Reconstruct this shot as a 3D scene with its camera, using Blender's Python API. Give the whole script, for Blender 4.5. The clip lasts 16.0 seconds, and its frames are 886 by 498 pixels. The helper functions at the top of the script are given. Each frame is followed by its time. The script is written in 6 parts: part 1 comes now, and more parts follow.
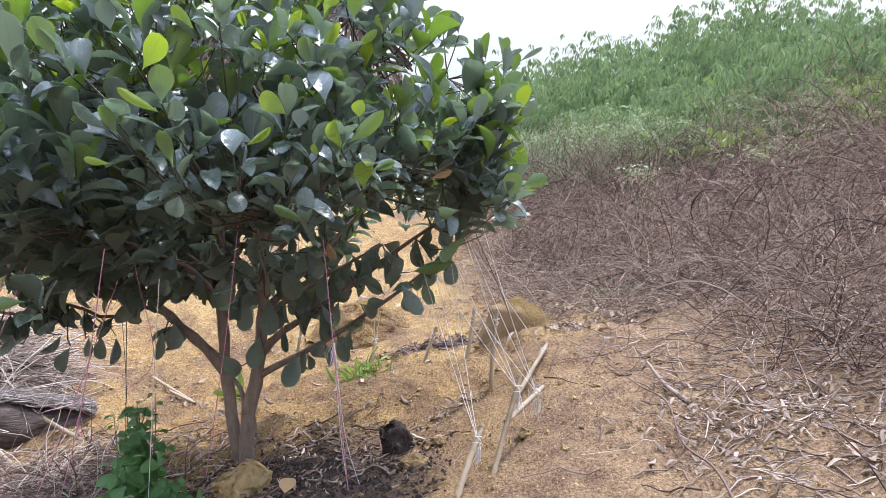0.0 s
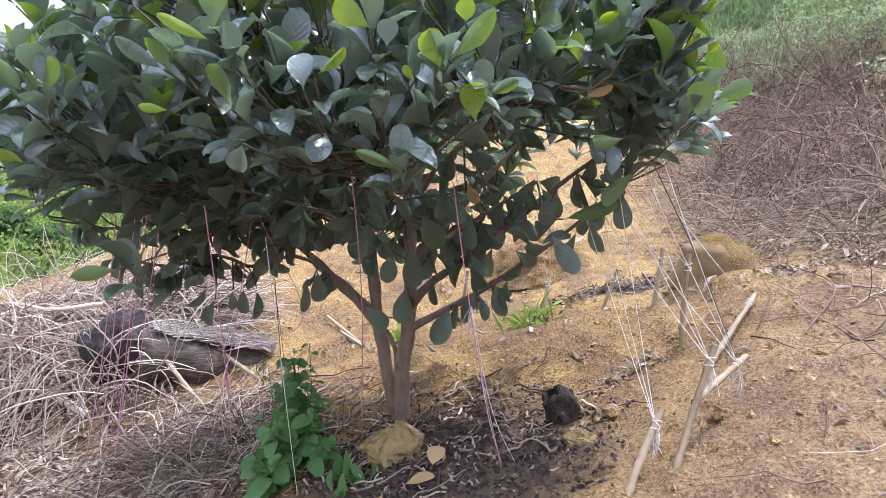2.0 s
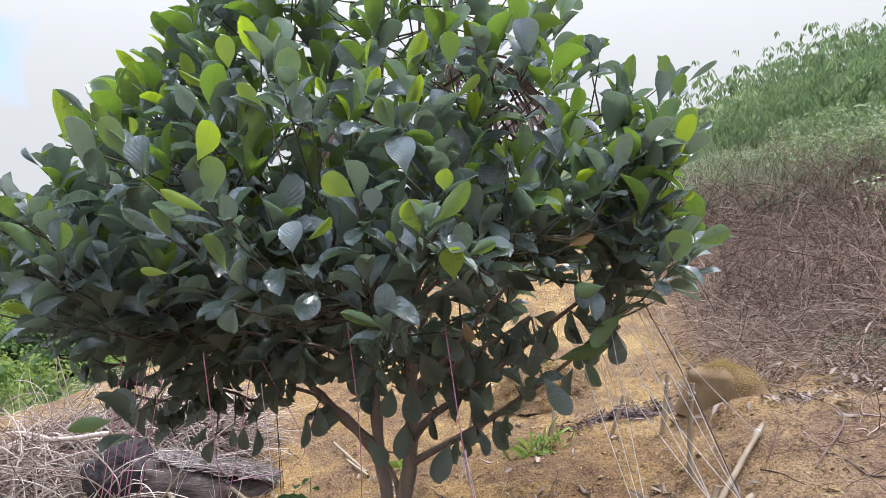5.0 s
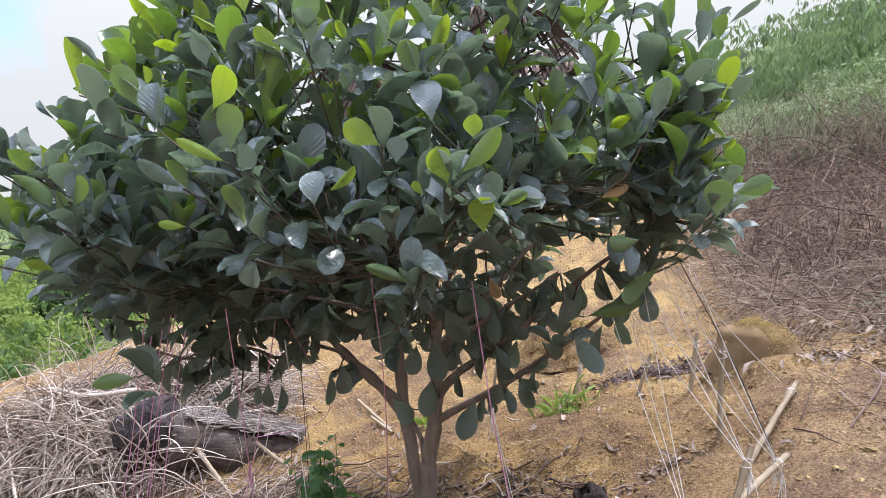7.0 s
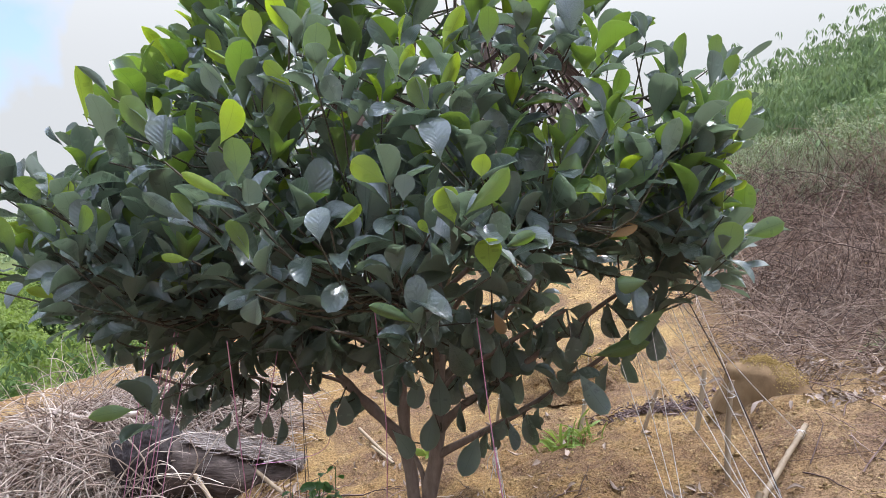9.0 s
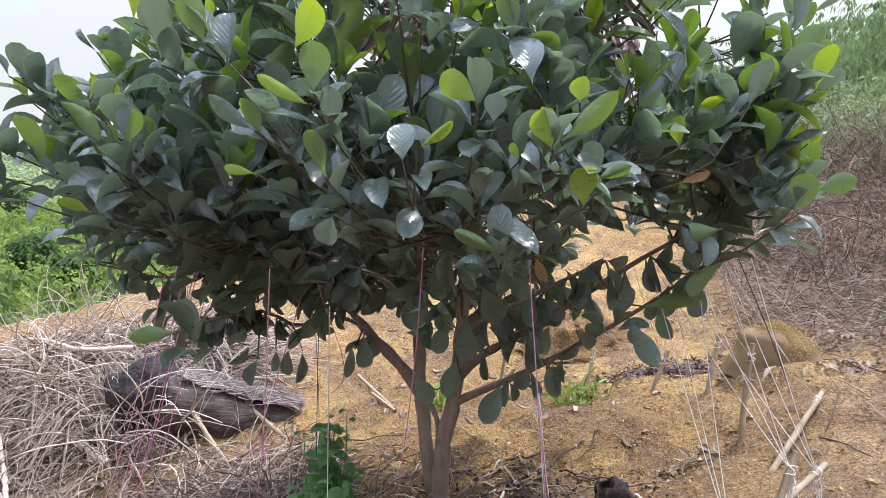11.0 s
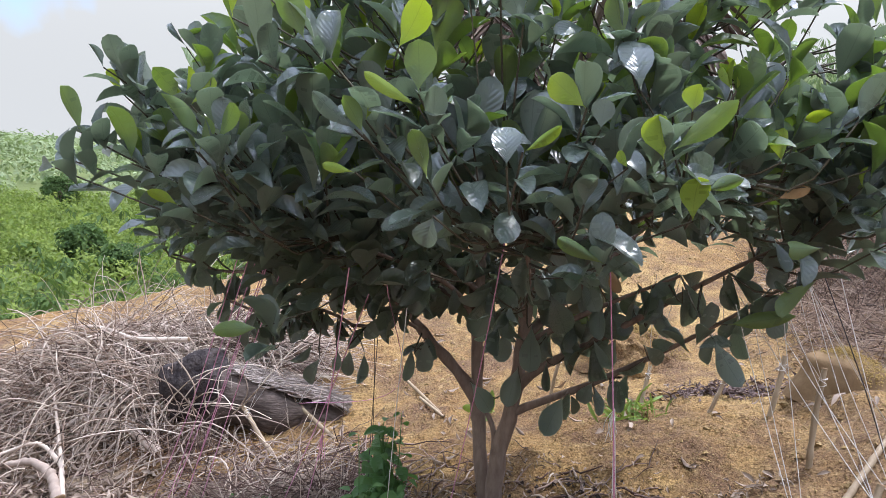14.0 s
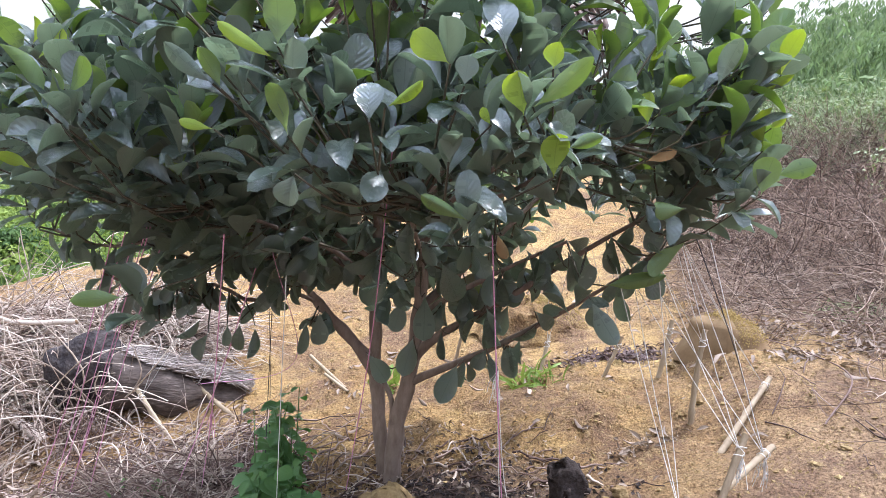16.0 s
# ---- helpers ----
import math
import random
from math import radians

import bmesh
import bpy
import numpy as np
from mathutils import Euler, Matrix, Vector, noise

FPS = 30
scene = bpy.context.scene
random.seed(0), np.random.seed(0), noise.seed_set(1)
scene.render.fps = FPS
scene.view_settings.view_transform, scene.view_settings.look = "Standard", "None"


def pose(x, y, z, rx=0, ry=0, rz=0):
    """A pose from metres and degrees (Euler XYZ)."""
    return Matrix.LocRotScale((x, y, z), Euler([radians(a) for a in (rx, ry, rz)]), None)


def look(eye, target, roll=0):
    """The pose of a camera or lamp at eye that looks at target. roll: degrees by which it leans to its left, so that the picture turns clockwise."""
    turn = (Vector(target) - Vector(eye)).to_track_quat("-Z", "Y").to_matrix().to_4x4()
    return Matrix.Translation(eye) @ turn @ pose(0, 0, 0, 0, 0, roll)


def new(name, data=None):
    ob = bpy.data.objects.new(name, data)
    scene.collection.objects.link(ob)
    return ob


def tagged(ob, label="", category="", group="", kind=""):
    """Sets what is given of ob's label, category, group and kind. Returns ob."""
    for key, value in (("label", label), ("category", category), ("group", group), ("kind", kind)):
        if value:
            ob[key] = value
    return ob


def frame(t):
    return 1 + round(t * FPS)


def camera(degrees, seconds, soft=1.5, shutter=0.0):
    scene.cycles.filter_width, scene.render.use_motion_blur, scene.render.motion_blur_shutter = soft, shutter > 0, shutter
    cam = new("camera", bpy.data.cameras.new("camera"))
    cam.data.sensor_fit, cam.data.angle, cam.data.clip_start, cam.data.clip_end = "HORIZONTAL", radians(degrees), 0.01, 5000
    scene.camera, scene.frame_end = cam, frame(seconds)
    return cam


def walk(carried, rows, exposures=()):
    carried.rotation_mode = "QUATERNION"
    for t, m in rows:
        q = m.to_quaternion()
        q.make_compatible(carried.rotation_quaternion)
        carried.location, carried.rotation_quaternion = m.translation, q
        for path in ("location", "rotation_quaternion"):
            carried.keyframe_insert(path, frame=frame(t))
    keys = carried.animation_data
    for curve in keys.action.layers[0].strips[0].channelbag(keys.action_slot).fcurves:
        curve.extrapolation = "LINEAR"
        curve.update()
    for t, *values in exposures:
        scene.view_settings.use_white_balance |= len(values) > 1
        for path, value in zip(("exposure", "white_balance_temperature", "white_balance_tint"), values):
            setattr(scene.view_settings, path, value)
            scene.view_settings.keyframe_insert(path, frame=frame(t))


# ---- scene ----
cam = camera(66.3, 16.0, 0.6)
PATH = [
    (0, (0.27, 0.618, 1.427), (0.09, 2.605, 1.281), 3.3),
    (0.5, (0.356, 0.842, 1.396), (-0.016, 2.797, 1.203), 1.1),
    (1, (0.393, 1.087, 1.462), (-0.314, 2.931, 1.146), -1.1),
    (1.5, (0.325, 1.127, 1.444), (-0.367, 2.971, 1.098), -0.2),
    (2, (0.337, 1.169, 1.459), (-0.391, 2.99, 1.069), -0.3),
    (2.5, (0.392, 1.159, 1.495), (-0.395, 2.973, 1.191), 0.6),
    (3, (0.408, 1.148, 1.524), (-0.391, 2.971, 1.329), 0.8),
    (3.5, (0.419, 1.15, 1.541), (-0.378, 2.981, 1.426), 0.3),
    (4, (0.423, 1.158, 1.549), (-0.381, 2.987, 1.461), -0.6),
    (4.2, (0.428, 1.15, 1.559), (-0.393, 2.972, 1.487), -0.7),
    (6.3, (0.434, 1.203, 1.58), (-0.274, 3.07, 1.459), -2.3),
    (6.5, (0.424, 1.215, 1.571), (-0.311, 3.069, 1.415), -1.9),
    (7, (0.387, 1.213, 1.553), (-0.454, 3.018, 1.364), -1.5),
    (7.5, (0.37, 1.213, 1.548), (-0.517, 2.995, 1.353), -0.7),
    (8, (0.358, 1.217, 1.551), (-0.545, 2.993, 1.383), -0.8),
    (8.5, (0.364, 1.227, 1.562), (-0.501, 3.023, 1.403), -0.7),
    (9, (0.377, 1.236, 1.587), (-0.481, 3.039, 1.467), -0.3),
    (9.2, (0.377, 1.228, 1.596), (-0.492, 3.024, 1.45), -1.6),
    (11.3, (0.091, 1.217, 1.49), (-0.705, 3.035, 1.247), 4.2),
    (11.5, (0.066, 1.211, 1.485), (-0.743, 3.025, 1.25), 4.7),
    (12, (0.035, 1.192, 1.492), (-0.829, 2.979, 1.248), 4.7),
    (12.5, (0.018, 1.182, 1.483), (-0.873, 2.959, 1.261), 5.5),
    (13, (-0.002, 1.163, 1.492), (-0.954, 2.911, 1.303), 6.4),
    (13.5, (-0.001, 1.176, 1.488), (-0.934, 2.932, 1.279), 6.1),
    (14, (0.01, 1.193, 1.49), (-0.876, 2.972, 1.263), 5.5),
    (14.5, (0.047, 1.21, 1.491), (-0.794, 3.01, 1.263), 3.9),
    (15, (0.089, 1.233, 1.475), (-0.639, 3.083, 1.255), 5.7),
    (15.5, (0.111, 1.237, 1.467), (-0.597, 3.096, 1.259), 5.9),
    (16, (0.108, 1.249, 1.455), (-0.556, 3.117, 1.194), 5.6),
]
walk(cam, [(t, look(eye, target, roll)) for t, eye, target, roll in PATH], [(t, 0.83 + e, 5420 if t < 3.2 or t > 14.8 else 5560, 16) for t, e in ((0, 0.2), (0.5, 0.12), (1, 0.26), (2, 0.33), (2.6, 0.32), (3, 0.24), (3.5, 0.08), (4, -0.06), (6.5, 0.0), (7.5, 0.06), (8, 0.02), (8.5, -0.09), (9, -0.1), (11.5, 0.18), (12, 0.16), (12.5, 0.06), (13, -0.03), (13.5, -0.17), (14, -0.09), (14.5, 0.02), (15, 0.21), (15.5, 0.38), (16, 0.38))])

# ---------------------------------------------------------------- world and light
SUN_HEIGHT, SUN_TURN = 61.0, -30.0      # degrees above the horizon; degrees left of straight ahead (+y)
world = bpy.data.worlds.new("hazy_sky")
scene.world = world
world.use_nodes = True
wn, wl = world.node_tree.nodes, world.node_tree.links
wn.clear()
sky = wn.new("ShaderNodeTexSky")
sky.sky_type = "NISHITA"
sky.sun_disc = False
sky.sun_elevation = radians(SUN_HEIGHT)
sky.sun_rotation = radians(-SUN_TURN)
sky.dust_density = 3.0
sky_out = wn.new("ShaderNodeOutputWorld")
sky_bg = wn.new("ShaderNodeBackground")
sky_bg.inputs["Strength"].default_value = 0.165
# broken white cloud over the whole sky
tc = wn.new("ShaderNodeTexCoord")
cloud = wn.new("ShaderNodeTexNoise")
cloud.inputs["Scale"].default_value = 4.5
cloud.inputs["Detail"].default_value = 5
streak = wn.new("ShaderNodeVectorMath")       # long rows of thinner cloud across the sky
streak.operation = "DOT_PRODUCT"
streak.inputs[1].default_value = (-0.5, 0.3, 0.8)
wl.new(tc.outputs["Generated"], streak.inputs[0])


def sky_math(op, a, b):
    m = wn.new("ShaderNodeMath")
    m.operation = op
    for k, v in enumerate((a, b)):
        if isinstance(v, (int, float)):
            m.inputs[k].default_value = v
        elif v is not None:
            wl.new(v, m.inputs[k])
    return m.outputs[0]


rows_of_cloud = sky_math("COSINE", sky_math("MULTIPLY", sky_math("SUBTRACT", streak.outputs["Value"], 0.745), 10.0), None)
rows_of_cloud = sky_math("ADD", rows_of_cloud, sky_math("MULTIPLY", sky_math("SUBTRACT", cloud.outputs["Fac"], 0.5), 1.1))
sky_sep = wn.new("ShaderNodeSeparateXYZ")
wl.new(tc.outputs["Generated"], sky_sep.inputs["Vector"])
high_up = sky_math("MINIMUM", sky_math("MAXIMUM", sky_math("MULTIPLY", sky_math("SUBTRACT", sky_sep.outputs["Z"], 0.42), 6.0), 0.0), 1.0)
rows_of_cloud = sky_math("MULTIPLY", rows_of_cloud, high_up)
rift = wn.new("ShaderNodeVectorMath")         # one rift of clear sky low over the valley
rift.operation = "DOT_PRODUCT"
rift.inputs[1].default_value = (-0.814, 0.538, 0.218)
wl.new(tc.outputs["Generated"], rift.inputs[0])
rift_open = sky_math("MULTIPLY", sky_math("SUBTRACT", rift.outputs["Value"], 0.9985), 90.0)
rift_open = sky_math("ADD", sky_math("ADD", rift_open, 0.97), sky_math("MULTIPLY", sky_math("SUBTRACT", cloud.outputs["Fac"], 0.5), 2.6))
rows_of_cloud = sky_math("MAXIMUM", rows_of_cloud, rift_open)
cloud_ramp = wn.new("ShaderNodeMapRange")
cloud_ramp.inputs["From Min"].default_value, cloud_ramp.inputs["From Max"].default_value = 0.82, 1.1
cloud_ramp.inputs["To Min"].default_value, cloud_ramp.inputs["To Max"].default_value = 1.0, 0.15
wl.new(rows_of_cloud, cloud_ramp.inputs["Value"])
cloud_mix = wn.new("ShaderNodeMixRGB")
sky_rise = wn.new("ShaderNodeMapRange")       # an overcast sky is three times brighter overhead than at the horizon
sky_rise.inputs["To Min"].default_value, sky_rise.inputs["To Max"].default_value = 2.85, 19.0
wl.new(sky_math("POWER", sky_math("MAXIMUM", sky_sep.outputs["Z"], 0.0), 2.6), sky_rise.inputs["Value"])
sky_white = wn.new("ShaderNodeMixRGB")
sky_white.blend_type = "MULTIPLY"
sky_white.inputs["Fac"].default_value = 1.0
sky_tone = wn.new("ShaderNodeMixRGB")         # warm haze low down, cooler white overhead
sky_tone.inputs["Color1"].default_value, sky_tone.inputs["Color2"].default_value = (1.0, 0.965, 0.83, 1), (0.9, 0.96, 1.05, 1)
wl.new(high_up, sky_tone.inputs["Fac"])
wl.new(sky_tone.outputs["Color"], sky_white.inputs["Color2"])
wl.new(sky_rise.outputs["Result"], sky_white.inputs["Color1"])
wl.new(sky_white.outputs["Color"], cloud_mix.inputs["Color2"])
wl.new(tc.outputs["Generated"], cloud.inputs["Vector"])
wl.new(cloud_ramp.outputs["Result"], cloud_mix.inputs["Fac"])
wl.new(sky.outputs["Color"], cloud_mix.inputs["Color1"])
wl.new(cloud_mix.outputs["Color"], sky_bg.inputs["Color"])
wl.new(sky_bg.outputs["Background"], sky_out.inputs["Surface"])
sun_data = bpy.data.lights.new("sun", "SUN")
sun_data.energy = 2.8
sun_data.angle = radians(3.0)
sun_data.color = (1.0, 0.94, 0.84)
sun = new("sun", sun_data)
sx, sy = -math.sin(radians(SUN_TURN)), math.cos(radians(SUN_TURN))
sun.matrix_world = look((sx * 30, 30 * sy, 30 * math.tan(radians(SUN_HEIGHT))), (0, 0, 0))

# ---------------------------------------------------------------- materials


def nodes_of(name):
    m = bpy.data.materials.new(name)
    m.use_nodes = True
    n, l = m.node_tree.nodes, m.node_tree.links
    return m, n, l, n["Principled BSDF"]


def ramp(n, stops):
    r = n.new("ShaderNodeValToRGB")
    e = r.color_ramp.elements
    while len(e) < len(stops):
        e.new(0.5)
    for k, (p, c) in enumerate(stops):
        e[k].position, e[k].color = p, (*c, 1)
    return r


def noise_node(n, l, vec, scale, detail=4, rough=0.6, squash=None):
    t = n.new("ShaderNodeTexNoise")
    t.inputs["Scale"].default_value, t.inputs["Detail"].default_value, t.inputs["Roughness"].default_value = scale, detail, rough
    if squash:
        mp = n.new("ShaderNodeMapping")
        mp.inputs["Scale"].default_value = squash
        l.new(vec, mp.inputs["Vector"])
        vec = mp.outputs["Vector"]
    l.new(vec, t.inputs["Vector"])
    return t


def mathn(n, l, op, a, b=None):
    m = n.new("ShaderNodeMath")
    m.operation = op
    for k, v in enumerate((a, b)):
        if v is None:
            continue
        if isinstance(v, (int, float)):
            m.inputs[k].default_value = v
        else:
            l.new(v, m.inputs[k])
    return m.outputs[0]


def mixc(n, l, fac, a, b, blend="MIX"):
    m = n.new("ShaderNodeMixRGB")
    m.blend_type = blend
    for k, v in zip(("Fac", "Color1", "Color2"), (fac, a, b)):
        if isinstance(v, (int, float)):
            m.inputs[k].default_value = v
        elif isinstance(v, tuple):
            m.inputs[k].default_value = (*v, 1)
        else:
            l.new(v, m.inputs[k])
    return m.outputs["Color"]


def bumped(n, l, bsdf, height, strength, dist):
    b = n.new("ShaderNodeBump")
    b.inputs["Strength"].default_value, b.inputs["Distance"].default_value = strength, dist
    l.new(height, b.inputs["Height"])
    l.new(b.outputs["Normal"], bsdf.inputs["Normal"])


def chance(n, l):
    """One random number for each object or loose piece."""
    oi, ge = n.new("ShaderNodeObjectInfo"), n.new("ShaderNodeNewGeometry")
    return mathn(n, l, "FRACT", mathn(n, l, "ADD", oi.outputs["Random"], ge.outputs["Random Per Island"]))


def plain(name, stops, scale=20, rough=0.8, bump=0.4, dist=0.004, squash=None, vary=0.5, spec=0.3):
    """Grain at two scales and a shift of tone from piece to piece."""
    m, n, l, bsdf = nodes_of(name)
    tcn = n.new("ShaderNodeTexCoord")
    vec = tcn.outputs["Object"]
    a = noise_node(n, l, vec, scale, 5, 0.65, squash)
    b = noise_node(n, l, vec, scale * 0.13, 3, 0.5)
    f = mathn(n, l, "ADD", mathn(n, l, "MULTIPLY", a.outputs["Fac"], 1 - vary), mathn(n, l, "MULTIPLY", b.outputs["Fac"], 0.25))
    f = mathn(n, l, "ADD", f, mathn(n, l, "MULTIPLY", chance(n, l), vary * 0.75))
    r = ramp(n, stops)
    l.new(f, r.inputs["Fac"])
    l.new(r.outputs["Color"], bsdf.inputs["Base Color"])
    bsdf.inputs["Roughness"].default_value = rough
    bsdf.inputs["Specular IOR Level"].default_value = spec
    bumped(n, l, bsdf, a.outputs["Fac"], bump, dist)
    return m


def leafy(name, top, under, through_col, see=0.3, rough=0.38, spec=0.5, vein=0.35, vein_col=(0.2, 0.26, 0.1), ribs=9.0, sheen=0.0, back=None, relief=0.25, patch=0.0):
    """A leaf: tones vary from leaf to leaf, veins by the leaf's own run, a duller underside (laid out past 1.5), light passing through."""
    m, n, l, bsdf = nodes_of(name)
    uv = n.new("ShaderNodeUVMap")
    sep = n.new("ShaderNodeSeparateXYZ")
    l.new(uv.outputs["UV"], sep.inputs["Vector"])
    below = mathn(n, l, "GREATER_THAN", sep.outputs["X"], 1.5)
    run_x = mathn(n, l, "SUBTRACT", sep.outputs["X"], mathn(n, l, "MULTIPLY", below, 2.0))
    across = mathn(n, l, "ABSOLUTE", mathn(n, l, "SUBTRACT", run_x, 0.5))
    mid = mathn(n, l, "LESS_THAN", across, 0.016)
    slant = mathn(n, l, "SUBTRACT", sep.outputs["Y"], mathn(n, l, "MULTIPLY", across, 0.75))
    wave = mathn(n, l, "ABSOLUTE", mathn(n, l, "SUBTRACT", mathn(n, l, "FRACT", mathn(n, l, "MULTIPLY", mathn(n, l, "ADD", slant, mathn(n, l, "MULTIPLY", chance(n, l), 0.3)), ribs)), 0.5))
    side = mathn(n, l, "LESS_THAN", wave, 0.035)
    veins = mathn(n, l, "MAXIMUM", mid, mathn(n, l, "MULTIPLY", side, 0.45))
    c = chance(n, l)
    tcn = n.new("ShaderNodeTexCoord")
    spots = noise_node(n, l, tcn.outputs["Object"], 35, 4)
    f = mathn(n, l, "ADD", mathn(n, l, "MULTIPLY", c, 0.75), mathn(n, l, "MULTIPLY", spots.outputs["Fac"], 0.25))
    if patch:                         # whole plants differ from their neighbours, sunlit and shaded clumps painted in
        clump = noise_node(n, l, tcn.outputs["Object"], patch, 3)
        clamp = n.new("ShaderNodeClamp")
        l.new(mathn(n, l, "MULTIPLY", mathn(n, l, "SUBTRACT", clump.outputs["Fac"], 0.36), 3.4), clamp.inputs["Value"])
        f = mathn(n, l, "ADD", mathn(n, l, "MULTIPLY", f, 0.4), mathn(n, l, "MULTIPLY", clamp.outputs[0], 0.6))
    base = mixc(n, l, f, top, under)
    if back:
        base = mixc(n, l, below, base, mixc(n, l, f, back[0], back[1]))
    base = mixc(n, l, mathn(n, l, "MULTIPLY", mathn(n, l, "MULTIPLY", veins, vein), mathn(n, l, "SUBTRACT", 1.0, mathn(n, l, "MULTIPLY", below, 0.6))), base, vein_col)
    l.new(base, bsdf.inputs["Base Color"])
    rr = mathn(n, l, "ADD", rough - 0.14, mathn(n, l, "ADD", mathn(n, l, "MULTIPLY", spots.outputs["Fac"], 0.14), mathn(n, l, "MULTIPLY", mathn(n, l, "FRACT", mathn(n, l, "MULTIPLY", c, 7.3)), 0.2)))
    l.new(mathn(n, l, "ADD", rr, mathn(n, l, "MULTIPLY", below, 0.28)), bsdf.inputs["Roughness"])
    bsdf.inputs["Specular IOR Level"].default_value = spec
    rib = mathn(n, l, "MULTIPLY", wave, mathn(n, l, "SUBTRACT", 1.0, mathn(n, l, "MULTIPLY", below, 0.85)))
    rib = mathn(n, l, "ADD", rib, mathn(n, l, "MULTIPLY", spots.outputs["Fac"], 0.12))
    bumped(n, l, bsdf, rib, relief, 0.003 if relief < 0.3 else 0.006)
    l.new(mathn(n, l, "MULTIPLY", mathn(n, l, "SUBTRACT", 1.0, below), sheen), bsdf.inputs["Coat Weight"])
    bsdf.inputs["Coat Roughness"].default_value = 0.23
    tr = n.new("ShaderNodeBsdfTranslucent")
    tcol = mixc(n, l, f, through_col, tuple(v * 0.6 for v in through_col))
    tcol = mixc(n, l, mathn(n, l, "MULTIPLY", veins, 0.5), tcol, tuple(v * 0.5 for v in through_col))
    l.new(tcol, tr.inputs["Color"])
    mx = n.new("ShaderNodeMixShader")
    mx.inputs["Fac"].default_value = see
    l.new(bsdf.outputs[0], mx.inputs[1])
    l.new(tr.outputs[0], mx.inputs[2])
    l.new(mx.outputs[0], n["Material Output"].inputs["Surface"])
    return m


def soil_material():
    m, n, l, bsdf = nodes_of("ochre_soil")
    tcn = n.new("ShaderNodeTexCoord")
    vec = tcn.outputs["Object"]
    big = noise_node(n, l, vec, 0.9, 5, 0.6)
    mid = noise_node(n, l, vec, 7, 6, 0.7)
    fine = noise_node(n, l, vec, 70, 5, 0.7)
    r1 = ramp(n, [(0.3, (0.155, 0.088, 0.04)), (0.45, (0.275, 0.166, 0.068)), (0.56, (0.362, 0.236, 0.093)), (0.72, (0.47, 0.328, 0.133))])
    f = mathn(n, l, "ADD", mathn(n, l, "MULTIPLY", big.outputs["Fac"], 0.5), mathn(n, l, "MULTIPLY", mid.outputs["Fac"], 0.5))
    l.new(f, r1.inputs["Fac"])
    # paler, trodden greyish earth to the right of the stakes
    sep = n.new("ShaderNodeSeparateXYZ")
    l.new(vec, sep.inputs["Vector"])
    pale = mathn(n, l, "MULTIPLY", mathn(n, l, "SUBTRACT", sep.outputs["X"], 0.1), 1.1)
    pale = mathn(n, l, "ADD", pale, mathn(n, l, "MULTIPLY", mathn(n, l, "SUBTRACT", 4.6, sep.outputs["Y"]), 0.5))
    pale = mathn(n, l, "ADD", pale, mathn(n, l, "MULTIPLY", mathn(n, l, "SUBTRACT", mid.outputs["Fac"], 0.5), 1.6))
    pm = n.new("ShaderNodeClamp")
    l.new(pale, pm.inputs["Value"])
    col = mixc(n, l, pm.outputs[0], r1.outputs["Color"], (0.26, 0.168, 0.093))
    # grey-brown leaf mould under the brush
    mould = mathn(n, l, "ADD", mathn(n, l, "MULTIPLY", mathn(n, l, "SUBTRACT", sep.outputs["X"], 1.0), 1.2), mathn(n, l, "MULTIPLY", mathn(n, l, "SUBTRACT", sep.outputs["Y"], 5.2), 0.9))
    mould = mathn(n, l, "ADD", mould, mathn(n, l, "MULTIPLY", mathn(n, l, "SUBTRACT", mid.outputs["Fac"], 0.5), 2.2))
    mc = n.new("ShaderNodeClamp")
    l.new(mould, mc.inputs["Value"])
    foot = n.new("ShaderNodeClamp")
    l.new(mathn(n, l, "MULTIPLY", mathn(n, l, "ADD", sep.outputs["X"], 0.25), 1.6), foot.inputs["Value"])
    col = mixc(n, l, mathn(n, l, "MULTIPLY", mc.outputs[0], foot.outputs[0]), col, mixc(n, l, mid.outputs["Fac"], (0.095, 0.062, 0.043), (0.25, 0.175, 0.125)))
    # the same under the heap on the other side
    heap = mathn(n, l, "SUBTRACT", mathn(n, l, "SUBTRACT", -2.9, sep.outputs["X"]), mathn(n, l, "MULTIPLY", mathn(n, l, "SUBTRACT", sep.outputs["Y"], 3.9), 3.4))
    heap = mathn(n, l, "ADD", heap, mathn(n, l, "MULTIPLY", mathn(n, l, "SUBTRACT", mid.outputs["Fac"], 0.5), 2.2))
    hc = n.new("ShaderNodeClamp")
    l.new(heap, hc.inputs["Value"])
    col = mixc(n, l, mathn(n, l, "MULTIPLY", hc.outputs[0], 0.8), col, mixc(n, l, mid.outputs["Fac"], (0.1, 0.075, 0.06), (0.3, 0.24, 0.19)))
    # damp brown mottling
    blot = noise_node(n, l, vec, 2.7, 6, 0.7)
    br = ramp(n, [(0.43, (0, 0, 0)), (0.6, (0.75, 0.75, 0.75))])
    l.new(blot.outputs["Fac"], br.inputs["Fac"])
    col = mixc(n, l, br.outputs["Color"], col, (0.15, 0.09, 0.058))
    # pale dry crusts
    crust = noise_node(n, l, vec, 17, 5, 0.75)
    cr = ramp(n, [(0.55, (0, 0, 0)), (0.7, (0.4, 0.4, 0.4))])
    l.new(crust.outputs["Fac"], cr.inputs["Fac"])
    col = mixc(n, l, cr.outputs["Color"], col, (0.54, 0.405, 0.2))
    # grains and crumbs
    r2 = ramp(n, [(0.33, (0.36, 0.32, 0.29)), (0.52, (1, 1, 1)), (0.7, (1.5, 1.47, 1.38))])
    l.new(fine.outputs["Fac"], r2.inputs["Fac"])
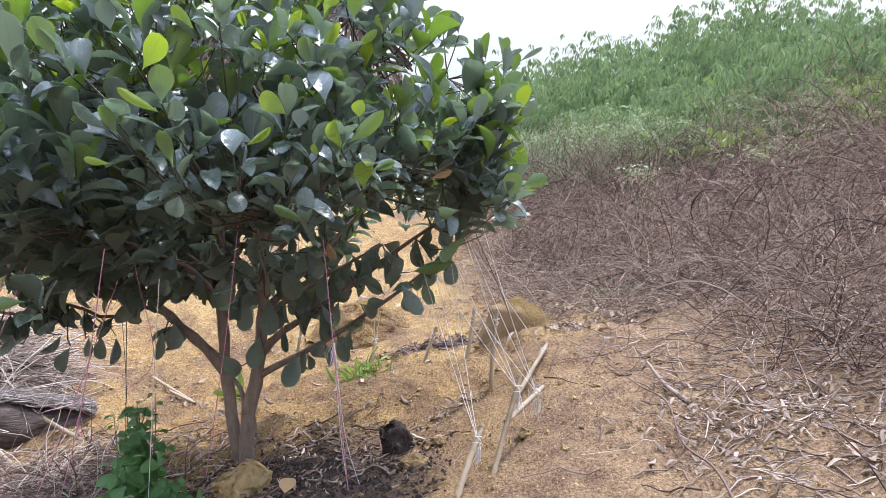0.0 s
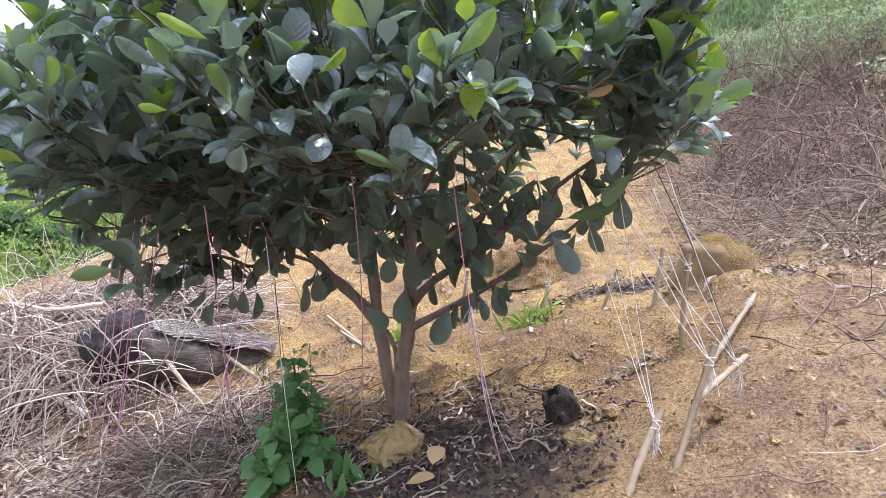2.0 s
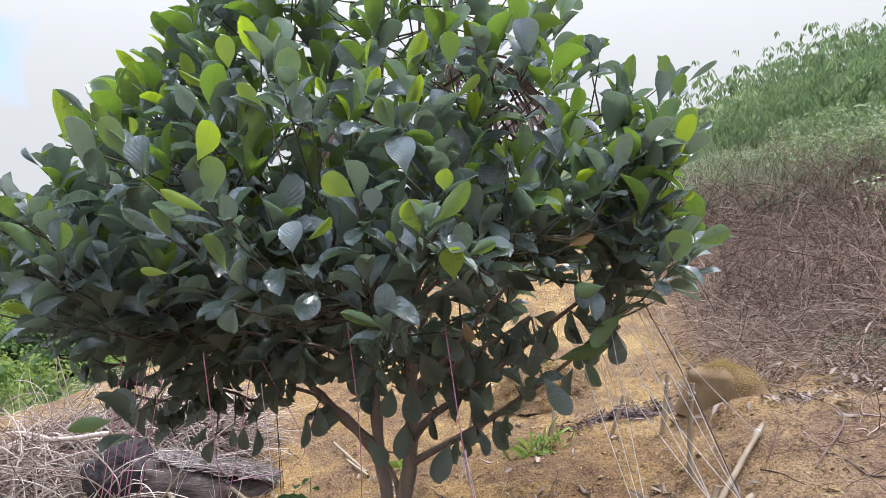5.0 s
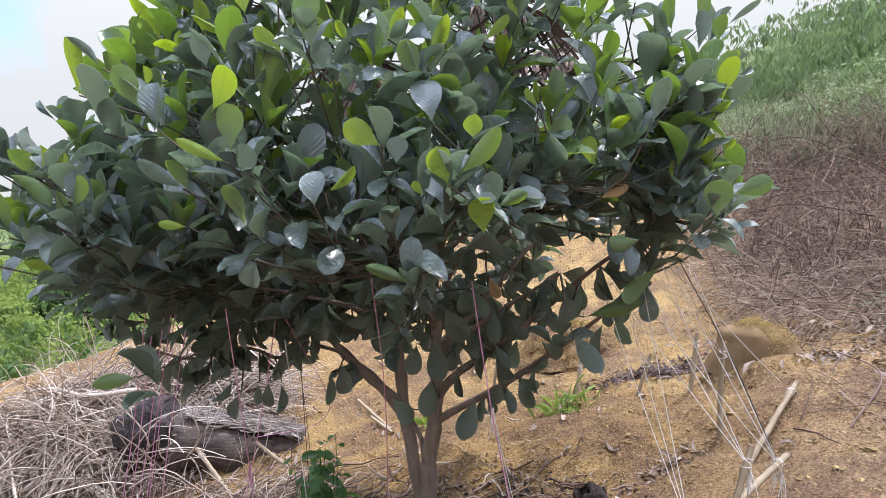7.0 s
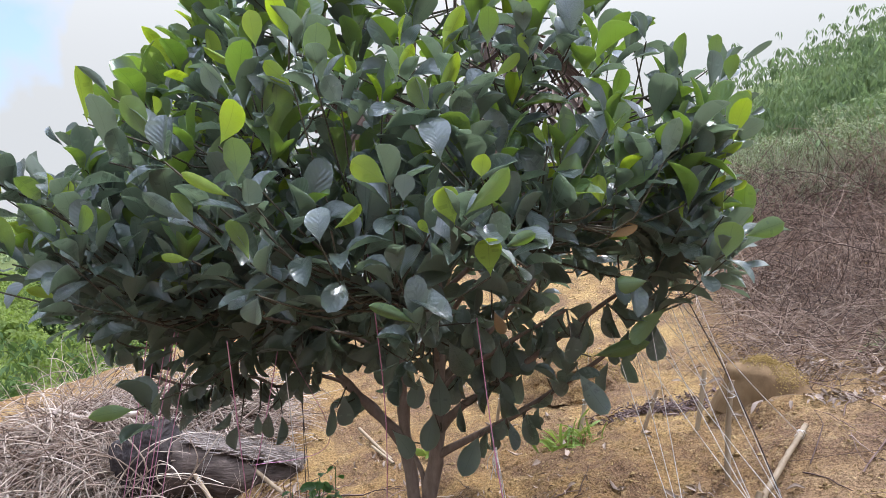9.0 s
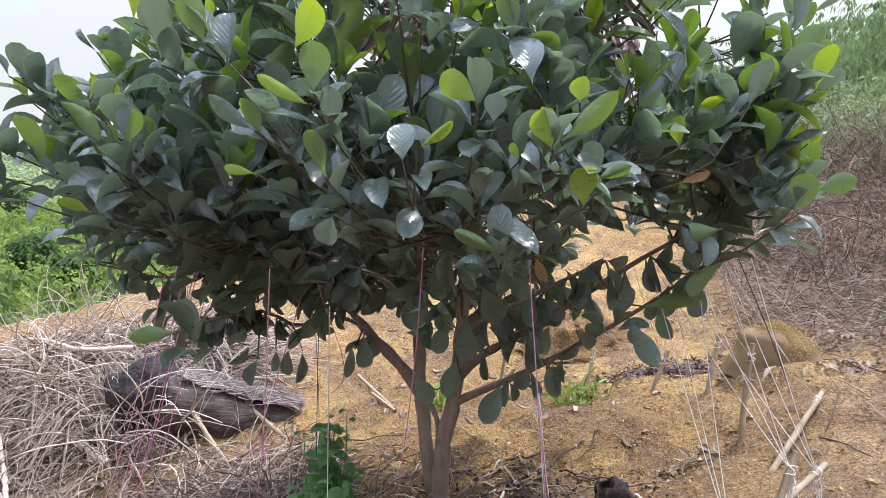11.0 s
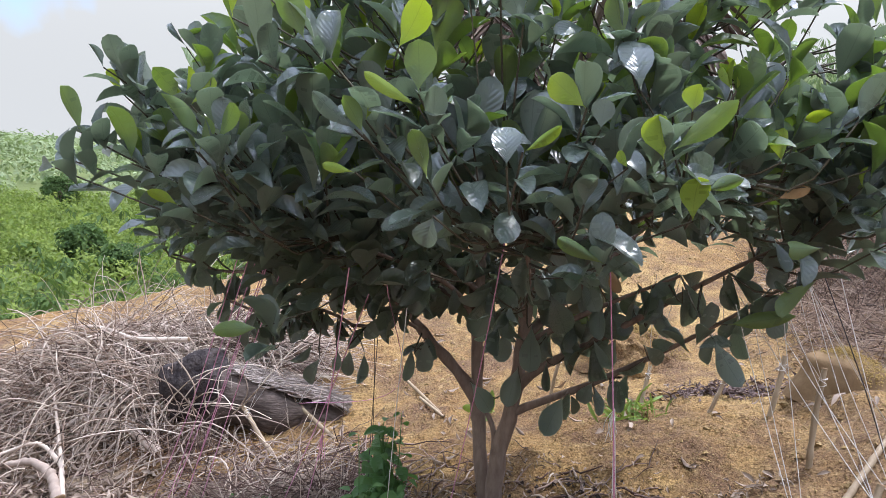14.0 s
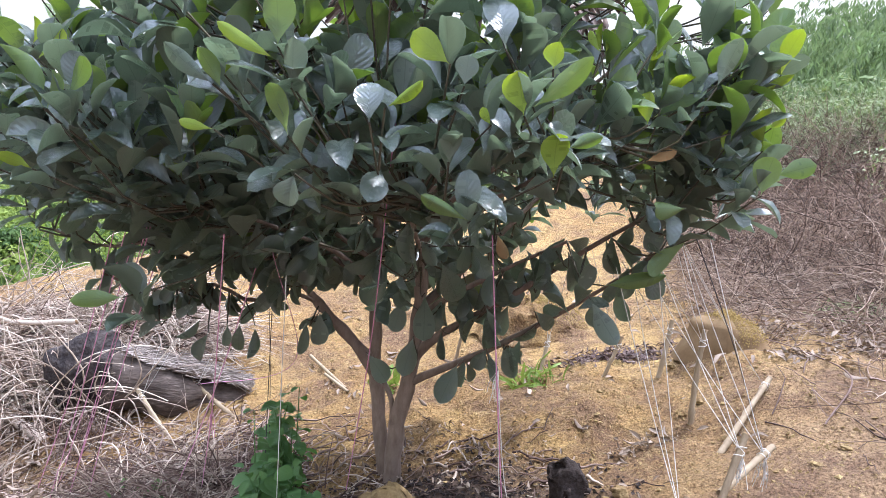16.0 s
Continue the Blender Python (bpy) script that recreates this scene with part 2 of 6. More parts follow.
    col = mixc(n, l, 1.0, col, r2.outputs["Color"], "MULTIPLY")
    # dark compost spread round the foot of the tree, crown shade in its colour
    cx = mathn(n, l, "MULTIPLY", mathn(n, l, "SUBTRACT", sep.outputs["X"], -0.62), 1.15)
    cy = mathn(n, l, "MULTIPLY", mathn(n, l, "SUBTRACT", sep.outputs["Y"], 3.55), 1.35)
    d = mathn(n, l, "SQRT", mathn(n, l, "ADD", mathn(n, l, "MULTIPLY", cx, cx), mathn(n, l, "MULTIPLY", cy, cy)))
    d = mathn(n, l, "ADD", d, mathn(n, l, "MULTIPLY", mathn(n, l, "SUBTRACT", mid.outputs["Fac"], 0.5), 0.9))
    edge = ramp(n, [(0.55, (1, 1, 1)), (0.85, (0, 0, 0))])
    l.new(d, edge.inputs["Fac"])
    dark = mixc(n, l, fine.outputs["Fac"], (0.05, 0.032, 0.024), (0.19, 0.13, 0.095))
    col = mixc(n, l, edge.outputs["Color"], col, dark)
    # mossy ground far off
    gx = mathn(n, l, "MULTIPLY", mathn(n, l, "SUBTRACT", sep.outputs["Y"], 10.5), 0.4)
    gm = n.new("ShaderNodeClamp")
    l.new(gx, gm.inputs["Value"])
    col = mixc(n, l, gm.outputs[0], col, mixc(n, l, mid.outputs["Fac"], (0.05, 0.07, 0.02), (0.16, 0.18, 0.06)))
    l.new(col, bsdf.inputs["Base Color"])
    bsdf.inputs["Roughness"].default_value = 0.95
    bsdf.inputs["Specular IOR Level"].default_value = 0.15
    h = mathn(n, l, "ADD", mathn(n, l, "MULTIPLY", mid.outputs["Fac"], 0.6), mathn(n, l, "MULTIPLY", fine.outputs["Fac"], 0.4))
    bumped(n, l, bsdf, h, 1.0, 0.05)
    return m


M_SOIL = soil_material()
M_CLOD = plain("ochre_clod", [(0.3, (0.13, 0.085, 0.042)), (0.55, (0.25, 0.17, 0.08)), (0.8, (0.37, 0.265, 0.125))], 30, 0.95, 0.8, 0.02, None, 0.2, 0.15)
M_DARKROCK = plain("black_burnt_clod", [(0.3, (0.014, 0.011, 0.01)), (0.7, (0.062, 0.046, 0.04))], 40, 0.9, 0.9, 0.02, None, 0.2, 0.2)
M_LEAF = leafy("mature_leaf", (0.046, 0.062, 0.056), (0.118, 0.15, 0.136), (0.55, 0.64, 0.47), 0.52, 0.27, 1.0, 0.4, (0.2, 0.25, 0.19), 7.5, sheen=1.0, back=((0.09, 0.115, 0.095), (0.18, 0.215, 0.16)), relief=0.46)
M_YOUNG = leafy("young_leaf", (0.16, 0.24, 0.04), (0.25, 0.34, 0.06), (0.85, 0.97, 0.14), 0.55, 0.42, 0.4, 0.3, (0.34, 0.42, 0.14), 7.5, back=((0.22, 0.3, 0.06), (0.33, 0.42, 0.09)), relief=0.4)
# half-grown leaves, their lighter green also painting light through the upper crown
M_MID = leafy("grown_backlit_leaf", (0.075, 0.125, 0.05), (0.155, 0.225, 0.1), (0.6, 0.76, 0.2), 0.48, 0.36, 0.8, 0.35, (0.25, 0.32, 0.18), 7.5, sheen=0.5, back=((0.12, 0.17, 0.07), (0.2, 0.26, 0.105)), relief=0.34)
M_BARK = plain("grey_brown_bark", [(0.25, (0.085, 0.06, 0.048)), (0.5, (0.17, 0.125, 0.1)), (0.78, (0.27, 0.21, 0.17))], 30, 0.85, 0.6, 0.006, (1, 1, 0.35), 0.15, 0.25)
M_TWIG = plain("green_brown_twig", [(0.3, (0.045, 0.038, 0.027)), (0.7, (0.11, 0.095, 0.062))], 40, 0.7, 0.3, 0.002, None, 0.4)
M_DRYSTEM = plain("dry_stem", [(0.2, (0.055, 0.033, 0.026)), (0.5, (0.145, 0.092, 0.074)), (0.85, (0.33, 0.24, 0.195))], 15, 0.85, 0.2, 0.002, None, 0.85)
M_BRUSH = plain("dead_brush_stem", [(0.2, (0.043, 0.027, 0.019)), (0.45, (0.108, 0.07, 0.049)), (0.65, (0.225, 0.15, 0.106)), (0.85, (0.39, 0.28, 0.21))], 15, 0.85, 0.2, 0.002, None, 0.85)
M_STRAW = plain("pale_straw_stem", [(0.2, (0.15, 0.1, 0.07)), (0.5, (0.33, 0.235, 0.17)), (0.85, (0.54, 0.42, 0.32))], 20, 0.85, 0.3, 0.002, None, 0.8)
M_PALESTEM = plain("pale_green_stem", [(0.2, (0.15, 0.17, 0.085)), (0.5, (0.27, 0.29, 0.16)), (0.85, (0.4, 0.41, 0.27))], 15, 0.85, 0.2, 0.002, None, 0.85)
M_BLEACHED = plain("bleached_wood", [(0.2, (0.2, 0.15, 0.118)), (0.5, (0.41, 0.323, 0.255)), (0.85, (0.65, 0.545, 0.44))], 25, 0.85, 0.4, 0.003, (1, 1, 0.3), 0.7)
M_LITTER = leafy("dry_fallen_leaf", (0.09, 0.058, 0.038), (0.45, 0.35, 0.27), (0.25, 0.17, 0.09), 0.15, 0.75, 0.25, 0.4, (0.42, 0.34, 0.27))
M_MOULD = leafy("damp_fallen_leaf", (0.05, 0.032, 0.028), (0.2, 0.14, 0.125), (0.12, 0.08, 0.05), 0.1, 0.8, 0.2, 0.3, (0.26, 0.19, 0.16))
M_BAMBOO = plain("weathered_bamboo", [(0.25, (0.14, 0.096, 0.058)), (0.5, (0.265, 0.195, 0.12)), (0.8, (0.39, 0.305, 0.2))], 30, 0.7, 0.4, 0.003, (1, 1, 0.1), 0.3, 0.3)
M_BAMBOO_END = plain("cut_bamboo_end", [(0.3, (0.12, 0.07, 0.04)), (0.7, (0.3, 0.2, 0.11))], 50, 0.9, 0.3, 0.002, None, 0.2)
M_STRING = plain("white_twine", [(0.3, (0.55, 0.5, 0.47)), (0.7, (0.78, 0.74, 0.7))], 80, 0.8, 0.2, 0.001, None, 0.2)
M_PINK = plain("pink_twine", [(0.3, (0.5, 0.17, 0.34)), (0.7, (0.74, 0.36, 0.52))], 80, 0.7, 0.2, 0.001, None, 0.2)
M_BLACKSTR = plain("black_twine", [(0.3, (0.02, 0.018, 0.018)), (0.7, (0.06, 0.05, 0.05))], 80, 0.7, 0.2, 0.001, None, 0.2)
M_LOG = plain("charred_log", [(0.3, (0.028, 0.021, 0.018)), (0.46, (0.065, 0.048, 0.04)), (0.62, (0.105, 0.08, 0.066)), (0.8, (0.17, 0.13, 0.108))], 26, 0.9, 0.7, 0.02, (0.5, 0.4, 2.2), 0.1, 0.2)
M_CHAR = plain("charred_root", [(0.3, (0.014, 0.012, 0.012)), (0.55, (0.04, 0.033, 0.033)), (0.8, (0.09, 0.072, 0.066))], 18, 0.9, 1.0, 0.05, (1, 0.25, 1), 0.1, 0.2)
M_FIBRE = plain("bleached_fibre", [(0.25, (0.07, 0.055, 0.05)), (0.5, (0.23, 0.19, 0.165)), (0.8, (0.46, 0.395, 0.345))], 60, 0.9, 0.8, 0.01, (0.25, 1.6, 1), 0.3)
M_SHEET = plain("weathered_bark_sheet", [(0.25, (0.04, 0.029, 0.023)), (0.5, (0.1, 0.075, 0.061)), (0.8, (0.2, 0.157, 0.13))], 40, 0.9, 0.9, 0.02, (0.3, 1.5, 1), 0.3)
M_FROND = plain("dead_palm_frond", [(0.25, (0.08, 0.045, 0.035)), (0.55, (0.2, 0.13, 0.1)), (0.85, (0.42, 0.32, 0.26))], 30, 0.7, 0.3, 0.003, None, 0.7)
M_WEED = leafy("weed_leaf", (0.05, 0.115, 0.04), (0.13, 0.24, 0.075), (0.2, 0.4, 0.07), 0.35, 0.5, 0.35, 0.35, (0.2, 0.32, 0.12), 5.0, relief=0.3)
M_GRASS = leafy("fresh_grass", (0.12, 0.19, 0.035), (0.22, 0.31, 0.07), (0.4, 0.5, 0.08), 0.3, 0.5, 0.3, 0.1)
# the wide dark-to-bright range paints sun patches and shade on the hill
M_HILL = leafy("hill_shrub_leaf", (0.018, 0.036, 0.024), (0.315, 0.385, 0.175), (0.29, 0.41, 0.15), 0.35, 0.72, 0.15, 0.15, patch=1.3)
M_HILLBRIGHT = leafy("bright_shrub_leaf", (0.12, 0.16, 0.04), (0.34, 0.4, 0.13), (0.45, 0.55, 0.12), 0.35, 0.65, 0.2, 0.15, patch=1.8)
M_HILLPALE = leafy("pale_weed_leaf", (0.12, 0.145, 0.068), (0.385, 0.415, 0.235), (0.36, 0.44, 0.13), 0.3, 0.6, 0.3, 0.1, patch=2.0)
M_VALLEY = leafy("valley_crop_leaf", (0.045, 0.075, 0.024), (0.27, 0.325, 0.075), (0.34, 0.46, 0.07), 0.35, 0.75, 0.15, 0.1, patch=0.5)
M_TAN = leafy("tan_dead_leaf", (0.36, 0.22, 0.1), (0.48, 0.32, 0.16), (0.5, 0.3, 0.1), 0.2, 0.6, 0.4, 0.4, (0.55, 0.4, 0.22), 6.0, back=((0.36, 0.24, 0.12), (0.46, 0.32, 0.17)), relief=0.3)
M_CRUMB = plain("brown_soil_crumb", [(0.3, (0.18, 0.118, 0.057)), (0.55, (0.31, 0.213, 0.096)), (0.8, (0.43, 0.31, 0.14))], 30, 0.95, 0.8, 0.02, None, 0.5, 0.15)
M_BUSH = leafy("valley_bush_leaf", (0.028, 0.052, 0.02), (0.1, 0.155, 0.045), (0.14, 0.24, 0.05), 0.3, 0.75, 0.15, 0.1)
# distance haze is mixed into this pale leaf colour
M_FOREST = leafy("hazed_far_wood_leaf", (0.15, 0.185, 0.1), (0.34, 0.385, 0.21), (0.3, 0.4, 0.14), 0.3, 0.85, 0.1, 0.1, patch=0.12)

# ---------------------------------------------------------------- mesh tools
rng = np.random.default_rng(7)


def unit(a):
    return a / np.maximum(np.linalg.norm(a, axis=-1, keepdims=True), 1e-9)


class Geo:
    """Gathers points, three- and four-sided faces and leaf runs, and makes one mesh of them."""

    def __init__(self):
        self.v, self.f, self.u, self.count = [], [], [], 0

    def add(self, v, f, u=None):
        v = np.asarray(v, float).reshape(-1, 3)
        self.v.append(v)
        self.f.append(np.asarray(f, int) + self.count)
        self.u.append(np.zeros((len(v), 2)) if u is None else np.asarray(u, float).reshape(-1, 2))
        self.count += len(v)
        return self

    def mesh(self, name, material, smooth=True):
        me = bpy.data.meshes.new(name)
        v, u = np.concatenate(self.v), np.concatenate(self.u)
        sizes = np.concatenate([np.full(len(f), f.shape[1]) for f in self.f])
        loops = np.concatenate([f.ravel() for f in self.f])
        starts = np.concatenate([[0], np.cumsum(sizes)[:-1]])
        me.vertices.add(len(v))
        me.vertices.foreach_set("co", v.ravel())
        me.loops.add(len(loops))
        me.loops.foreach_set("vertex_index", loops)
        me.polygons.add(len(sizes))
        me.polygons.foreach_set("loop_start", starts)
        me.polygons.foreach_set("loop_total", sizes)
        me.polygons.foreach_set("use_smooth", np.full(len(sizes), smooth))
        layer = me.uv_layers.new(name="UVMap")
        layer.data.foreach_set("uv", u[loops].ravel())
        me.materials.append(material)
        me.update(calc_edges=True)
        me.validate()
        return me


def part(name, geo, material, parent, label="", smooth=True):
    ob = new(name, geo.mesh(name, material, smooth) if isinstance(geo, Geo) else geo)
    ob.parent = parent
    return tagged(ob, label)


def thing(name, label, category, group="", kind="", at=(0, 0, 0)):
    ob = new(name)
    ob.location = at
    return tagged(ob, label, category, group, kind)


def whole(name, geo, material, label, category, group="", kind="", smooth=True):
    return tagged(new(name, geo.mesh(name, material, smooth)), label, category, group, kind)


def tubes(pts, rad, sides=5, caps=False):
    """Tubes along many lines at once: pts (n, k, 3), rad (n, k)."""
    pts, rad = np.asarray(pts, float), np.asarray(rad, float)
    if pts.ndim == 2:
        pts, rad = pts[None], rad[None]
    n, k, _ = pts.shape
    tan = unit(np.gradient(pts, axis=1))
    ref = np.where(np.abs(tan[:, :1, 2:3]) > 0.85, np.array([1.0, 0.2, 0.0]), np.array([0.05, 0.1, 1.0]))
    a = unit(np.cross(tan, np.broadcast_to(ref, tan.shape)))
    b = np.cross(tan, a)
    ang = np.arange(sides) * 2 * np.pi / sides
    ring = a[:, :, None] * np.cos(ang)[:, None] + b[:, :, None] * np.sin(ang)[:, None]
    v = pts[:, :, None] + ring * rad[:, :, None, None]
    i = np.arange(n)[:, None, None] * k * sides + np.arange(k - 1)[None, :, None] * sides + np.arange(sides)
    j = np.arange(n)[:, None, None] * k * sides + np.arange(k - 1)[None, :, None] * sides + (np.arange(sides) + 1) % sides
    f = np.stack([i, j, j + sides, i + sides], -1).reshape(-1, 4)
    return v.reshape(-1, 3), f


def smooth_line(points, k):
    """A smooth line of k points through a few."""
    p = np.asarray(points, float)
    t = np.concatenate([[0], np.cumsum(np.linalg.norm(np.diff(p, axis=0), axis=1))])
    m = np.gradient(p, t, axis=0)
    s = np.linspace(0, t[-1], k)
    i = np.clip(np.searchsorted(t, s) - 1, 0, len(p) - 2)
    h = (t[i + 1] - t[i])[:, None]
    x = ((s - t[i])[:, None]) / h
    return ((2 * x**3 - 3 * x**2 + 1) * p[i] + (x**3 - 2 * x**2 + x) * h * m[i]
            + (-2 * x**3 + 3 * x**2) * p[i + 1] + (x**3 - x**2) * h * m[i + 1])


def lattice(x, y, seed):
    n = (np.asarray(x, np.int64) * 374761393 + np.asarray(y, np.int64) * 668265263 + seed * 1442695041) & 0xFFFFFFFF
    n = ((n ^ (n >> 13)) * 1274126177) & 0xFFFFFFFF
    return ((n ^ (n >> 16)) & 0xFFFF) / 65535.0


def vnoise(x, y, seed=1):
    xi, yi = np.floor(x), np.floor(y)
    fx, fy = x - xi, y - yi
    fx, fy = fx * fx * (3 - 2 * fx), fy * fy * (3 - 2 * fy)
    a, b = lattice(xi, yi, seed), lattice(xi + 1, yi, seed)
    c, d = lattice(xi, yi + 1, seed), lattice(xi + 1, yi + 1, seed)
    return (a + (b - a) * fx) * (1 - fy) + (c + (d - c) * fx) * fy - 0.5


def leaf_form(length=1.0, width=0.55, fold=0.15, curl=0.1, belly=0.6, n=6, stalk=0.1, ripple=0.0, seed=0, two=False, wedge=0.85, blunt=0.5):
    """A leaf along +y, face up +z: two halves folded at the midrib, widest at belly, blunt at the tip; two: with its underside."""
    r = np.random.default_rng(seed)
    t = np.linspace(0, 1, n + 1)
    t = 1 - (1 - t) ** 1.45
    rise = np.sin(np.pi / 2 * np.clip(t / belly, 0, 1)) ** wedge
    fall = np.clip(1 - (np.clip(t - belly, 0, 1) / (1 - belly)) ** 2.1, 0, 1) ** blunt
    w = np.where(t < belly, rise, fall) * 0.5 * width
    w[0], w[-1] = 0.012, 0.02
    v, u = [], []
    for i, s in enumerate(t):
        z = -curl * s * s
        for side in (-1, 0, 1):
            x = side * w[i]
            v.append((x, stalk + s * (1 - stalk), z + abs(x) * fold * 2 + ripple * (r.random() - 0.5) * abs(side)))
            u.append((0.5 + 0.5 * side, s))
    m = len(v)
    f = [(3 * i + a, 3 * i + a + 1, 3 * i + a + 4, 3 * i + a + 3) for i in range(n) for a in (0, 1)]
    if two:
        v += [(x, y, z - 0.003) for x, y, z in v]
        u += [(a + 2, b) for a, b in u]
        f += [tuple(k + m for k in reversed(q)) for q in f]
    v.append((0, 0, 0.015))
    u.append((0.5, 0))
    v = np.array(v) * length
    return v, np.array(f), np.array(u), np.array([(0, len(v) - 1, 1), (1, len(v) - 1, 2)])


def many(geo, form, place, d, up, size):
    """Adds one leaf form at many places: d its run, up the side that its face turns to."""
    v, f, u, f3 = form
    y = unit(d)
    x = unit(np.cross(y, up))
    z = np.cross(x, y)
    w = place[:, None] + size[:, None, None] * (v[None, :, :1] * x[:, None] + v[None, :, 1:2] * y[:, None] + v[None, :, 2:] * z[:, None])
    off = (np.arange(len(place)) * len(v))[:, None, None]
    geo.add(w.reshape(-1, 3), (f[None] + off).reshape(-1, f.shape[1]), np.tile(u, (len(place), 1)))
    base = geo.count - len(place) * len(v)
    if len(f3):
        geo.f.append((f3[None] + off + base).reshape(-1, 3))


def stems(n, base, lean, length, k=7, bend=0.5, sag=0.25, wob=0.12):
    """Wandering dry stems from base points (n, 3) along lean (n, 3)."""
    step = (length / (k - 1))[:, None]
    d = unit(lean)
    p = [base]
    side = unit(rng.normal(size=(n, 3))) * bend / k
    for i in range(k - 1):
        d = unit(d + side + rng.normal(size=(n, 3)) * wob + np.array([0, 0, -sag / k * i * 0.6]))
        p.append(p[-1] + d * step)
    return np.stack(p, 1)


# ---------------------------------------------------------------- ground
def sstep(t):
    t = np.clip(t, 0.0, 1.0)
    return t * t * (3 - 2 * t)
def land(x, y):
    x = np.asarray(x, float); y = np.asarray(y, float)
    xs = np.where(x < -2.0, -2.0 - 0.9 * (1 - np.exp((np.minimum(x, 0) + 2.0) / 0.9)), np.minimum(x, 14.0))
    base = 0.27 * (xs + 1) + 0.1 * (np.clip(y, -12, 30) - 4)
    r = (x + 6.9) * 0.754 + (y - 5.2) * 0.657
    s = (x + 6.9) * -0.657 + (y - 5.2) * 0.754
    crest = -0.45 + 0.255 * np.clip(r, -4, 17) + 0.17 * np.clip(r - 11.5, 0, 6)
    band = 4.2 + 3.5 * sstep((r - 8) / 4)
    near = base + (crest - base) * sstep((s + band) / band)
    fall = np.interp(s, [0, 1.0, 4, 12, 20, 60, 90, 160, 900], [0, -0.25, -1.6, -6.0, -7.0, -5.4, -4.6, -4.6, -4.6])
    valley = np.where(s < 4, crest + fall, np.maximum(fall, -7) + (crest - 0.0) * np.clip(1 - (s - 4) / 8, 0, 1))
    hill = crest + np.interp(s, [0, 8, 25, 900], [0, 0.4, -1.5, -8])
    w = sstep((r - 7) / 5)
    far = valley * (1 - w) + hill * w
    return np.where(s < 0, near, far)


def bumps(x, y):
    near = np.exp(-((x + 1) ** 2 + (y - 4.5) ** 2) / 90)
    return near * (0.07 * vnoise(x * 1.3, y * 1.3, 3) + 0.04 * vnoise(x * 4, y * 4, 5) + 0.032 * vnoise(x * 11, y * 11, 7) + 0.032 * vnoise(x * 23, y * 23, 9))


def earth(x, y):
    """Height of the ground with its hump, furrows and crumbs."""
    x, y = np.asarray(x, float), np.asarray(y, float)
    ragged = 1 + 0.35 * vnoise(x * 7, y * 7, 22)
    hump = (0.06 + 0.03 * vnoise(x * 9, y * 9, 21)) * np.exp(-((((x - 0.36) / 0.24) ** 2 + ((y - 5.16) / 0.18) ** 2) * ragged) ** 3)
    spill = 0.06 * np.exp(-(((x - 0.62) / 0.4) ** 2 + ((y - 4.75) / 0.4) ** 2))
    cut = -0.05 * np.exp(-(((x - 0.2) / 0.25) ** 2 + ((y - 4.95) / 0.25) ** 2))
    ledge = 0.07 * np.tanh((y - 4.55 - 0.35 * (x - 0.2) + 0.25 * vnoise(x * 2.2, y * 2.2, 24)) * 6) * np.exp(-(((x + 0.1) / 0.9) ** 2 + ((y - 4.6) / 0.7) ** 2))
    return land(x, y) + bumps(x, y) + hump + spill + cut + ledge


def axis_lines(a, b, step, reach):
    fine = np.arange(a, b + step / 2, step)
    grow = step * 1.16 ** np.arange(1, 80)
    out = np.cumsum(grow)
    out = out[out < reach]
    return np.concatenate([a - out[::-1], fine, b + out])


def build_ground():
    xs, ys = axis_lines(-6.2, 2.6, 0.034, 900), axis_lines(2.3, 7.2, 0.034, 900)
    gx, gy = np.meshgrid(xs, ys)
    gz = earth(gx, gy)
    g = Geo()
    nx = len(xs)
    i = (np.arange(len(ys) - 1)[:, None] * nx + np.arange(nx - 1)).ravel()
    g.add(np.stack([gx, gy, gz], -1), np.stack([i, i + 1, i + nx + 1, i + nx], 1))
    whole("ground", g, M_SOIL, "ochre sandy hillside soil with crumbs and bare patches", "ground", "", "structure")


build_ground()


def on_earth(x, y, up=0.0):
    return np.stack([x, y, earth(x, y) + up], -1)


# ---------------------------------------------------------------- the jackfruit tree
CROWN = np.array([-0.85, 3.75])
tree = thing("jackfruit_tree", "young jackfruit tree with twin trunks and dense glossy dark green leaves", "tree", at=(-1.03, 4.0, -0.02))
tree_from = Matrix.Translation((1.03, -4.0, 0.02))


def wood(name, points, r0, r1, k=14, sides=10, label="", knob=0.08):
    line = smooth_line(points, k)
    rad = (r1 + (r0 - r1) * (1 - np.linspace(0, 1, k)) ** 1.3) * (1 + knob * rng.normal(size=k) * 0.5)
    v, f = tubes(line, rad, sides)
    v = v + 0.004 * (r0 / 0.05) * np.sin(v[:, 2:3] * 37 + v[:, :1] * 90)
    ob = part(name, Geo().add(v, f), M_BARK, tree, label)
    ob.matrix_parent_inverse = tree_from
    return line


stem_l = wood("trunk", [(-1.055, 4.02, -0.14), (-1.065, 4.02, 0.04), (-1.117, 4.03, 0.25), (-1.162, 4.04, 0.5), (-1.19, 4.05, 0.8), (-1.225, 4.08, 1.15), (-1.2, 4.1, 1.6), (-1.12, 4.1, 2.1)], 0.039, 0.014, 30, 14)
stem_r = wood("trunk", [(-1.01, 3.97, -0.14), (-1.0, 3.97, 0.05), (-0.995, 3.96, 0.24), (-0.95, 3.95, 0.5), (-0.935, 3.95, 0.85), (-0.94, 3.95, 1.15), (-0.85, 3.9, 1.6), (-0.75, 3.9, 2.2)], 0.044, 0.014, 30, 14)
lines = [stem_l, stem_r]
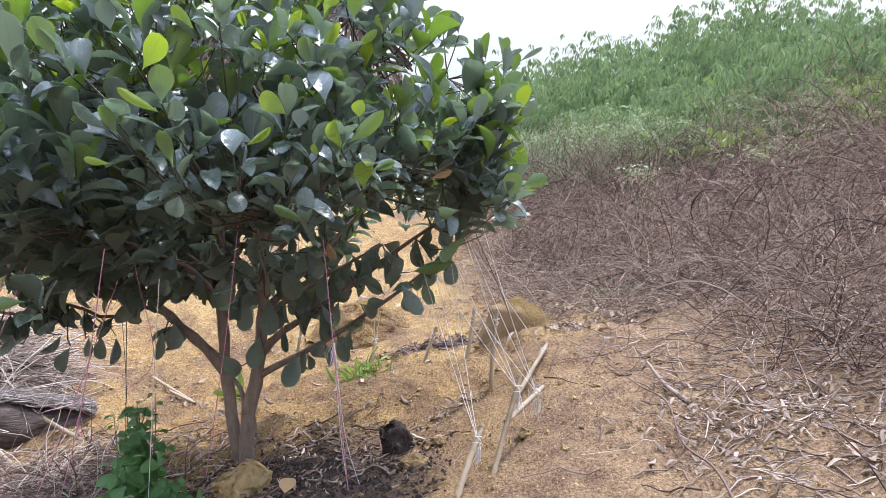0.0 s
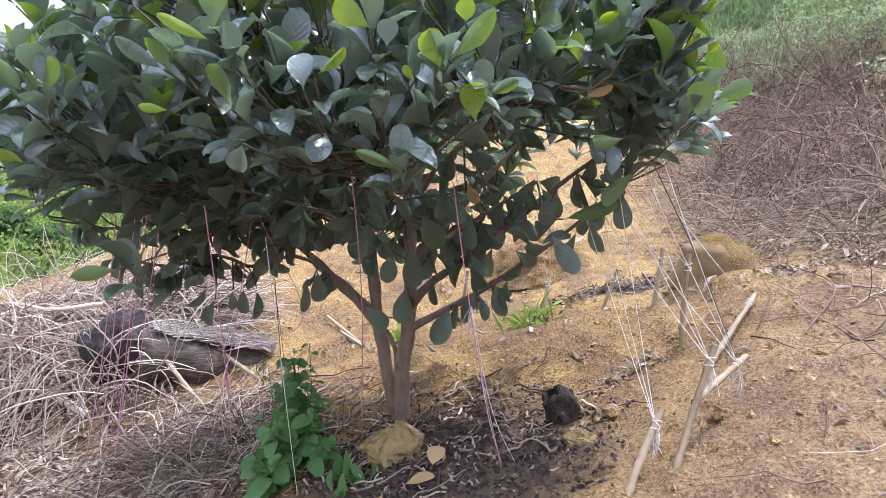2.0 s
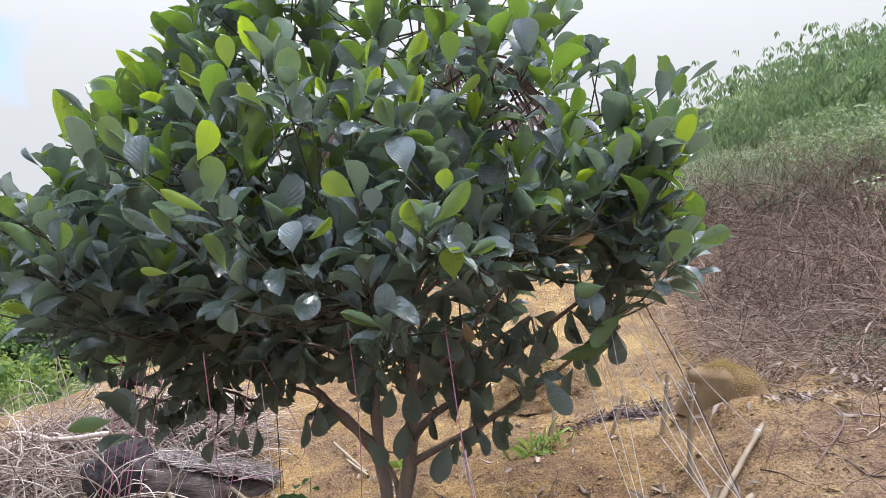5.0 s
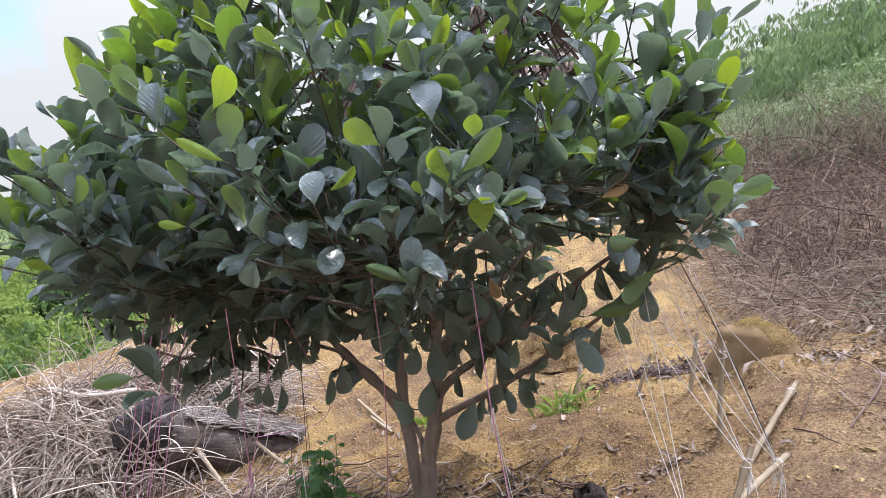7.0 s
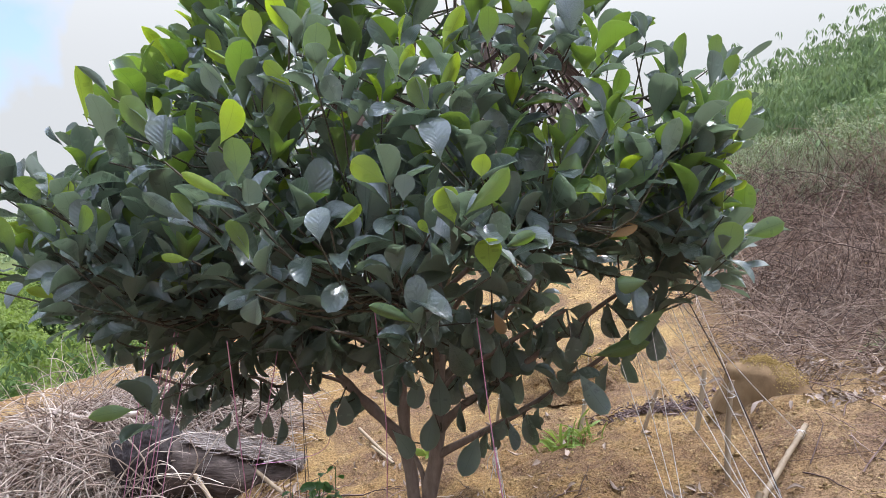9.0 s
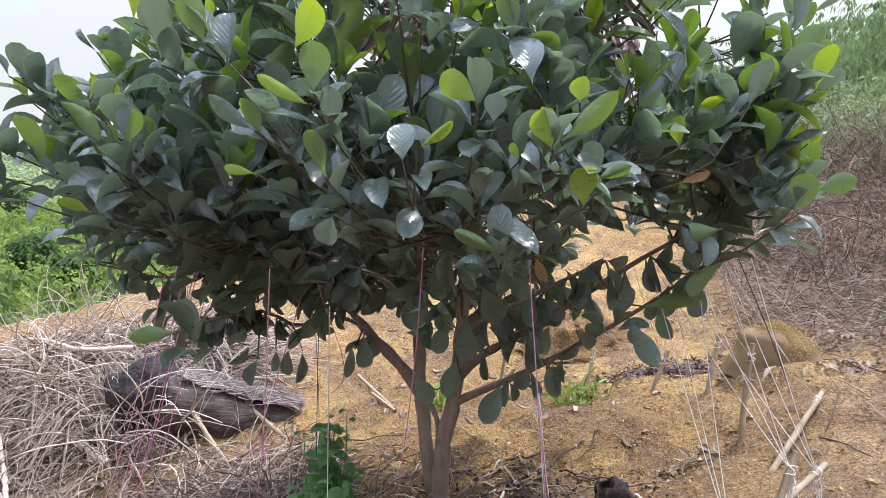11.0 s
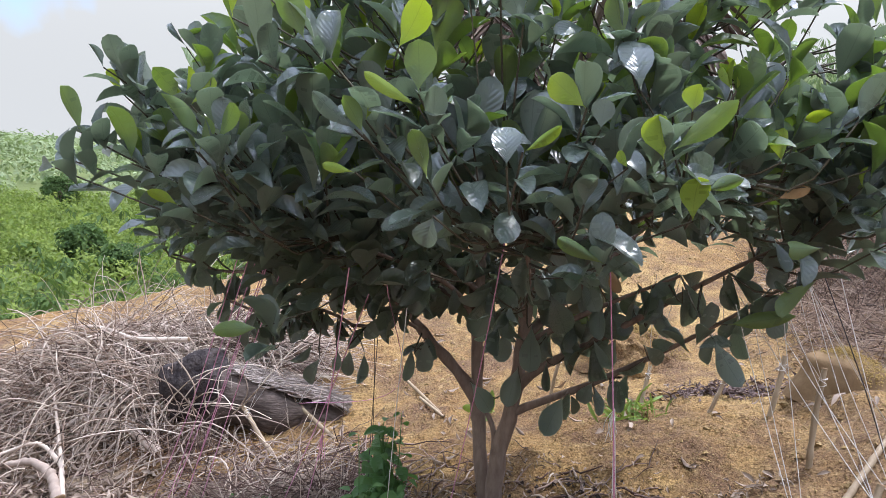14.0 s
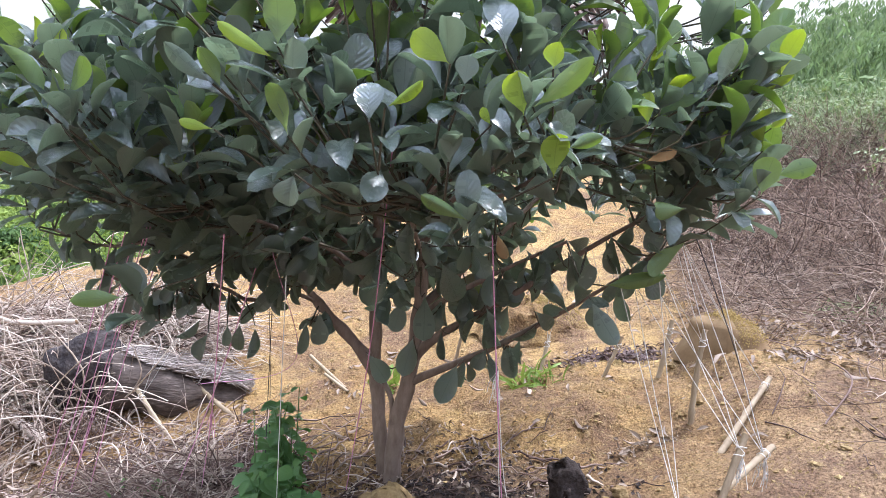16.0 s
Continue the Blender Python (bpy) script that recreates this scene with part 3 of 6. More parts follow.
for pts, r in (
    (((-1.0, 3.94, 0.26), (-1.03, 3.96, 0.36), (-1.1, 4.0, 0.44), (-1.15, 4.03, 0.5)), 0.02),
    (((-1.15, 4.03, 0.46), (-1.25, 3.99, 0.58), (-1.41, 3.95, 0.73), (-1.56, 3.9, 0.88), (-1.85, 3.65, 1.12)), 0.034),
    (((-0.97, 3.95, 0.45), (-0.85, 3.95, 0.53), (-0.677, 3.98, 0.63), (-0.424, 3.98, 0.81), (-0.19, 3.9, 1.0), (0.02, 3.75, 1.2)), 0.02),
    (((-0.95, 3.95, 0.56), (-0.86, 3.94, 0.68), (-0.7, 3.93, 0.8), (-0.48, 3.9, 0.97), (-0.2, 3.75, 1.2), (0.1, 3.6, 1.42)), 0.022),
    (((-0.94, 3.95, 0.75), (-0.82, 3.9, 0.86), (-0.62, 3.88, 1.0), (-0.3, 3.75, 1.2)), 0.018),
    (((-1.42, 3.95, 0.74), (-1.52, 3.85, 0.8), (-1.63, 3.72, 0.76), (-1.76, 3.62, 0.83), (-1.9, 3.46, 0.8), (-2.08, 3.34, 0.86)), 0.01),
    (((-1.56, 3.9, 0.88), (-1.66, 3.76, 0.96), (-1.8, 3.6, 0.92), (-1.95, 3.44, 1.0), (-2.1, 3.36, 0.97), (-2.24, 3.24, 1.03)), 0.01),
    (((-1.18, 4.04, 0.7), (-1.3, 4.2, 0.9), (-1.5, 4.5, 1.1), (-1.7, 4.8, 1.4)), 0.024),
    (((-0.94, 3.95, 0.8), (-0.8, 4.2, 1.0), (-0.6, 4.5, 1.3), (-0.4, 4.75, 1.6)), 0.022),
    (((-1.19, 4.04, 0.8), (-1.2, 3.8, 0.98), (-1.2, 3.4, 1.12), (-1.25, 2.95, 1.25)), 0.013),
    (((-0.94, 3.95, 0.9), (-0.85, 3.7, 1.05), (-0.72, 3.3, 1.2), (-0.6, 2.9, 1.35)), 0.013),
    (((-1.2, 4.06, 0.95), (-1.4, 3.8, 1.15), (-1.6, 3.5, 1.35), (-1.75, 3.1, 1.5)), 0.013),
    (((-0.94, 3.95, 1.0), (-0.7, 3.7, 1.25), (-0.4, 3.4, 1.4), (-0.15, 3.1, 1.55)), 0.013),
    (((-1.22, 4.08, 1.1), (-1.15, 3.75, 1.35), (-1.05, 3.3, 1.6), (-1.0, 2.9, 1.75)), 0.013),
    (((-0.94, 3.95, 1.1), (-0.75, 3.75, 1.45), (-0.5, 3.5, 1.75), (-0.3, 3.3, 1.95)), 0.013),
    (((-1.21, 4.09, 1.3), (-1.4, 3.85, 1.6), (-1.6, 3.6, 1.85), (-1.7, 3.4, 2.0)), 0.013),
    (((-0.93, 3.95, 1.2), (-0.6, 3.95, 1.5), (-0.3, 3.95, 1.8), (-0.05, 3.9, 2.0)), 0.013),
    (((-1.2, 4.1, 1.5), (-1.2, 3.8, 1.85), (-1.15, 3.5, 2.15), (-1.1, 3.3, 2.35)), 0.016),
    (((-0.87, 3.91, 1.5), (-0.75, 3.7, 1.9), (-0.65, 3.5, 2.2), (-0.6, 3.4, 2.45)), 0.016),
    (((-1.2, 4.1, 1.6), (-1.45, 4.2, 1.9), (-1.6, 4.3, 2.2)), 0.014),
    (((-1.15, 4.1, 1.9), (-1.1, 4.05, 2.4), (-1.05, 4.0, 2.75)), 0.014),
    (((-0.8, 3.9, 1.9), (-0.7, 3.9, 2.4), (-0.62, 3.85, 2.75)), 0.014),
    (((-1.2, 4.05, 0.85), (-1.5, 4.0, 1.0), (-1.85, 3.95, 1.2), (-2.15, 3.85, 1.35)), 0.013),
):
    lines.append(wood("limb", pts, r, 0.006, 14, 7))
nodes_all = np.concatenate([l[3:] for l in lines])


def reach_of(z, ang):
    r = np.interp(z, [0.8, 1.0, 1.2, 1.5, 1.75, 2.0, 2.3, 2.65, 2.95], [1.0, 1.18, 1.3, 1.3, 1.2, 1.05, 0.88, 0.6, 0.2])
    left = np.maximum(0, np.cos(ang - radians(212)))
    lobes = 0.93 + 0.15 * vnoise(np.asarray(ang) * 2.2 + 9, np.asarray(z) * 3.2, 41)
    return r * (1 + 0.24 * left ** 3) * lobes


def underside(ang):
    """The crown's lowest leaves: higher towards the open side than to the left and the back."""
    return 1.16 + 0.2 * np.cos(ang + radians(75)) + 0.24 * np.maximum(0, np.cos(ang + radians(20)))


def crown_shoots(n, inner, gap, seed, drop=0.0):
    r = np.random.default_rng(seed)
    out = []
    for _ in range(n * 30):
        if len(out) >= n:
            break
        z, ang = r.uniform(0.8, 2.95), r.uniform(0, 2 * np.pi)
        if z < underside(ang) - drop or (z > 2.2 and r.random() > reach_of(z, ang)):
            continue
        rad = reach_of(z, ang) * inner * r.uniform(0.9, 1.04)
        p = np.array([CROWN[0] + rad * math.cos(ang), CROWN[1] + rad * math.sin(ang), z])
        if p[0] > -0.5 and p[1] > 2.95 and z < (1.45 if p[0] < 0.04 else 1.32) and r.random() < 0.95:
            continue                  # the open underside on the stakes' side
        if p[0] > -1.15 and p[1] > 3.0 and z < 1.48 and r.random() < 0.7:
            continue                  # soil shows between the low boughs
        if p[1] > 4.3 and p[0] > -1.4 and z < 1.7 and r.random() < 0.7:
            continue
        if p[0] > -0.7 and p[1] > 3.55 and z > 1.3 and r.random() < 0.6:
            continue                  # the side towards the hill is loose, and daylight comes through
        if p[1] > 4.15 and z > 1.75 and r.random() < 0.5:
            continue                  # thin at the back, where sky shows between the leaves
        if z > 1.62 and p[1] > 3.35 and r.random() < 0.72:
            continue                  # the head is loose, and sky shows between its shoots
        if z > 1.74 and r.random() < 0.56:
            continue
        if p[1] > 3.9 and z < 1.4 and r.random() < (0.75 if p[0] > -0.95 else 0.5):
            continue
        if p[2] > 1.85 and inner < 0.9 and r.random() < 0.85:
            continue                  # the head is open and lets the sky through
        if z < 1.42 and p[1] < 4.1 and abs(p[0] + 0.42 * (p[1] - 1.4)) < 0.23:
            continue                  # the trunks show through an opening in the crown's foot
        if np.hypot(p[0] - 0.1, (p[2] - 2.08) * 0.7) < 0.17:
            continue                  # the notch between the main head and a side bough
        if all(np.sum((p - q) ** 2) > gap * gap for q in out):
            out.append(p)
    return np.array(out)


def top_shoots(n):
    q = np.random.default_rng(16)
    ang, rad = q.uniform(0, 2 * np.pi, n), 0.75 * np.sqrt(q.random(n))
    return np.stack([CROWN[0] + rad * np.cos(ang), CROWN[1] + 0.1 + rad * np.sin(ang), 2.92 - 0.55 * rad ** 2 + 0.08 * q.normal(size=n)], -1)


def bough_shoots(n):
    """A side bough towards the hill, parted from the head by a notch of sky."""
    q = np.random.default_rng(17)
    t = q.random(n)
    return np.stack([0.05 + 0.2 * t + 0.06 * q.normal(size=n), 3.1 + 0.55 * q.random(n), 1.5 + 0.5 * t + 0.05 * q.normal(size=n)], -1)


def low_shoots(n):
    """The dense, shaded foot of the crown, fuller towards the heap."""
    q = np.random.default_rng(15)
    ang, rad = q.uniform(radians(130), radians(240), n), q.uniform(0.35, 1.1, n)
    return np.stack([-1.0 + rad * np.cos(ang), 3.85 + rad * np.sin(ang), 1.04 + 0.3 * q.random(n) + 0.12 * (rad > 0.8)], -1)


outer = crown_shoots(305, 0.94, 0.15, 11)
inner = crown_shoots(260, 0.74, 0.13, 12, 0.1)
core = np.concatenate([crown_shoots(70, 0.48, 0.18, 13, 0.16), crown_shoots(30, 0.3, 0.18, 14, 0.0), low_shoots(28), top_shoots(5), bough_shoots(13)])
twigs, leaf_rows = Geo(), []          # leaf rows: place, run, face, size, tone, breadth


def shoot(p, axis, n, size, droop, r, young=0.12):
    """A whorl of leaves round the end of a twig."""
    axis = axis / np.linalg.norm(axis)
    a = np.cross(axis, [0.3, 0.2, 1.0])
    a /= np.linalg.norm(a)
    b = np.cross(axis, a)
    turn = r.uniform(0, 6.28)
    for i in range(n):
        ang = turn + i * 2.4
        age = i / max(n - 1, 1)
        spread = (0.12 + (0.95 if droop > 0.3 else 0.78) * age) * (1 + 0.22 * r.normal())
        out = a * math.cos(ang) + b * math.sin(ang)
        d = axis * math.cos(spread) + out * math.sin(spread) + np.array([0, 0, -(droop + 0.22 * age * age) * (0.3 + 0.9 * r.random())])
        face = axis * 0.5 - out * 0.75 + np.array([0, 0, 0.25]) + r.normal(size=3) * 0.3
        at_p = p - axis * 0.016 * i + out * 0.006
        tone = 1 if i < 2 and r.random() < young * 0.8 else (2 if i < 4 and r.random() < young * (3.6 if i < 2 else 2.4) else 0)
        leaf_rows.append((at_p, d, face, size * r.uniform(0.72, 1.12) * (0.75 if tone == 1 else 1.0), tone, 1.0))


joins = np.zeros(len(nodes_all))        # how many twigs leave the wood at each place


def twig_to(p, r):
    far_off = np.sqrt(np.sum((nodes_all - p) ** 2, 1)) + 0.5 * np.maximum(0, nodes_all[:, 2] - p[2]) + 0.03 * joins
    k = int(np.argmin(far_off))
    joins[k] += 1
    near_wood = nodes_all[k]
    mid = (near_wood + p) / 2 + np.array([0, 0, -0.05]) + r.normal(size=3) * 0.03
    long = np.linalg.norm(p - near_wood)
    if long > 0.2 and 1.2 < p[2] < 1.75 and p[1] < 3.3:    # a few older leaves along the twig
        for t in (0.45, 0.65, 0.82)[: 2 + (long > 0.4)]:
            q = near_wood * (1 - t) ** 2 + 2 * mid * t * (1 - t) + p * t * t
            run = np.array([r.normal() * 0.7, r.normal() * 0.7, r.uniform(-0.7, 0.3)]) + (p - near_wood) / long * 0.5
            leaf_rows.append((q, run, np.array([r.normal() * 0.4, r.normal() * 0.4, 1.0]), 0.125 * r.uniform(0.75, 1.1), 0, 1.0))
    v, f = tubes(smooth_line([near_wood, mid, p], 6), np.linspace(0.0042, 0.0022, 6), 4)
    twigs.add(v, f)


r = np.random.default_rng(21)
for p in np.concatenate([outer, inner, core]):
    away = np.array([p[0] - CROWN[0], p[1] - CROWN[1], 0.0])
    away = away / (np.linalg.norm(away) + 1e-6)
    lowness = np.clip((1.4 - p[2]) / 0.5, 0, 1)
    axis = away * (0.3 + 0.46 * lowness) + np.array([0, 0, 1.0 - 0.75 * lowness]) + r.normal(size=3) * 0.22
    twig_to(p, r)
    high = p[2] > 1.72
    # lighter tones grow commoner with height, painting the backlit head of the crown
    shoot(p, axis, int(r.integers(5, 9) if high else r.integers(8, 12)), 0.15 if high else 0.152, 0.06 + 0.8 * lowness, r, np.interp(p[2], [1.2, 1.4, 1.8, 2.3], [0.03, 0.13, 0.23, 0.31]))


def hanging(line, n, size, r):
    """Leaves hanging in ones and twos below a low limb."""
    for _ in range(n):
        p = line[int(len(line) * r.uniform(0.25, 0.99))] + r.normal(size=3) * 0.012
        d = np.array([r.normal() * 0.35, r.normal() * 0.35, -1.0])
        if r.random() < 0.25:
            d[2] = -0.2
        leaf_rows.append((p, d, np.array([r.normal(), -1.0 + r.normal() * 0.6, 0.3]), size * r.uniform(0.7, 1.15), 0, 1.0))


for line, n, size in zip(lines[2:15], (0, 20, 19, 20, 24, 44, 46, 12, 6, 12, 8, 8, 5), (0.1, 0.14, 0.14, 0.15, 0.15, 0.12, 0.12, 0.12, 0.12, 0.14, 0.14, 0.14, 0.14)):
    hanging(line, n, size, r)
for _ in range(42):                  # drooping shoots that fringe the underside
    ang, rad = r.uniform(0, 2 * np.pi), r.uniform(0.35, 1.15)
    p = np.array([-1.05 + rad * math.cos(ang) * 1.05, 4.0 + rad * math.sin(ang), r.uniform(0.9, 1.22)])
    if p[1] < 3.15 or p[0] > -0.45 or (p[0] > -0.75 and p[2] < 0.95 + 0.3 * (p[0] + 0.75)):
        continue
    twig_to(p, r)
    shoot(p, np.array([math.cos(ang) * 0.6, math.sin(ang) * 0.6, -0.3]), int(r.integers(4, 8)), 0.125, 0.7, r, 0.0)


def leaf_on_shoot(base, tip, breadth, tone, whorl=True):
    """One well-seen leaf at a shoot's end: 0 dark, 1 bright young, 2 half-grown and backlit green; its face looks out
    of the crown.
    """
    p, q = np.array(base), np.array(tip)
    d = q - p
    size = np.linalg.norm(d) / 0.97
    out = np.array([0.35 + 0.3 * (p[0] + 0.85), -1.0, 0.25]) + r.normal(size=3) * 0.12
    if tone or r.random() < 0.62:     # held upright, its underside outwards
        out = -out
    leaf_rows.append((p, d, out, size, tone, breadth / size / 0.47))
    twig_to(p, r)
    if whorl and r.random() < (0.5 if p[0] > -1.4 else 1.0):
        back = np.array([p[0] - CROWN[0], p[1] - CROWN[1], 0.0])
        back /= np.linalg.norm(back)
        shoot(p - back * 0.05 - np.array([0, 0, 0.02]), back * 0.4 + np.array([0, 0, 1.0]), 4, 0.12, 0.1, r, 0.0)


leaf_on_shoot((-1.29, 2.50, 1.82), (-1.31, 2.49, 1.97), 0.058, 1)
leaf_on_shoot((-1.23, 2.53, 1.89), (-1.29, 2.50, 1.97), 0.027, 0)
leaf_on_shoot((-1.28, 2.60, 1.84), (-1.26, 2.61, 1.94), 0.064, 2)
leaf_on_shoot((-1.04, 2.48, 1.76), (-1.10, 2.46, 1.87), 0.065, 2)
leaf_on_shoot((-0.90, 2.40, 1.70), (-0.91, 2.40, 1.81), 0.062, 0)
leaf_on_shoot((-1.16, 2.46, 1.71), (-1.16, 2.46, 1.87), 0.071, 0)
leaf_on_shoot((-1.16, 2.61, 1.84), (-1.16, 2.61, 1.90), 0.031, 1)
leaf_on_shoot((-1.53, 3.03, 2.08), (-1.60, 3.01, 2.21), 0.050, 1)
leaf_on_shoot((-1.51, 3.07, 2.04), (-1.52, 3.07, 2.14), 0.051, 1)
leaf_on_shoot((-1.52, 3.04, 2.11), (-1.53, 3.04, 2.22), 0.048, 2)
leaf_on_shoot((-1.49, 3.12, 2.14), (-1.51, 3.11, 2.26), 0.033, 1)
leaf_on_shoot((-1.12, 2.81, 2.00), (-1.14, 2.80, 2.12), 0.049, 1)
leaf_on_shoot((-0.94, 2.72, 1.98), (-1.03, 2.68, 2.02), 0.025, 1)
leaf_on_shoot((-1.00, 2.68, 1.89), (-1.03, 2.68, 1.98), 0.059, 0)
leaf_on_shoot((-0.85, 2.67, 2.01), (-0.87, 2.67, 2.11), 0.051, 1)
leaf_on_shoot((-0.79, 2.62, 1.87), (-0.81, 2.62, 1.97), 0.058, 0)
leaf_on_shoot((-0.70, 2.63, 1.89), (-0.76, 2.60, 1.95), 0.041, 1)
leaf_on_shoot((-0.71, 2.63, 2.01), (-0.75, 2.62, 2.11), 0.051, 1)
leaf_on_shoot((-0.75, 2.42, 1.73), (-0.71, 2.45, 1.82), 0.063, 1)
leaf_on_shoot((-0.68, 2.40, 1.64), (-0.69, 2.41, 1.74), 0.070, 2)
leaf_on_shoot((-0.61, 2.59, 1.91), (-0.61, 2.61, 2.03), 0.064, 2)
leaf_on_shoot((-0.44, 2.70, 1.91), (-0.41, 2.72, 1.98), 0.037, 1)
leaf_on_shoot((-0.34, 2.74, 1.96), (-0.30, 2.77, 2.07), 0.049, 1)
leaf_on_shoot((-0.33, 2.69, 1.83), (-0.29, 2.72, 1.94), 0.036, 1)
leaf_on_shoot((-0.35, 2.68, 1.80), (-0.38, 2.67, 1.89), 0.051, 2)
leaf_on_shoot((-0.30, 2.74, 1.79), (-0.29, 2.75, 1.86), 0.059, 0)
leaf_on_shoot((-0.29, 2.63, 1.69), (-0.31, 2.63, 1.80), 0.072, 0)
leaf_on_shoot((-0.37, 2.53, 1.64), (-0.44, 2.50, 1.69), 0.056, 1)
leaf_on_shoot((-0.57, 2.65, 1.83), (-0.61, 2.64, 1.91), 0.053, 0)
leaf_on_shoot((-0.59, 2.75, 1.93), (-0.61, 2.74, 1.98), 0.029, 1)
leaf_on_shoot((-0.27, 2.90, 1.92), (-0.21, 2.93, 1.98), 0.029, 1)
leaf_on_shoot((-0.19, 2.96, 1.98), (-0.21, 2.95, 2.04), 0.027, 1)
leaf_on_shoot((-0.15, 3.00, 1.75), (-0.16, 3.00, 1.82), 0.018, 1)
leaf_on_shoot((-0.14, 3.00, 1.75), (-0.13, 3.01, 1.81), 0.021, 1)
leaf_on_shoot((-0.15, 2.99, 1.75), (-0.18, 2.98, 1.80), 0.021, 1)
leaf_on_shoot((-0.29, 2.83, 1.85), (-0.29, 2.83, 1.94), 0.051, 0)
leaf_on_shoot((-0.27, 2.84, 1.75), (-0.26, 2.85, 1.78), 0.036, 2)
leaf_on_shoot((-0.20, 2.95, 2.04), (-0.21, 2.95, 2.11), 0.053, 0)
leaf_on_shoot((-0.28, 2.89, 2.00), (-0.28, 2.90, 2.09), 0.052, 2)
leaf_on_shoot((-0.10, 3.05, 2.03), (-0.12, 3.05, 2.16), 0.083, 0)
leaf_on_shoot((0.15, 3.34, 1.98), (0.14, 3.34, 2.08), 0.044, 2)
leaf_on_shoot((0.22, 3.59, 2.04), (0.22, 3.60, 2.13), 0.045, 2)
leaf_on_shoot((0.22, 3.38, 1.92), (0.23, 3.39, 2.04), 0.056, 0)
leaf_on_shoot((0.26, 3.64, 1.99), (0.27, 3.65, 2.07), 0.053, 2)
leaf_on_shoot((0.29, 3.33, 1.77), (0.30, 3.35, 1.88), 0.058, 1)
leaf_on_shoot((0.31, 3.53, 1.88), (0.32, 3.53, 1.94), 0.035, 1)
leaf_on_shoot((0.13, 3.10, 1.70), (0.16, 3.12, 1.81), 0.053, 0)
leaf_on_shoot((0.15, 3.23, 1.79), (0.19, 3.25, 1.88), 0.049, 0)
leaf_on_shoot((0.08, 3.20, 1.71), (0.01, 3.17, 1.77), 0.035, 0)
leaf_on_shoot((0.24, 3.25, 1.71), (0.31, 3.28, 1.76), 0.028, 1)
leaf_on_shoot((0.31, 3.78, 1.89), (0.38, 3.82, 1.93), 0.023, 0)
leaf_on_shoot((0.28, 3.79, 2.07), (0.36, 3.83, 2.14), 0.023, 0)
leaf_on_shoot((0.16, 3.38, 1.92), (0.09, 3.35, 2.00), 0.060, 0)
leaf_on_shoot((0.03, 3.44, 2.10), (-0.01, 3.42, 2.19), 0.053, 0)
leaf_on_shoot((-1.24, 2.48, 1.52), (-1.23, 2.48, 1.59), 0.051, 2)
leaf_on_shoot((-0.82, 2.39, 1.56), (-0.90, 2.36, 1.61), 0.038, 0)
leaf_on_shoot((-0.79, 2.38, 1.55), (-0.83, 2.37, 1.62), 0.037, 2)
leaf_on_shoot((-0.80, 2.40, 1.58), (-0.80, 2.41, 1.64), 0.021, 1)
leaf_on_shoot((-0.66, 2.37, 1.61), (-0.76, 2.33, 1.66), 0.027, 1)
leaf_on_shoot((-0.63, 2.38, 1.56), (-0.63, 2.38, 1.65), 0.052, 0)
leaf_on_shoot((-0.81, 2.39, 1.47), (-0.87, 2.36, 1.48), 0.021, 1)
leaf_on_shoot((-1.47, 2.52, 1.33), (-1.53, 2.49, 1.36), 0.033, 1)
leaf_on_shoot((-0.61, 2.38, 1.40), (-0.62, 2.37, 1.34), 0.060, 0)
leaf_on_shoot((-0.63, 2.38, 1.47), (-0.66, 2.37, 1.56), 0.037, 2)
leaf_on_shoot((-0.21, 2.53, 1.55), (-0.23, 2.52, 1.63), 0.064, 1)
leaf_on_shoot((-0.20, 2.55, 1.57), (-0.12, 2.60, 1.65), 0.045, 2)
leaf_on_shoot((-0.18, 2.60, 1.65), (-0.18, 2.61, 1.70), 0.049, 1)
leaf_on_shoot((-0.15, 2.58, 1.44), (-0.16, 2.58, 1.52), 0.057, 1)
leaf_on_shoot((-0.15, 2.62, 1.51), (-0.17, 2.61, 1.55), 0.033, 0)
leaf_on_shoot((-0.14, 2.63, 1.50), (-0.08, 2.66, 1.53), 0.033, 2)
leaf_on_shoot((-0.49, 2.44, 1.51), (-0.50, 2.44, 1.59), 0.060, 0)
leaf_on_shoot((-0.46, 2.44, 1.54), (-0.40, 2.47, 1.59), 0.024, 1)
leaf_on_shoot((-0.29, 2.51, 1.34), (-0.38, 2.47, 1.38), 0.033, 2)
leaf_on_shoot((-0.28, 2.55, 1.53), (-0.30, 2.54, 1.56), 0.020, 1)
leaf_on_shoot((-0.34, 2.54, 1.60), (-0.34, 2.55, 1.66), 0.045, 0)
leaf_on_shoot((-0.35, 2.52, 1.45), (-0.35, 2.52, 1.51), 0.044, 0)
leaf_on_shoot((-0.07, 3.08, 1.54), (-0.11, 3.07, 1.63), 0.042, 0)
leaf_on_shoot((-0.02, 3.06, 1.59), (-0.03, 3.06, 1.67), 0.051, 1)
leaf_on_shoot((0.17, 3.22, 1.55), (0.16, 3.22, 1.60), 0.017, 1)
leaf_on_shoot((0.27, 3.29, 1.56), (0.26, 3.29, 1.67), 0.054, 1)
leaf_on_shoot((0.29, 3.38, 1.63), (0.32, 3.39, 1.66), 0.033, 1)
leaf_on_shoot((0.28, 3.25, 1.44), (0.29, 3.27, 1.54), 0.087, 2)
leaf_on_shoot((0.32, 3.38, 1.50), (0.42, 3.43, 1.54), 0.056, 2)
leaf_on_shoot((0.10, 3.11, 1.39), (0.02, 3.07, 1.38), 0.055, 2)
leaf_on_shoot((0.12, 3.41, 1.29), (-0.00, 3.35, 1.18), 0.052, 2)
leaf_on_shoot((-1.77, 2.44, 1.50), (-1.83, 2.42, 1.62), 0.057, 2)
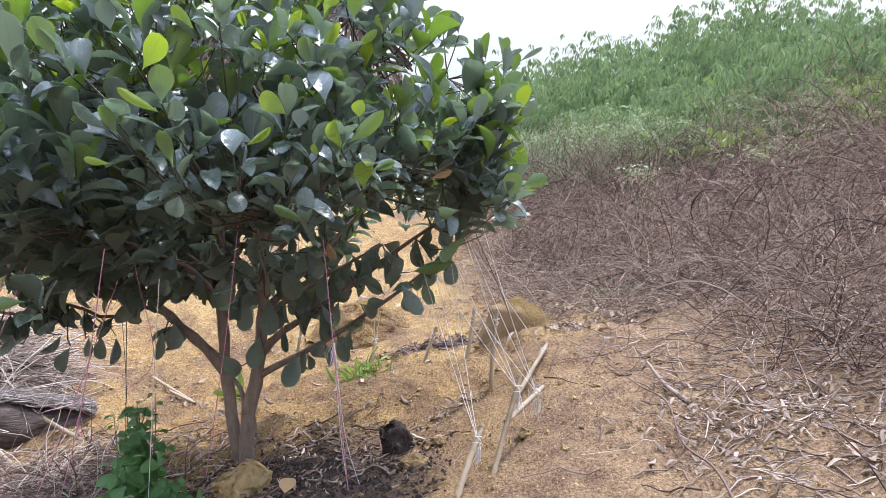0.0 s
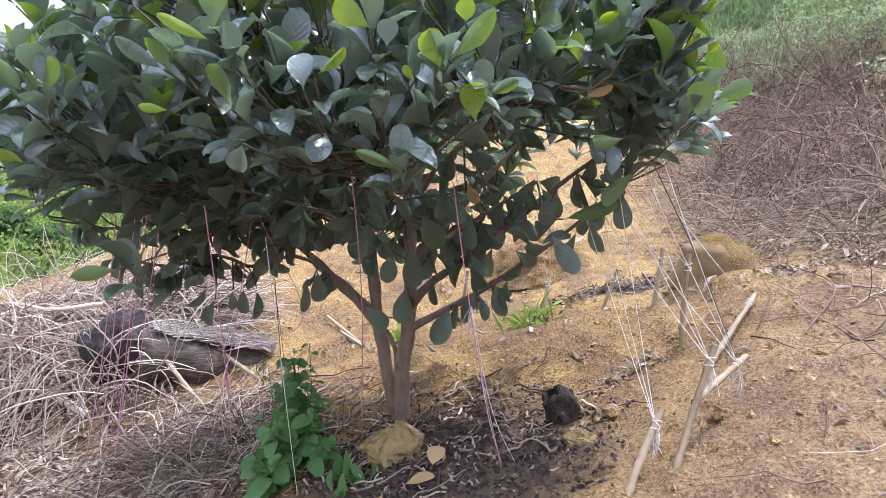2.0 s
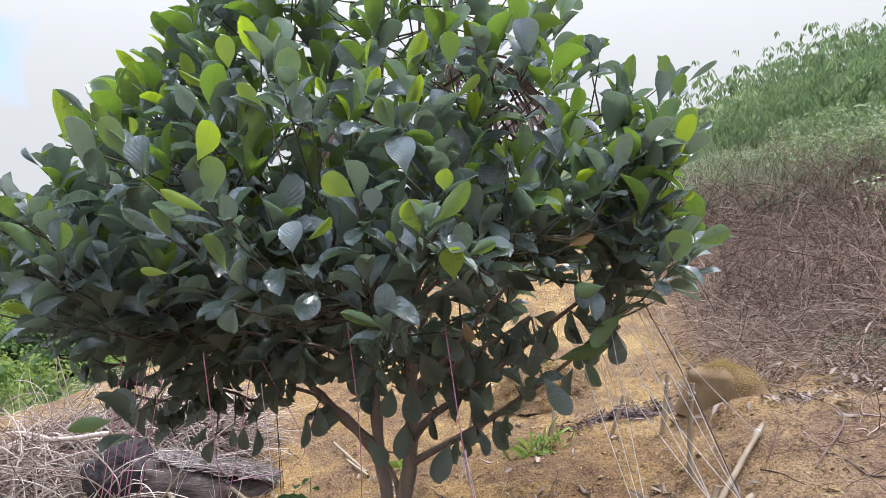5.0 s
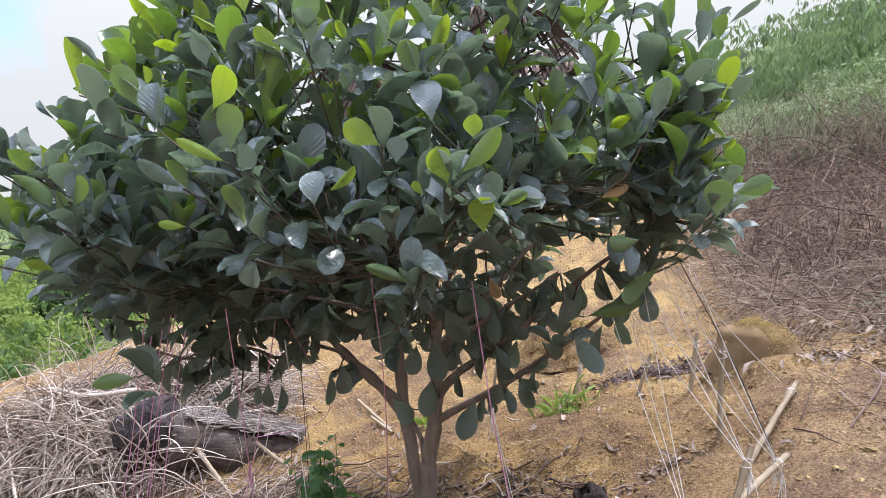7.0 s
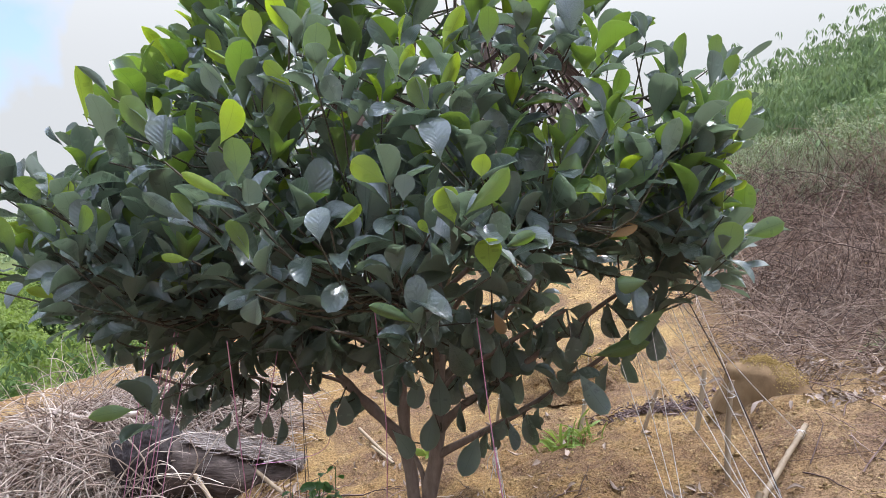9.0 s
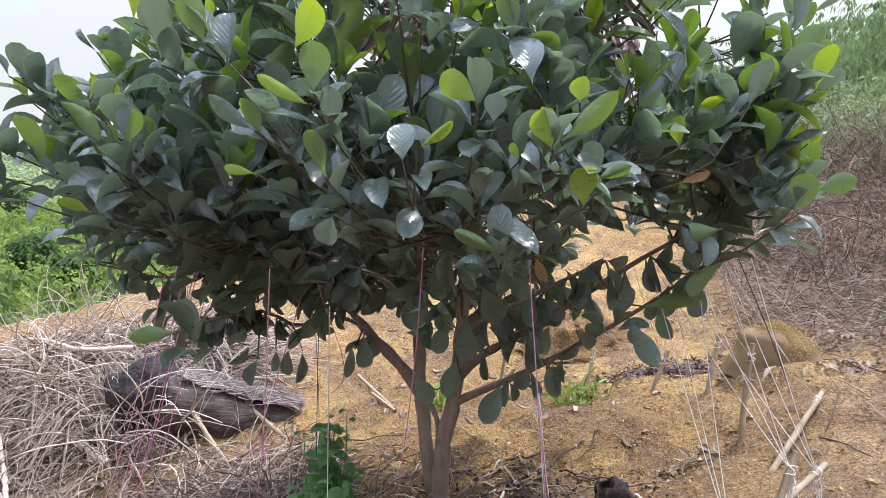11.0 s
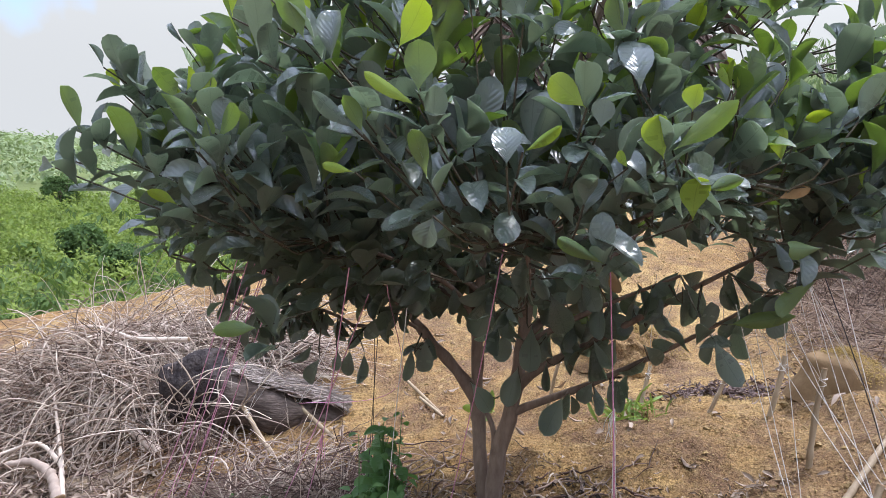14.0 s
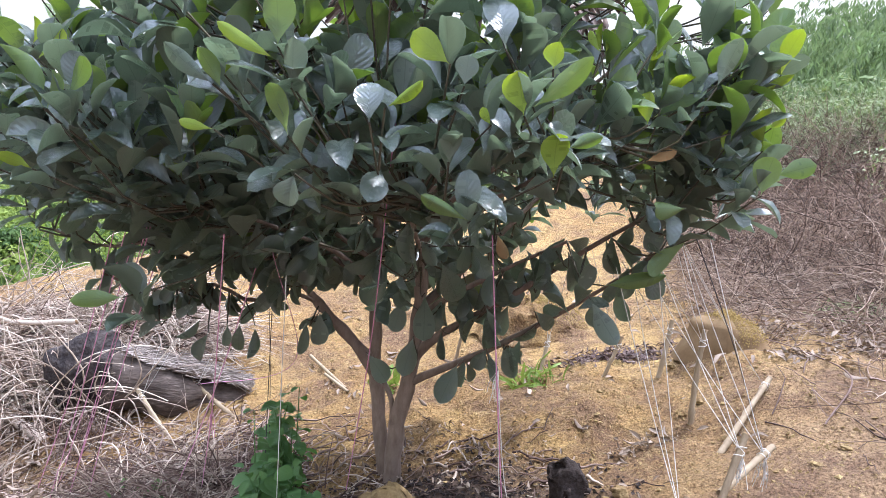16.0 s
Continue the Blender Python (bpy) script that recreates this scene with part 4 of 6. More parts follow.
leaf_on_shoot((-1.77, 2.54, 1.69), (-1.76, 2.55, 1.77), 0.041, 1)
leaf_on_shoot((-1.61, 2.48, 1.43), (-1.64, 2.49, 1.57), 0.090, 2)
leaf_on_shoot((-1.76, 2.63, 1.58), (-1.79, 2.63, 1.69), 0.077, 0)
leaf_on_shoot((-1.38, 2.42, 1.60), (-1.42, 2.41, 1.67), 0.057, 2)
leaf_on_shoot((-1.23, 2.35, 1.48), (-1.30, 2.33, 1.60), 0.047, 2)
leaf_on_shoot((-1.77, 2.56, 1.63), (-1.81, 2.55, 1.69), 0.036, 1)
leaf_on_shoot((-1.31, 2.40, 1.59), (-1.27, 2.43, 1.66), 0.034, 1)
leaf_on_shoot((-1.34, 2.41, 1.62), (-1.33, 2.42, 1.68), 0.025, 1)
leaf_on_shoot((-1.21, 2.39, 1.51), (-1.17, 2.42, 1.59), 0.041, 2)
leaf_on_shoot((-1.22, 2.35, 1.48), (-1.21, 2.36, 1.56), 0.035, 2)
leaf_on_shoot((-1.77, 2.42, 1.42), (-1.83, 2.40, 1.50), 0.063, 0)
leaf_on_shoot((-1.68, 2.71, 1.79), (-1.74, 2.69, 1.86), 0.024, 0)
leaf_on_shoot((-1.77, 2.50, 1.69), (-1.81, 2.49, 1.75), 0.023, 0)
leaf_on_shoot((-1.76, 2.36, 1.40), (-1.82, 2.34, 1.41), 0.046, 0)
leaf_on_shoot((-0.10, 3.29, 1.13), (0.05, 3.36, 1.17), 0.055, 2)
leaf_on_shoot((-0.13, 3.25, 1.09), (-0.05, 3.27, 0.97), 0.064, 0)
leaf_on_shoot((-1.13, 2.49, 1.055), (-1.215, 2.445, 1.045), 0.043, 2)
leaf_on_shoot((-1.10, 3.80, 0.61), (-1.00, 3.82, 0.51), 0.080, 0, False)
leaf_on_shoot((-0.89, 3.80, 0.72), (-0.91, 3.77, 0.56), 0.096, 0, False)
leaf_on_shoot((-0.70, 3.85, 0.63), (-0.75, 3.81, 0.48), 0.096, 0, False)
leaf_on_shoot((-0.79, 3.85, 0.76), (-0.77, 3.84, 0.63), 0.042, 0, False)
leaf_on_shoot((-0.93, 3.75, 0.88), (-0.95, 3.73, 0.75), 0.076, 0, False)
leaf_on_shoot((-0.82, 3.70, 0.93), (-0.80, 3.68, 0.75), 0.084, 0, False)
leaf_on_shoot((-0.57, 3.75, 1.06), (-0.57, 3.73, 0.92), 0.065, 0, False)
leaf_on_shoot((-0.60, 3.80, 0.90), (-0.54, 3.81, 0.80), 0.036, 0, False)
leaf_on_shoot((-0.60, 3.90, 0.70), (-0.64, 3.88, 0.61), 0.070, 0, False)
leaf_on_shoot((-0.73, 3.60, 1.08), (-0.65, 3.61, 0.94), 0.099, 0, False)
leaf_on_shoot((-0.94, 3.60, 1.05), (-1.00, 3.56, 0.87), 0.113, 0, False)
leaf_on_shoot((-1.34, 3.70, 0.73), (-1.34, 3.68, 0.59), 0.052, 0, False)
leaf_on_shoot((-1.28, 3.70, 0.78), (-1.27, 3.69, 0.64), 0.071, 0, False)
leaf_on_shoot((-0.51, 3.90, 0.74), (-0.47, 3.90, 0.62), 0.037, 0, False)
leaf_on_shoot((-0.42, 3.90, 0.89), (-0.34, 3.92, 0.83), 0.061, 0, False)
leaf_on_shoot((-0.40, 3.80, 1.08), (-0.31, 3.81, 0.96), 0.065, 0, False)
leaf_on_shoot((-0.29, 3.75, 1.16), (-0.23, 3.75, 1.03), 0.079, 0, False)
leaf_on_shoot((-1.42, 3.45, 0.74), (-1.42, 3.43, 0.62), 0.049, 0, False)
leaf_on_shoot((-1.49, 3.45, 0.74), (-1.49, 3.44, 0.63), 0.054, 0, False)
leaf_on_shoot((-1.55, 3.45, 0.73), (-1.55, 3.44, 0.64), 0.043, 0, False)
leaf_on_shoot((-1.60, 3.40, 0.69), (-1.64, 3.37, 0.58), 0.067, 0, False)
leaf_on_shoot((-1.77, 3.35, 0.72), (-1.88, 3.30, 0.67), 0.049, 0, False)
leaf_on_shoot((-1.71, 3.35, 0.83), (-1.80, 3.31, 0.80), 0.066, 0, False)
leaf_on_shoot((-1.83, 3.30, 0.88), (-1.92, 3.24, 0.70), 0.07, 0, False)
leaf_on_shoot((-1.64, 3.40, 0.74), (-1.70, 3.36, 0.66), 0.042, 0, False)
leaf_on_shoot((-1.65, 3.40, 0.81), (-1.73, 3.36, 0.74), 0.036, 0, False)

leaf_on_shoot((-0.02, 3.14, 1.5), (0.05, 3.18, 1.54), 0.035, 3, False)
leaf_on_shoot((-0.5, 3.5, 1.22), (-0.46, 3.5, 1.14), 0.045, 3, False)
tw = part("twig", twigs, M_TWIG, tree)
tagged(tw, kind="stuff")
tw.matrix_parent_inverse = tree_from

FORMS = [leaf_form(1, w, fo, cu, be, 7, 0.1, ri, k, True, we, bl) for k, (w, fo, cu, be, ri, we, bl) in enumerate(
    [(0.48, 0.15, 0.14, 0.63, 0.03, 1.15, 0.42), (0.5, 0.22, 0.04, 0.65, 0.04, 1.265, 0.37), (0.45, 0.42, 0.3, 0.63, 0.05, 1.15, 0.44), (0.49, 0.12, 0.4, 0.67, 0.04, 1.322, 0.4),
     (0.43, 0.6, 0.12, 0.63, 0.04, 1.15, 0.44), (0.46, 0.3, 0.5, 0.65, 0.06, 1.15, 0.47), (0.42, 0.75, 0.24, 0.61, 0.03, 1.092, 0.47)])]


def leaf_mesh(k, material):
    v, f, u, f3 = FORMS[k]
    g = Geo().add(v, f, u)
    g.f.append(f3)
    return g.mesh("leaf", material)


TONES = {0: (M_LEAF, "glossy dark leaves"), 1: (M_YOUNG, "bright young leaves"), 3: (M_TAN, "dead tan leaves"), 2: (M_MID, "half-grown and backlit-toned green leaves")}
LEAF_MESHES = {(k, tone): leaf_mesh(k, TONES[tone][0]) for k in range(len(FORMS)) for tone in TONES}


def lay_leaves():
    order = sorted(range(len(leaf_rows)), key=lambda i: leaf_rows[i][0][1] + 0.25 * abs(leaf_rows[i][0][0] + 0.6) - 2 * (leaf_rows[i][5] != 1.0))
    singles, rest = order[:300], order[300:]
    for i in singles:
        p, d, face, size, tone, broad = leaf_rows[i]
        y = d / np.linalg.norm(d)
        x = np.cross(y, face)
        x /= np.linalg.norm(x)
        z = np.cross(x, y)
        ob = new("leaf", LEAF_MESHES[(i % len(FORMS), tone)])
        ob.parent = tree
        ob.matrix_parent_inverse = tree_from
        ob.matrix_basis = Matrix([[x[k] * size * broad, y[k] * size, z[k] * size, p[k]] for k in range(3)] + [[0, 0, 0, 1]])
    for tone, (material, label) in TONES.items():
        g = Geo()
        for k in range(len(FORMS)):
            rows = [leaf_rows[i] for i in rest if i % len(FORMS) == k and leaf_rows[i][4] == tone]
            if rows:
                many(g, FORMS[k], np.array([q[0] for q in rows]), np.array([q[1] for q in rows]), np.array([q[2] for q in rows]), np.array([q[3] for q in rows]))
        if g.count:
            ob = part("foliage", g, material, tree, label)
            tagged(ob, kind="stuff")
            ob.matrix_parent_inverse = tree_from


lay_leaves()

# ---------------------------------------------------------------- green hill and valley


def sprays(geo, form, place, size, r, hang=0.7, bunch=1, loose=0.7):
    """Leaves, singly or in drooping tufts round a centre."""
    if bunch > 1:
        place, size = np.repeat(place, bunch, 0), np.repeat(size, bunch) * r.uniform(0.7, 1.2, len(place) * bunch)
    n = len(place)
    d = unit(np.stack([r.normal(size=n), r.normal(size=n), -hang + 0.5 * r.normal(size=n)], -1))
    up = unit(np.stack([0.5 * r.normal(size=n), 0.5 * r.normal(size=n) - 0.3, np.ones(n)], -1))
    if bunch > 1:
        place = place + d * (size * r.uniform(0.1, loose, n))[:, None]
        d = unit(d + np.array([0, 0, -0.5 * hang]))
    many(geo, form, place, d, up, size)


def slip(width, fold, curl):
    """A small leaf of two folded halves."""
    v = np.array([(0, 0, 0), (-width / 2, 0.5, fold), (0, 0.52, 0), (width / 2, 0.5, fold), (0, 1, -curl)])
    return v, np.array([(0, 2, 4, 1), (0, 3, 4, 2)]), np.array([(0.5, 0), (0, 0.5), (0.5, 0.5), (1, 0.5), (0.5, 1)]), np.zeros((0, 3), int)


LONG, OVAL, FINGER = slip(0.34, 0.05, 0.2), slip(0.5, 0.08, 0.15), slip(0.27, 0.05, 0.15)


def thicket(name, label, material, form, n, xr, yr, tall, size, clump, seed, hang=0.7, low=0.05, where=None, bunch=1, loose=0.7):
    """Leaves over a stretch of land, heaped in clumps of uneven height."""
    r = np.random.default_rng(seed)
    x, y = r.uniform(*xr, n // bunch), r.uniform(*yr, n // bunch)
    if where is not None:
        keep = where(x, y)
        x, y = x[keep], y[keep]
    h = tall * np.clip(0.55 + 0.9 * vnoise(x / clump, y / clump, seed) + 0.5 * vnoise(x / clump * 2.7, y / clump * 2.7, seed + 1), 0.55, 1.7)
    z = land(x, y) + np.maximum(low, h) * np.sqrt(r.random(len(x)))
    z = np.where(r.random(len(x)) < 0.75, np.maximum(z, land(x, y) + h * r.uniform(0.5, 1.0, len(x))), z)
    g = Geo()
    sprays(g, form, np.stack([x, y, z], -1), size * r.uniform(0.6, 1.3, len(x)), r, hang, bunch, loose)
    return whole(name, g, material, label, "shrubs", "", "stuff")


def ridge_s(x, y):
    return (x + 6.9) * -0.657 + (y - 5.2) * 0.754


def shrub_field(name, label, material, gap, xr, yr, high, tufts, size, seed, where, bunch=10, form=None, hang=1.1):
    """Shrubs set close together, each a lumpy dome of drooping tufts, with shaded gaps between them."""
    q = np.random.default_rng(seed)
    gx, gy = np.meshgrid(np.arange(*xr, gap), np.arange(*yr, gap))
    cx, cy = gx.ravel() + q.uniform(-0.45, 0.45, gx.size) * gap, gy.ravel() + q.uniform(-0.45, 0.45, gx.size) * gap
    keep = where(cx, cy)
    cx, cy = cx[keep], cy[keep]
    wide, tall = gap * q.uniform(0.42, 0.8, len(cx)), q.uniform(*high, len(cx))
    d = unit(q.normal(size=(len(cx), tufts, 3)))
    d[..., 2] = np.abs(d[..., 2])
    lump = 0.8 + 0.35 * np.sin(d[..., 0] * 5 + cx[:, None] * 9) * np.sin(d[..., 1] * 5 + cy[:, None] * 7) + 0.07 * q.normal(size=d.shape[:2])
    p = np.stack([cx[:, None] + d[..., 0] * wide[:, None] * lump, cy[:, None] + d[..., 1] * wide[:, None] * lump, land(cx, cy)[:, None] + tall[:, None] * (0.25 + 0.75 * d[..., 2] * lump)], -1).reshape(-1, 3)
    g = Geo()
    sprays(g, form or FINGER, p, size * q.uniform(0.7, 1.3, len(p)), q, hang, bunch, 0.55)
    return whole(name, g, material, label, "shrubs", "", "stuff")


shrub_field("hill_thicket", "dense green shrubs with drooping leaves on the hilltop", M_HILL, 0.95, (-2.5, 13), (9.8, 19.5), (0.9, 2.0), 115, 0.12, 31,
            lambda x, y: (y > 10.8 - 0.2 * x + 0.6 * np.sin(x * 1.7)) & (ridge_s(x, y) < 3), 8)
shrub_field("hill_thicket", "yellow-green shrubs scattered along the foot of the hill", M_HILLBRIGHT, 1.5, (0.5, 12), (9.4, 12.6), (0.5, 1.1), 70, 0.1, 30,
            lambda x, y: (y > 9.4 - 0.2 * (x - 4)) & (x > 2.2))
thicket("hill_undergrowth", "shaded green leaves low between the hill shrubs", M_HILL, LONG, 24000, (-2, 12.5), (9.6, 18), 0.8, 0.12, 1.5, 32, 0.5, bunch=8,
        where=lambda x, y: (y > 10.3 - 0.14 * x) & (ridge_s(x, y) < 3))
thicket("pale_weeds", "pale green feathery weeds above the dry brush", M_HILLPALE, LONG, 34000, (-0.8, 3.4), (8.4, 11.2), 0.95, 0.042, 0.5, 33, -0.1, bunch=8, loose=1.0,
        where=lambda x, y: (y > 9.5 + 0.4 * np.sin(x * 2.1)) & (vnoise(x * 2.0, y * 2.0, 63) > -0.12))
thicket("pale_weeds", "yellow-green weeds standing in the dead brush", M_HILLPALE, LONG, 20000, (1.6, 9), (6.8, 11.2), 1.1, 0.065, 0.5, 34, 0.2, bunch=8, loose=0.9,
        where=lambda x, y: (vnoise(x * 1.3, y * 1.3, 61) > 0.12 - 0.12 * np.clip(y - 8.5, 0, 2)) & (y > 7.4))
thicket("valley_scrub", "dark green weedy scrub below the crest", M_BUSH, LONG, 110000, (-30, 0), (2, 30), 2.1, 0.13, 0.9, 36, 0.6, bunch=10, loose=0.6,
        where=lambda x, y: (ridge_s(x, y) > 1.3) & (ridge_s(x, y) < 20) & (x < -2.5) & (y > -0.3 * x) & (y < 1.2 * -x + 8))
shrub_field("valley_crop", "bright green leafy crop across the valley", M_VALLEY, 1.7, (-75, 0), (2, 60), (1.5, 2.7), 34, 0.29, 35,
            lambda x, y: (ridge_s(x, y) > 17) & (ridge_s(x, y) < 62) & (x < -2.5) & (y > -0.3 * x) & (y < 1.2 * -x + 8), 6, OVAL, 0.35)
# both far woods take their haze from the leaf colour
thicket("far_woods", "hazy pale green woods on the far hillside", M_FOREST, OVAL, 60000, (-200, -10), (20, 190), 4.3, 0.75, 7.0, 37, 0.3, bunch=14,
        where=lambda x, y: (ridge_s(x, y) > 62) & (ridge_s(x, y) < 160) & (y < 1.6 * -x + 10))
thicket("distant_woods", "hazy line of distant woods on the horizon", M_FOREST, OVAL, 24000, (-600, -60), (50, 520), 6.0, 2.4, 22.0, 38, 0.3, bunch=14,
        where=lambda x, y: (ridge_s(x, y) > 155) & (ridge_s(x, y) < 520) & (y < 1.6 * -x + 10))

# ---------------------------------------------------------------- dry brush on the slope


def brush(name, label, material, n, place, length, thick, lean_up, seed, bend=0.9, sag=0.5, k=7, wob=0.12):
    r = np.random.default_rng(seed)
    x, y, z = place(r, n)
    n = len(x)
    lean = np.stack([r.normal(size=n), r.normal(size=n) - 0.2, lean_up + 0.4 * r.normal(size=n)], -1)
    ln = length * r.uniform(0.4, 1.3, n)
    p = stems(n, np.stack([x, y, z], -1), lean, ln, k, bend, sag, wob)
    floor = earth(p[..., 0], p[..., 1]) + 0.004
    p[..., 2] = np.maximum(p[..., 2], floor)
    rad = thick * r.uniform(0.5, 1.5, n)[:, None] * np.linspace(1, 0.45, k)
    v, f = tubes(p, rad, 3)
    return whole(name, Geo().add(v, f), material, label, "brush", "", "stuff")


def brush_edge(y):
    """Where the bare soil ends and the dead brush begins."""
    return np.interp(y, [2.5, 3.3, 4.1, 5.0, 6.0, 7.0, 8.0, 9.3], [2.3, 1.75, 1.5, 1.4, 1.2, 0.3, -0.3, -0.8])


def slope_place(r, n):
    x, y = r.uniform(-0.3, 7.5, n), r.uniform(3.0, 9.8, n)
    past = x - brush_edge(y) - 0.35 * vnoise(x * 2.3, y * 2.3, 27)
    keep = r.random(n) < np.clip(past * 1.6, 0, 1)
    x, y, past = x[keep], y[keep], past[keep]
    tall = (0.55 + 0.45 * np.clip((x - 2.4) / 1.5, 0, 1)) * np.clip(past / 1.1, 0.08, 1) * (1 + 1.5 * vnoise(x * 1.3, y * 1.3, 28))
    return x, y, earth(x, y) + r.random(len(x)) ** 1.3 * tall


def weed_place(r, n):
    x, y = r.uniform(-0.6, 3.2, n), r.uniform(9.3, 10.9, n)
    return x, y, earth(x, y) + 0.3 * r.random(n)


def slope_low(r, n):
    x, y = r.uniform(-0.4, 4.6, n), r.uniform(2.2, 8.0, n)
    past = x - brush_edge(y)
    keep = r.random(n) < np.clip(1 - np.abs(past - 0.25) / 0.9, 0, 1)
    x, y = x[keep], y[keep]
    return x, y, earth(x, y) + r.random(len(x)) * 0.08


def slope_foot(r, n):
    """The foot of the brush, where stems thin out over the soil."""
    x, y = r.uniform(0.0, 2.0, n), r.uniform(5.45, 7.7, n)
    past = x - brush_edge(y)
    keep = r.random(n) < np.clip(1.1 + past * 1.0, 0, 1) * np.clip(1.4 - past, 0, 1) * np.clip(0.6 + 1.5 * vnoise(x * 2, y * 2, 35), 0.1, 1)
    x, y = x[keep], y[keep]
    return x, y, earth(x, y) + 0.12 * r.random(len(x)) ** 2


brush("dry_brush", "tangled pinkish brown dead stems covering the slope", M_BRUSH, 31000, slope_place, 0.33, 0.0029, 0.8, 41, 1.7, 0.9, 4)
brush("dry_brush", "pale bleached stems caught in the dead brush", M_STRAW, 700, slope_place, 0.5, 0.0026, 0.4, 43, 1.5, 0.9)
brush("dry_brush", "stouter arching brown stems in the dead brush", M_BRUSH, 1500, slope_place, 0.95, 0.0042, 0.7, 49, 2.0, 0.9, 10, 0.06)
brush("weed_stems", "brown dry stems among the feathery weeds", M_BRUSH, 1800, weed_place, 0.55, 0.003, 1.2, 50, 0.9, 0.4, 5)
brush("weed_stems", "pale green upright stems of feathery weeds", M_PALESTEM, 2000, weed_place, 0.6, 0.003, 1.6, 46, 0.5, 0.3, 5)
brush("dry_stalks", "pale thin stems sprawling at the foot of the brush", M_STRAW, 1500, slope_foot, 0.7, 0.0024, 0.3, 47, 1.3, 0.8, 8)
brush("dry_stalks", "brown thin stems sprawling at the foot of the brush", M_BRUSH, 3600, slope_foot, 0.5, 0.0026, 0.25, 48, 1.5, 0.8, 7)
brush("dry_stalks", "low tangle of pale dry stalks on the soil", M_STRAW, 2200, slope_low, 0.5, 0.002, 0.14, 42, 1.1, 0.7)
brush("dry_stalks", "brown dry stalks lying on the soil", M_BRUSH, 3000, slope_low, 0.42, 0.0024, 0.1, 45, 0.9, 0.7)

# ---------------------------------------------------------------- fallen leaves
CURL = leaf_form(1, 0.3, 0.45, 0.35, 0.48, 5, 0.08, 0.12, 3, False, 1.1, 0.75)


def litter(name, label, n, xr, yr, size, seed, dens=None, lift=0.02, material=M_LITTER):
    r = np.random.default_rng(seed)
    x, y = r.uniform(*xr, n), r.uniform(*yr, n)
    if dens is not None:
        keep = r.random(n) < dens(x, y)
        x, y = x[keep], y[keep]
    n = len(x)
    d = np.stack([r.normal(size=n), r.normal(size=n), 0.25 * r.normal(size=n)], -1)
    up = np.stack([0.5 * r.normal(size=n), 0.5 * r.normal(size=n), np.where(r.random(n) < 0.7, 1.0, -1.0)], -1)
    g = Geo()
    many(g, CURL, on_earth(x, y, 0) + np.array([0, 0, 1]) * (0.008 + lift * r.random(n))[:, None], d, up, size * r.uniform(0.5, 1.25, n))
    return whole(name, g, material, label, "fallen leaves", "", "stuff")


litter("leaf_litter", "curled grey-brown dry leaves under the brush", 8500, (0.7, 4.4), (2.0, 6.2), 0.062, 51,
       lambda x, y: np.clip((x - 0.95 - 0.25 * np.sin(y * 3) - 0.22 * np.maximum(0, y - 3.4)) * 1.3, 0, 1) * np.clip(0.75 + 1.6 * vnoise(x * 2.4, y * 2.4, 29), 0.1, 1) * np.clip((4.4 - x) * 0.6, 0, 1) * np.clip((y - 2.0) * 0.9, 0, 1))
litter("leaf_litter", "dry leaves scattered round the foot of the tree", 1000, (-1.7, 0.3), (3.0, 4.6), 0.038, 52,
       lambda x, y: np.exp(-((np.hypot(x + 0.75, y - 3.85) - 0.45) / 0.3) ** 2))
litter("leaf_litter", "matted dry leaves beneath the brush pile", 6500, (-5.2, -1.3), (2.6, 5.0), 0.065, 53,
       lambda x, y: np.clip((-2.2 - x + 0.3 * np.sin(y * 4)) * 1.5, 0, 1) * np.clip((4.4 - y) * 3, 0.05, 1) * 0.9 + 0.03)
litter("leaf_litter", "pale curled dry leaves at the foot of the brush", 1800, (0.1, 1.9), (5.4, 8.2), 0.06, 56,
       lambda x, y: np.clip(0.6 + x - brush_edge(y), 0, 1) * np.clip(0.3 + 2.6 * vnoise(x * 2.6, y * 2.6, 37), 0, 1))
litter("leaf_litter", "few dry leaves lying on the bare soil", 160, (-2.5, 1.2), (4.3, 6.8), 0.09, 54)

# ---------------------------------------------------------------- brush pile and log on the left


def heap_height(x, y):
    return np.maximum(0.5 * np.exp(-(((x + 4.0) / 0.65) ** 2 + ((y - 4.35) / 0.5) ** 2)), 0.5 * np.exp(-(((x + 3.5) / 0.5) ** 2 + ((y - 4.95) / 0.3) ** 2)))


def pile_place(r, n):
    x, y = r.uniform(-5.6, -3.0, n), r.uniform(3.0, 5.3, n)
    hump = heap_height(x, y)
    keep = r.random(n) < np.clip(hump * 4, 0.05, 1) * np.where((x > -3.6) & (y < 4.6), 0.22, 1.0)
    x, y, hump = x[keep], y[keep], hump[keep]
    return x, y, earth(x, y) + hump * r.random(len(x)) ** 0.6


brush("brush_pile", "heap of bleached pinkish grey dead branches", M_BLEACHED, 6000, pile_place, 0.65, 0.0043, 0.06, 61, 2.0, 0.9, 10, 0.05)
brush("brush_pile", "stout bleached boughs in the dead branch heap", M_BLEACHED, 420, pile_place, 0.9, 0.008, 0.1, 63, 1.8, 0.8, 10, 0.06)
brush("brush_pile", "fine brown twigs in the dead branch heap", M_BRUSH, 5600, pile_place, 0.5, 0.0034, 0.1, 62, 1.3, 0.8)


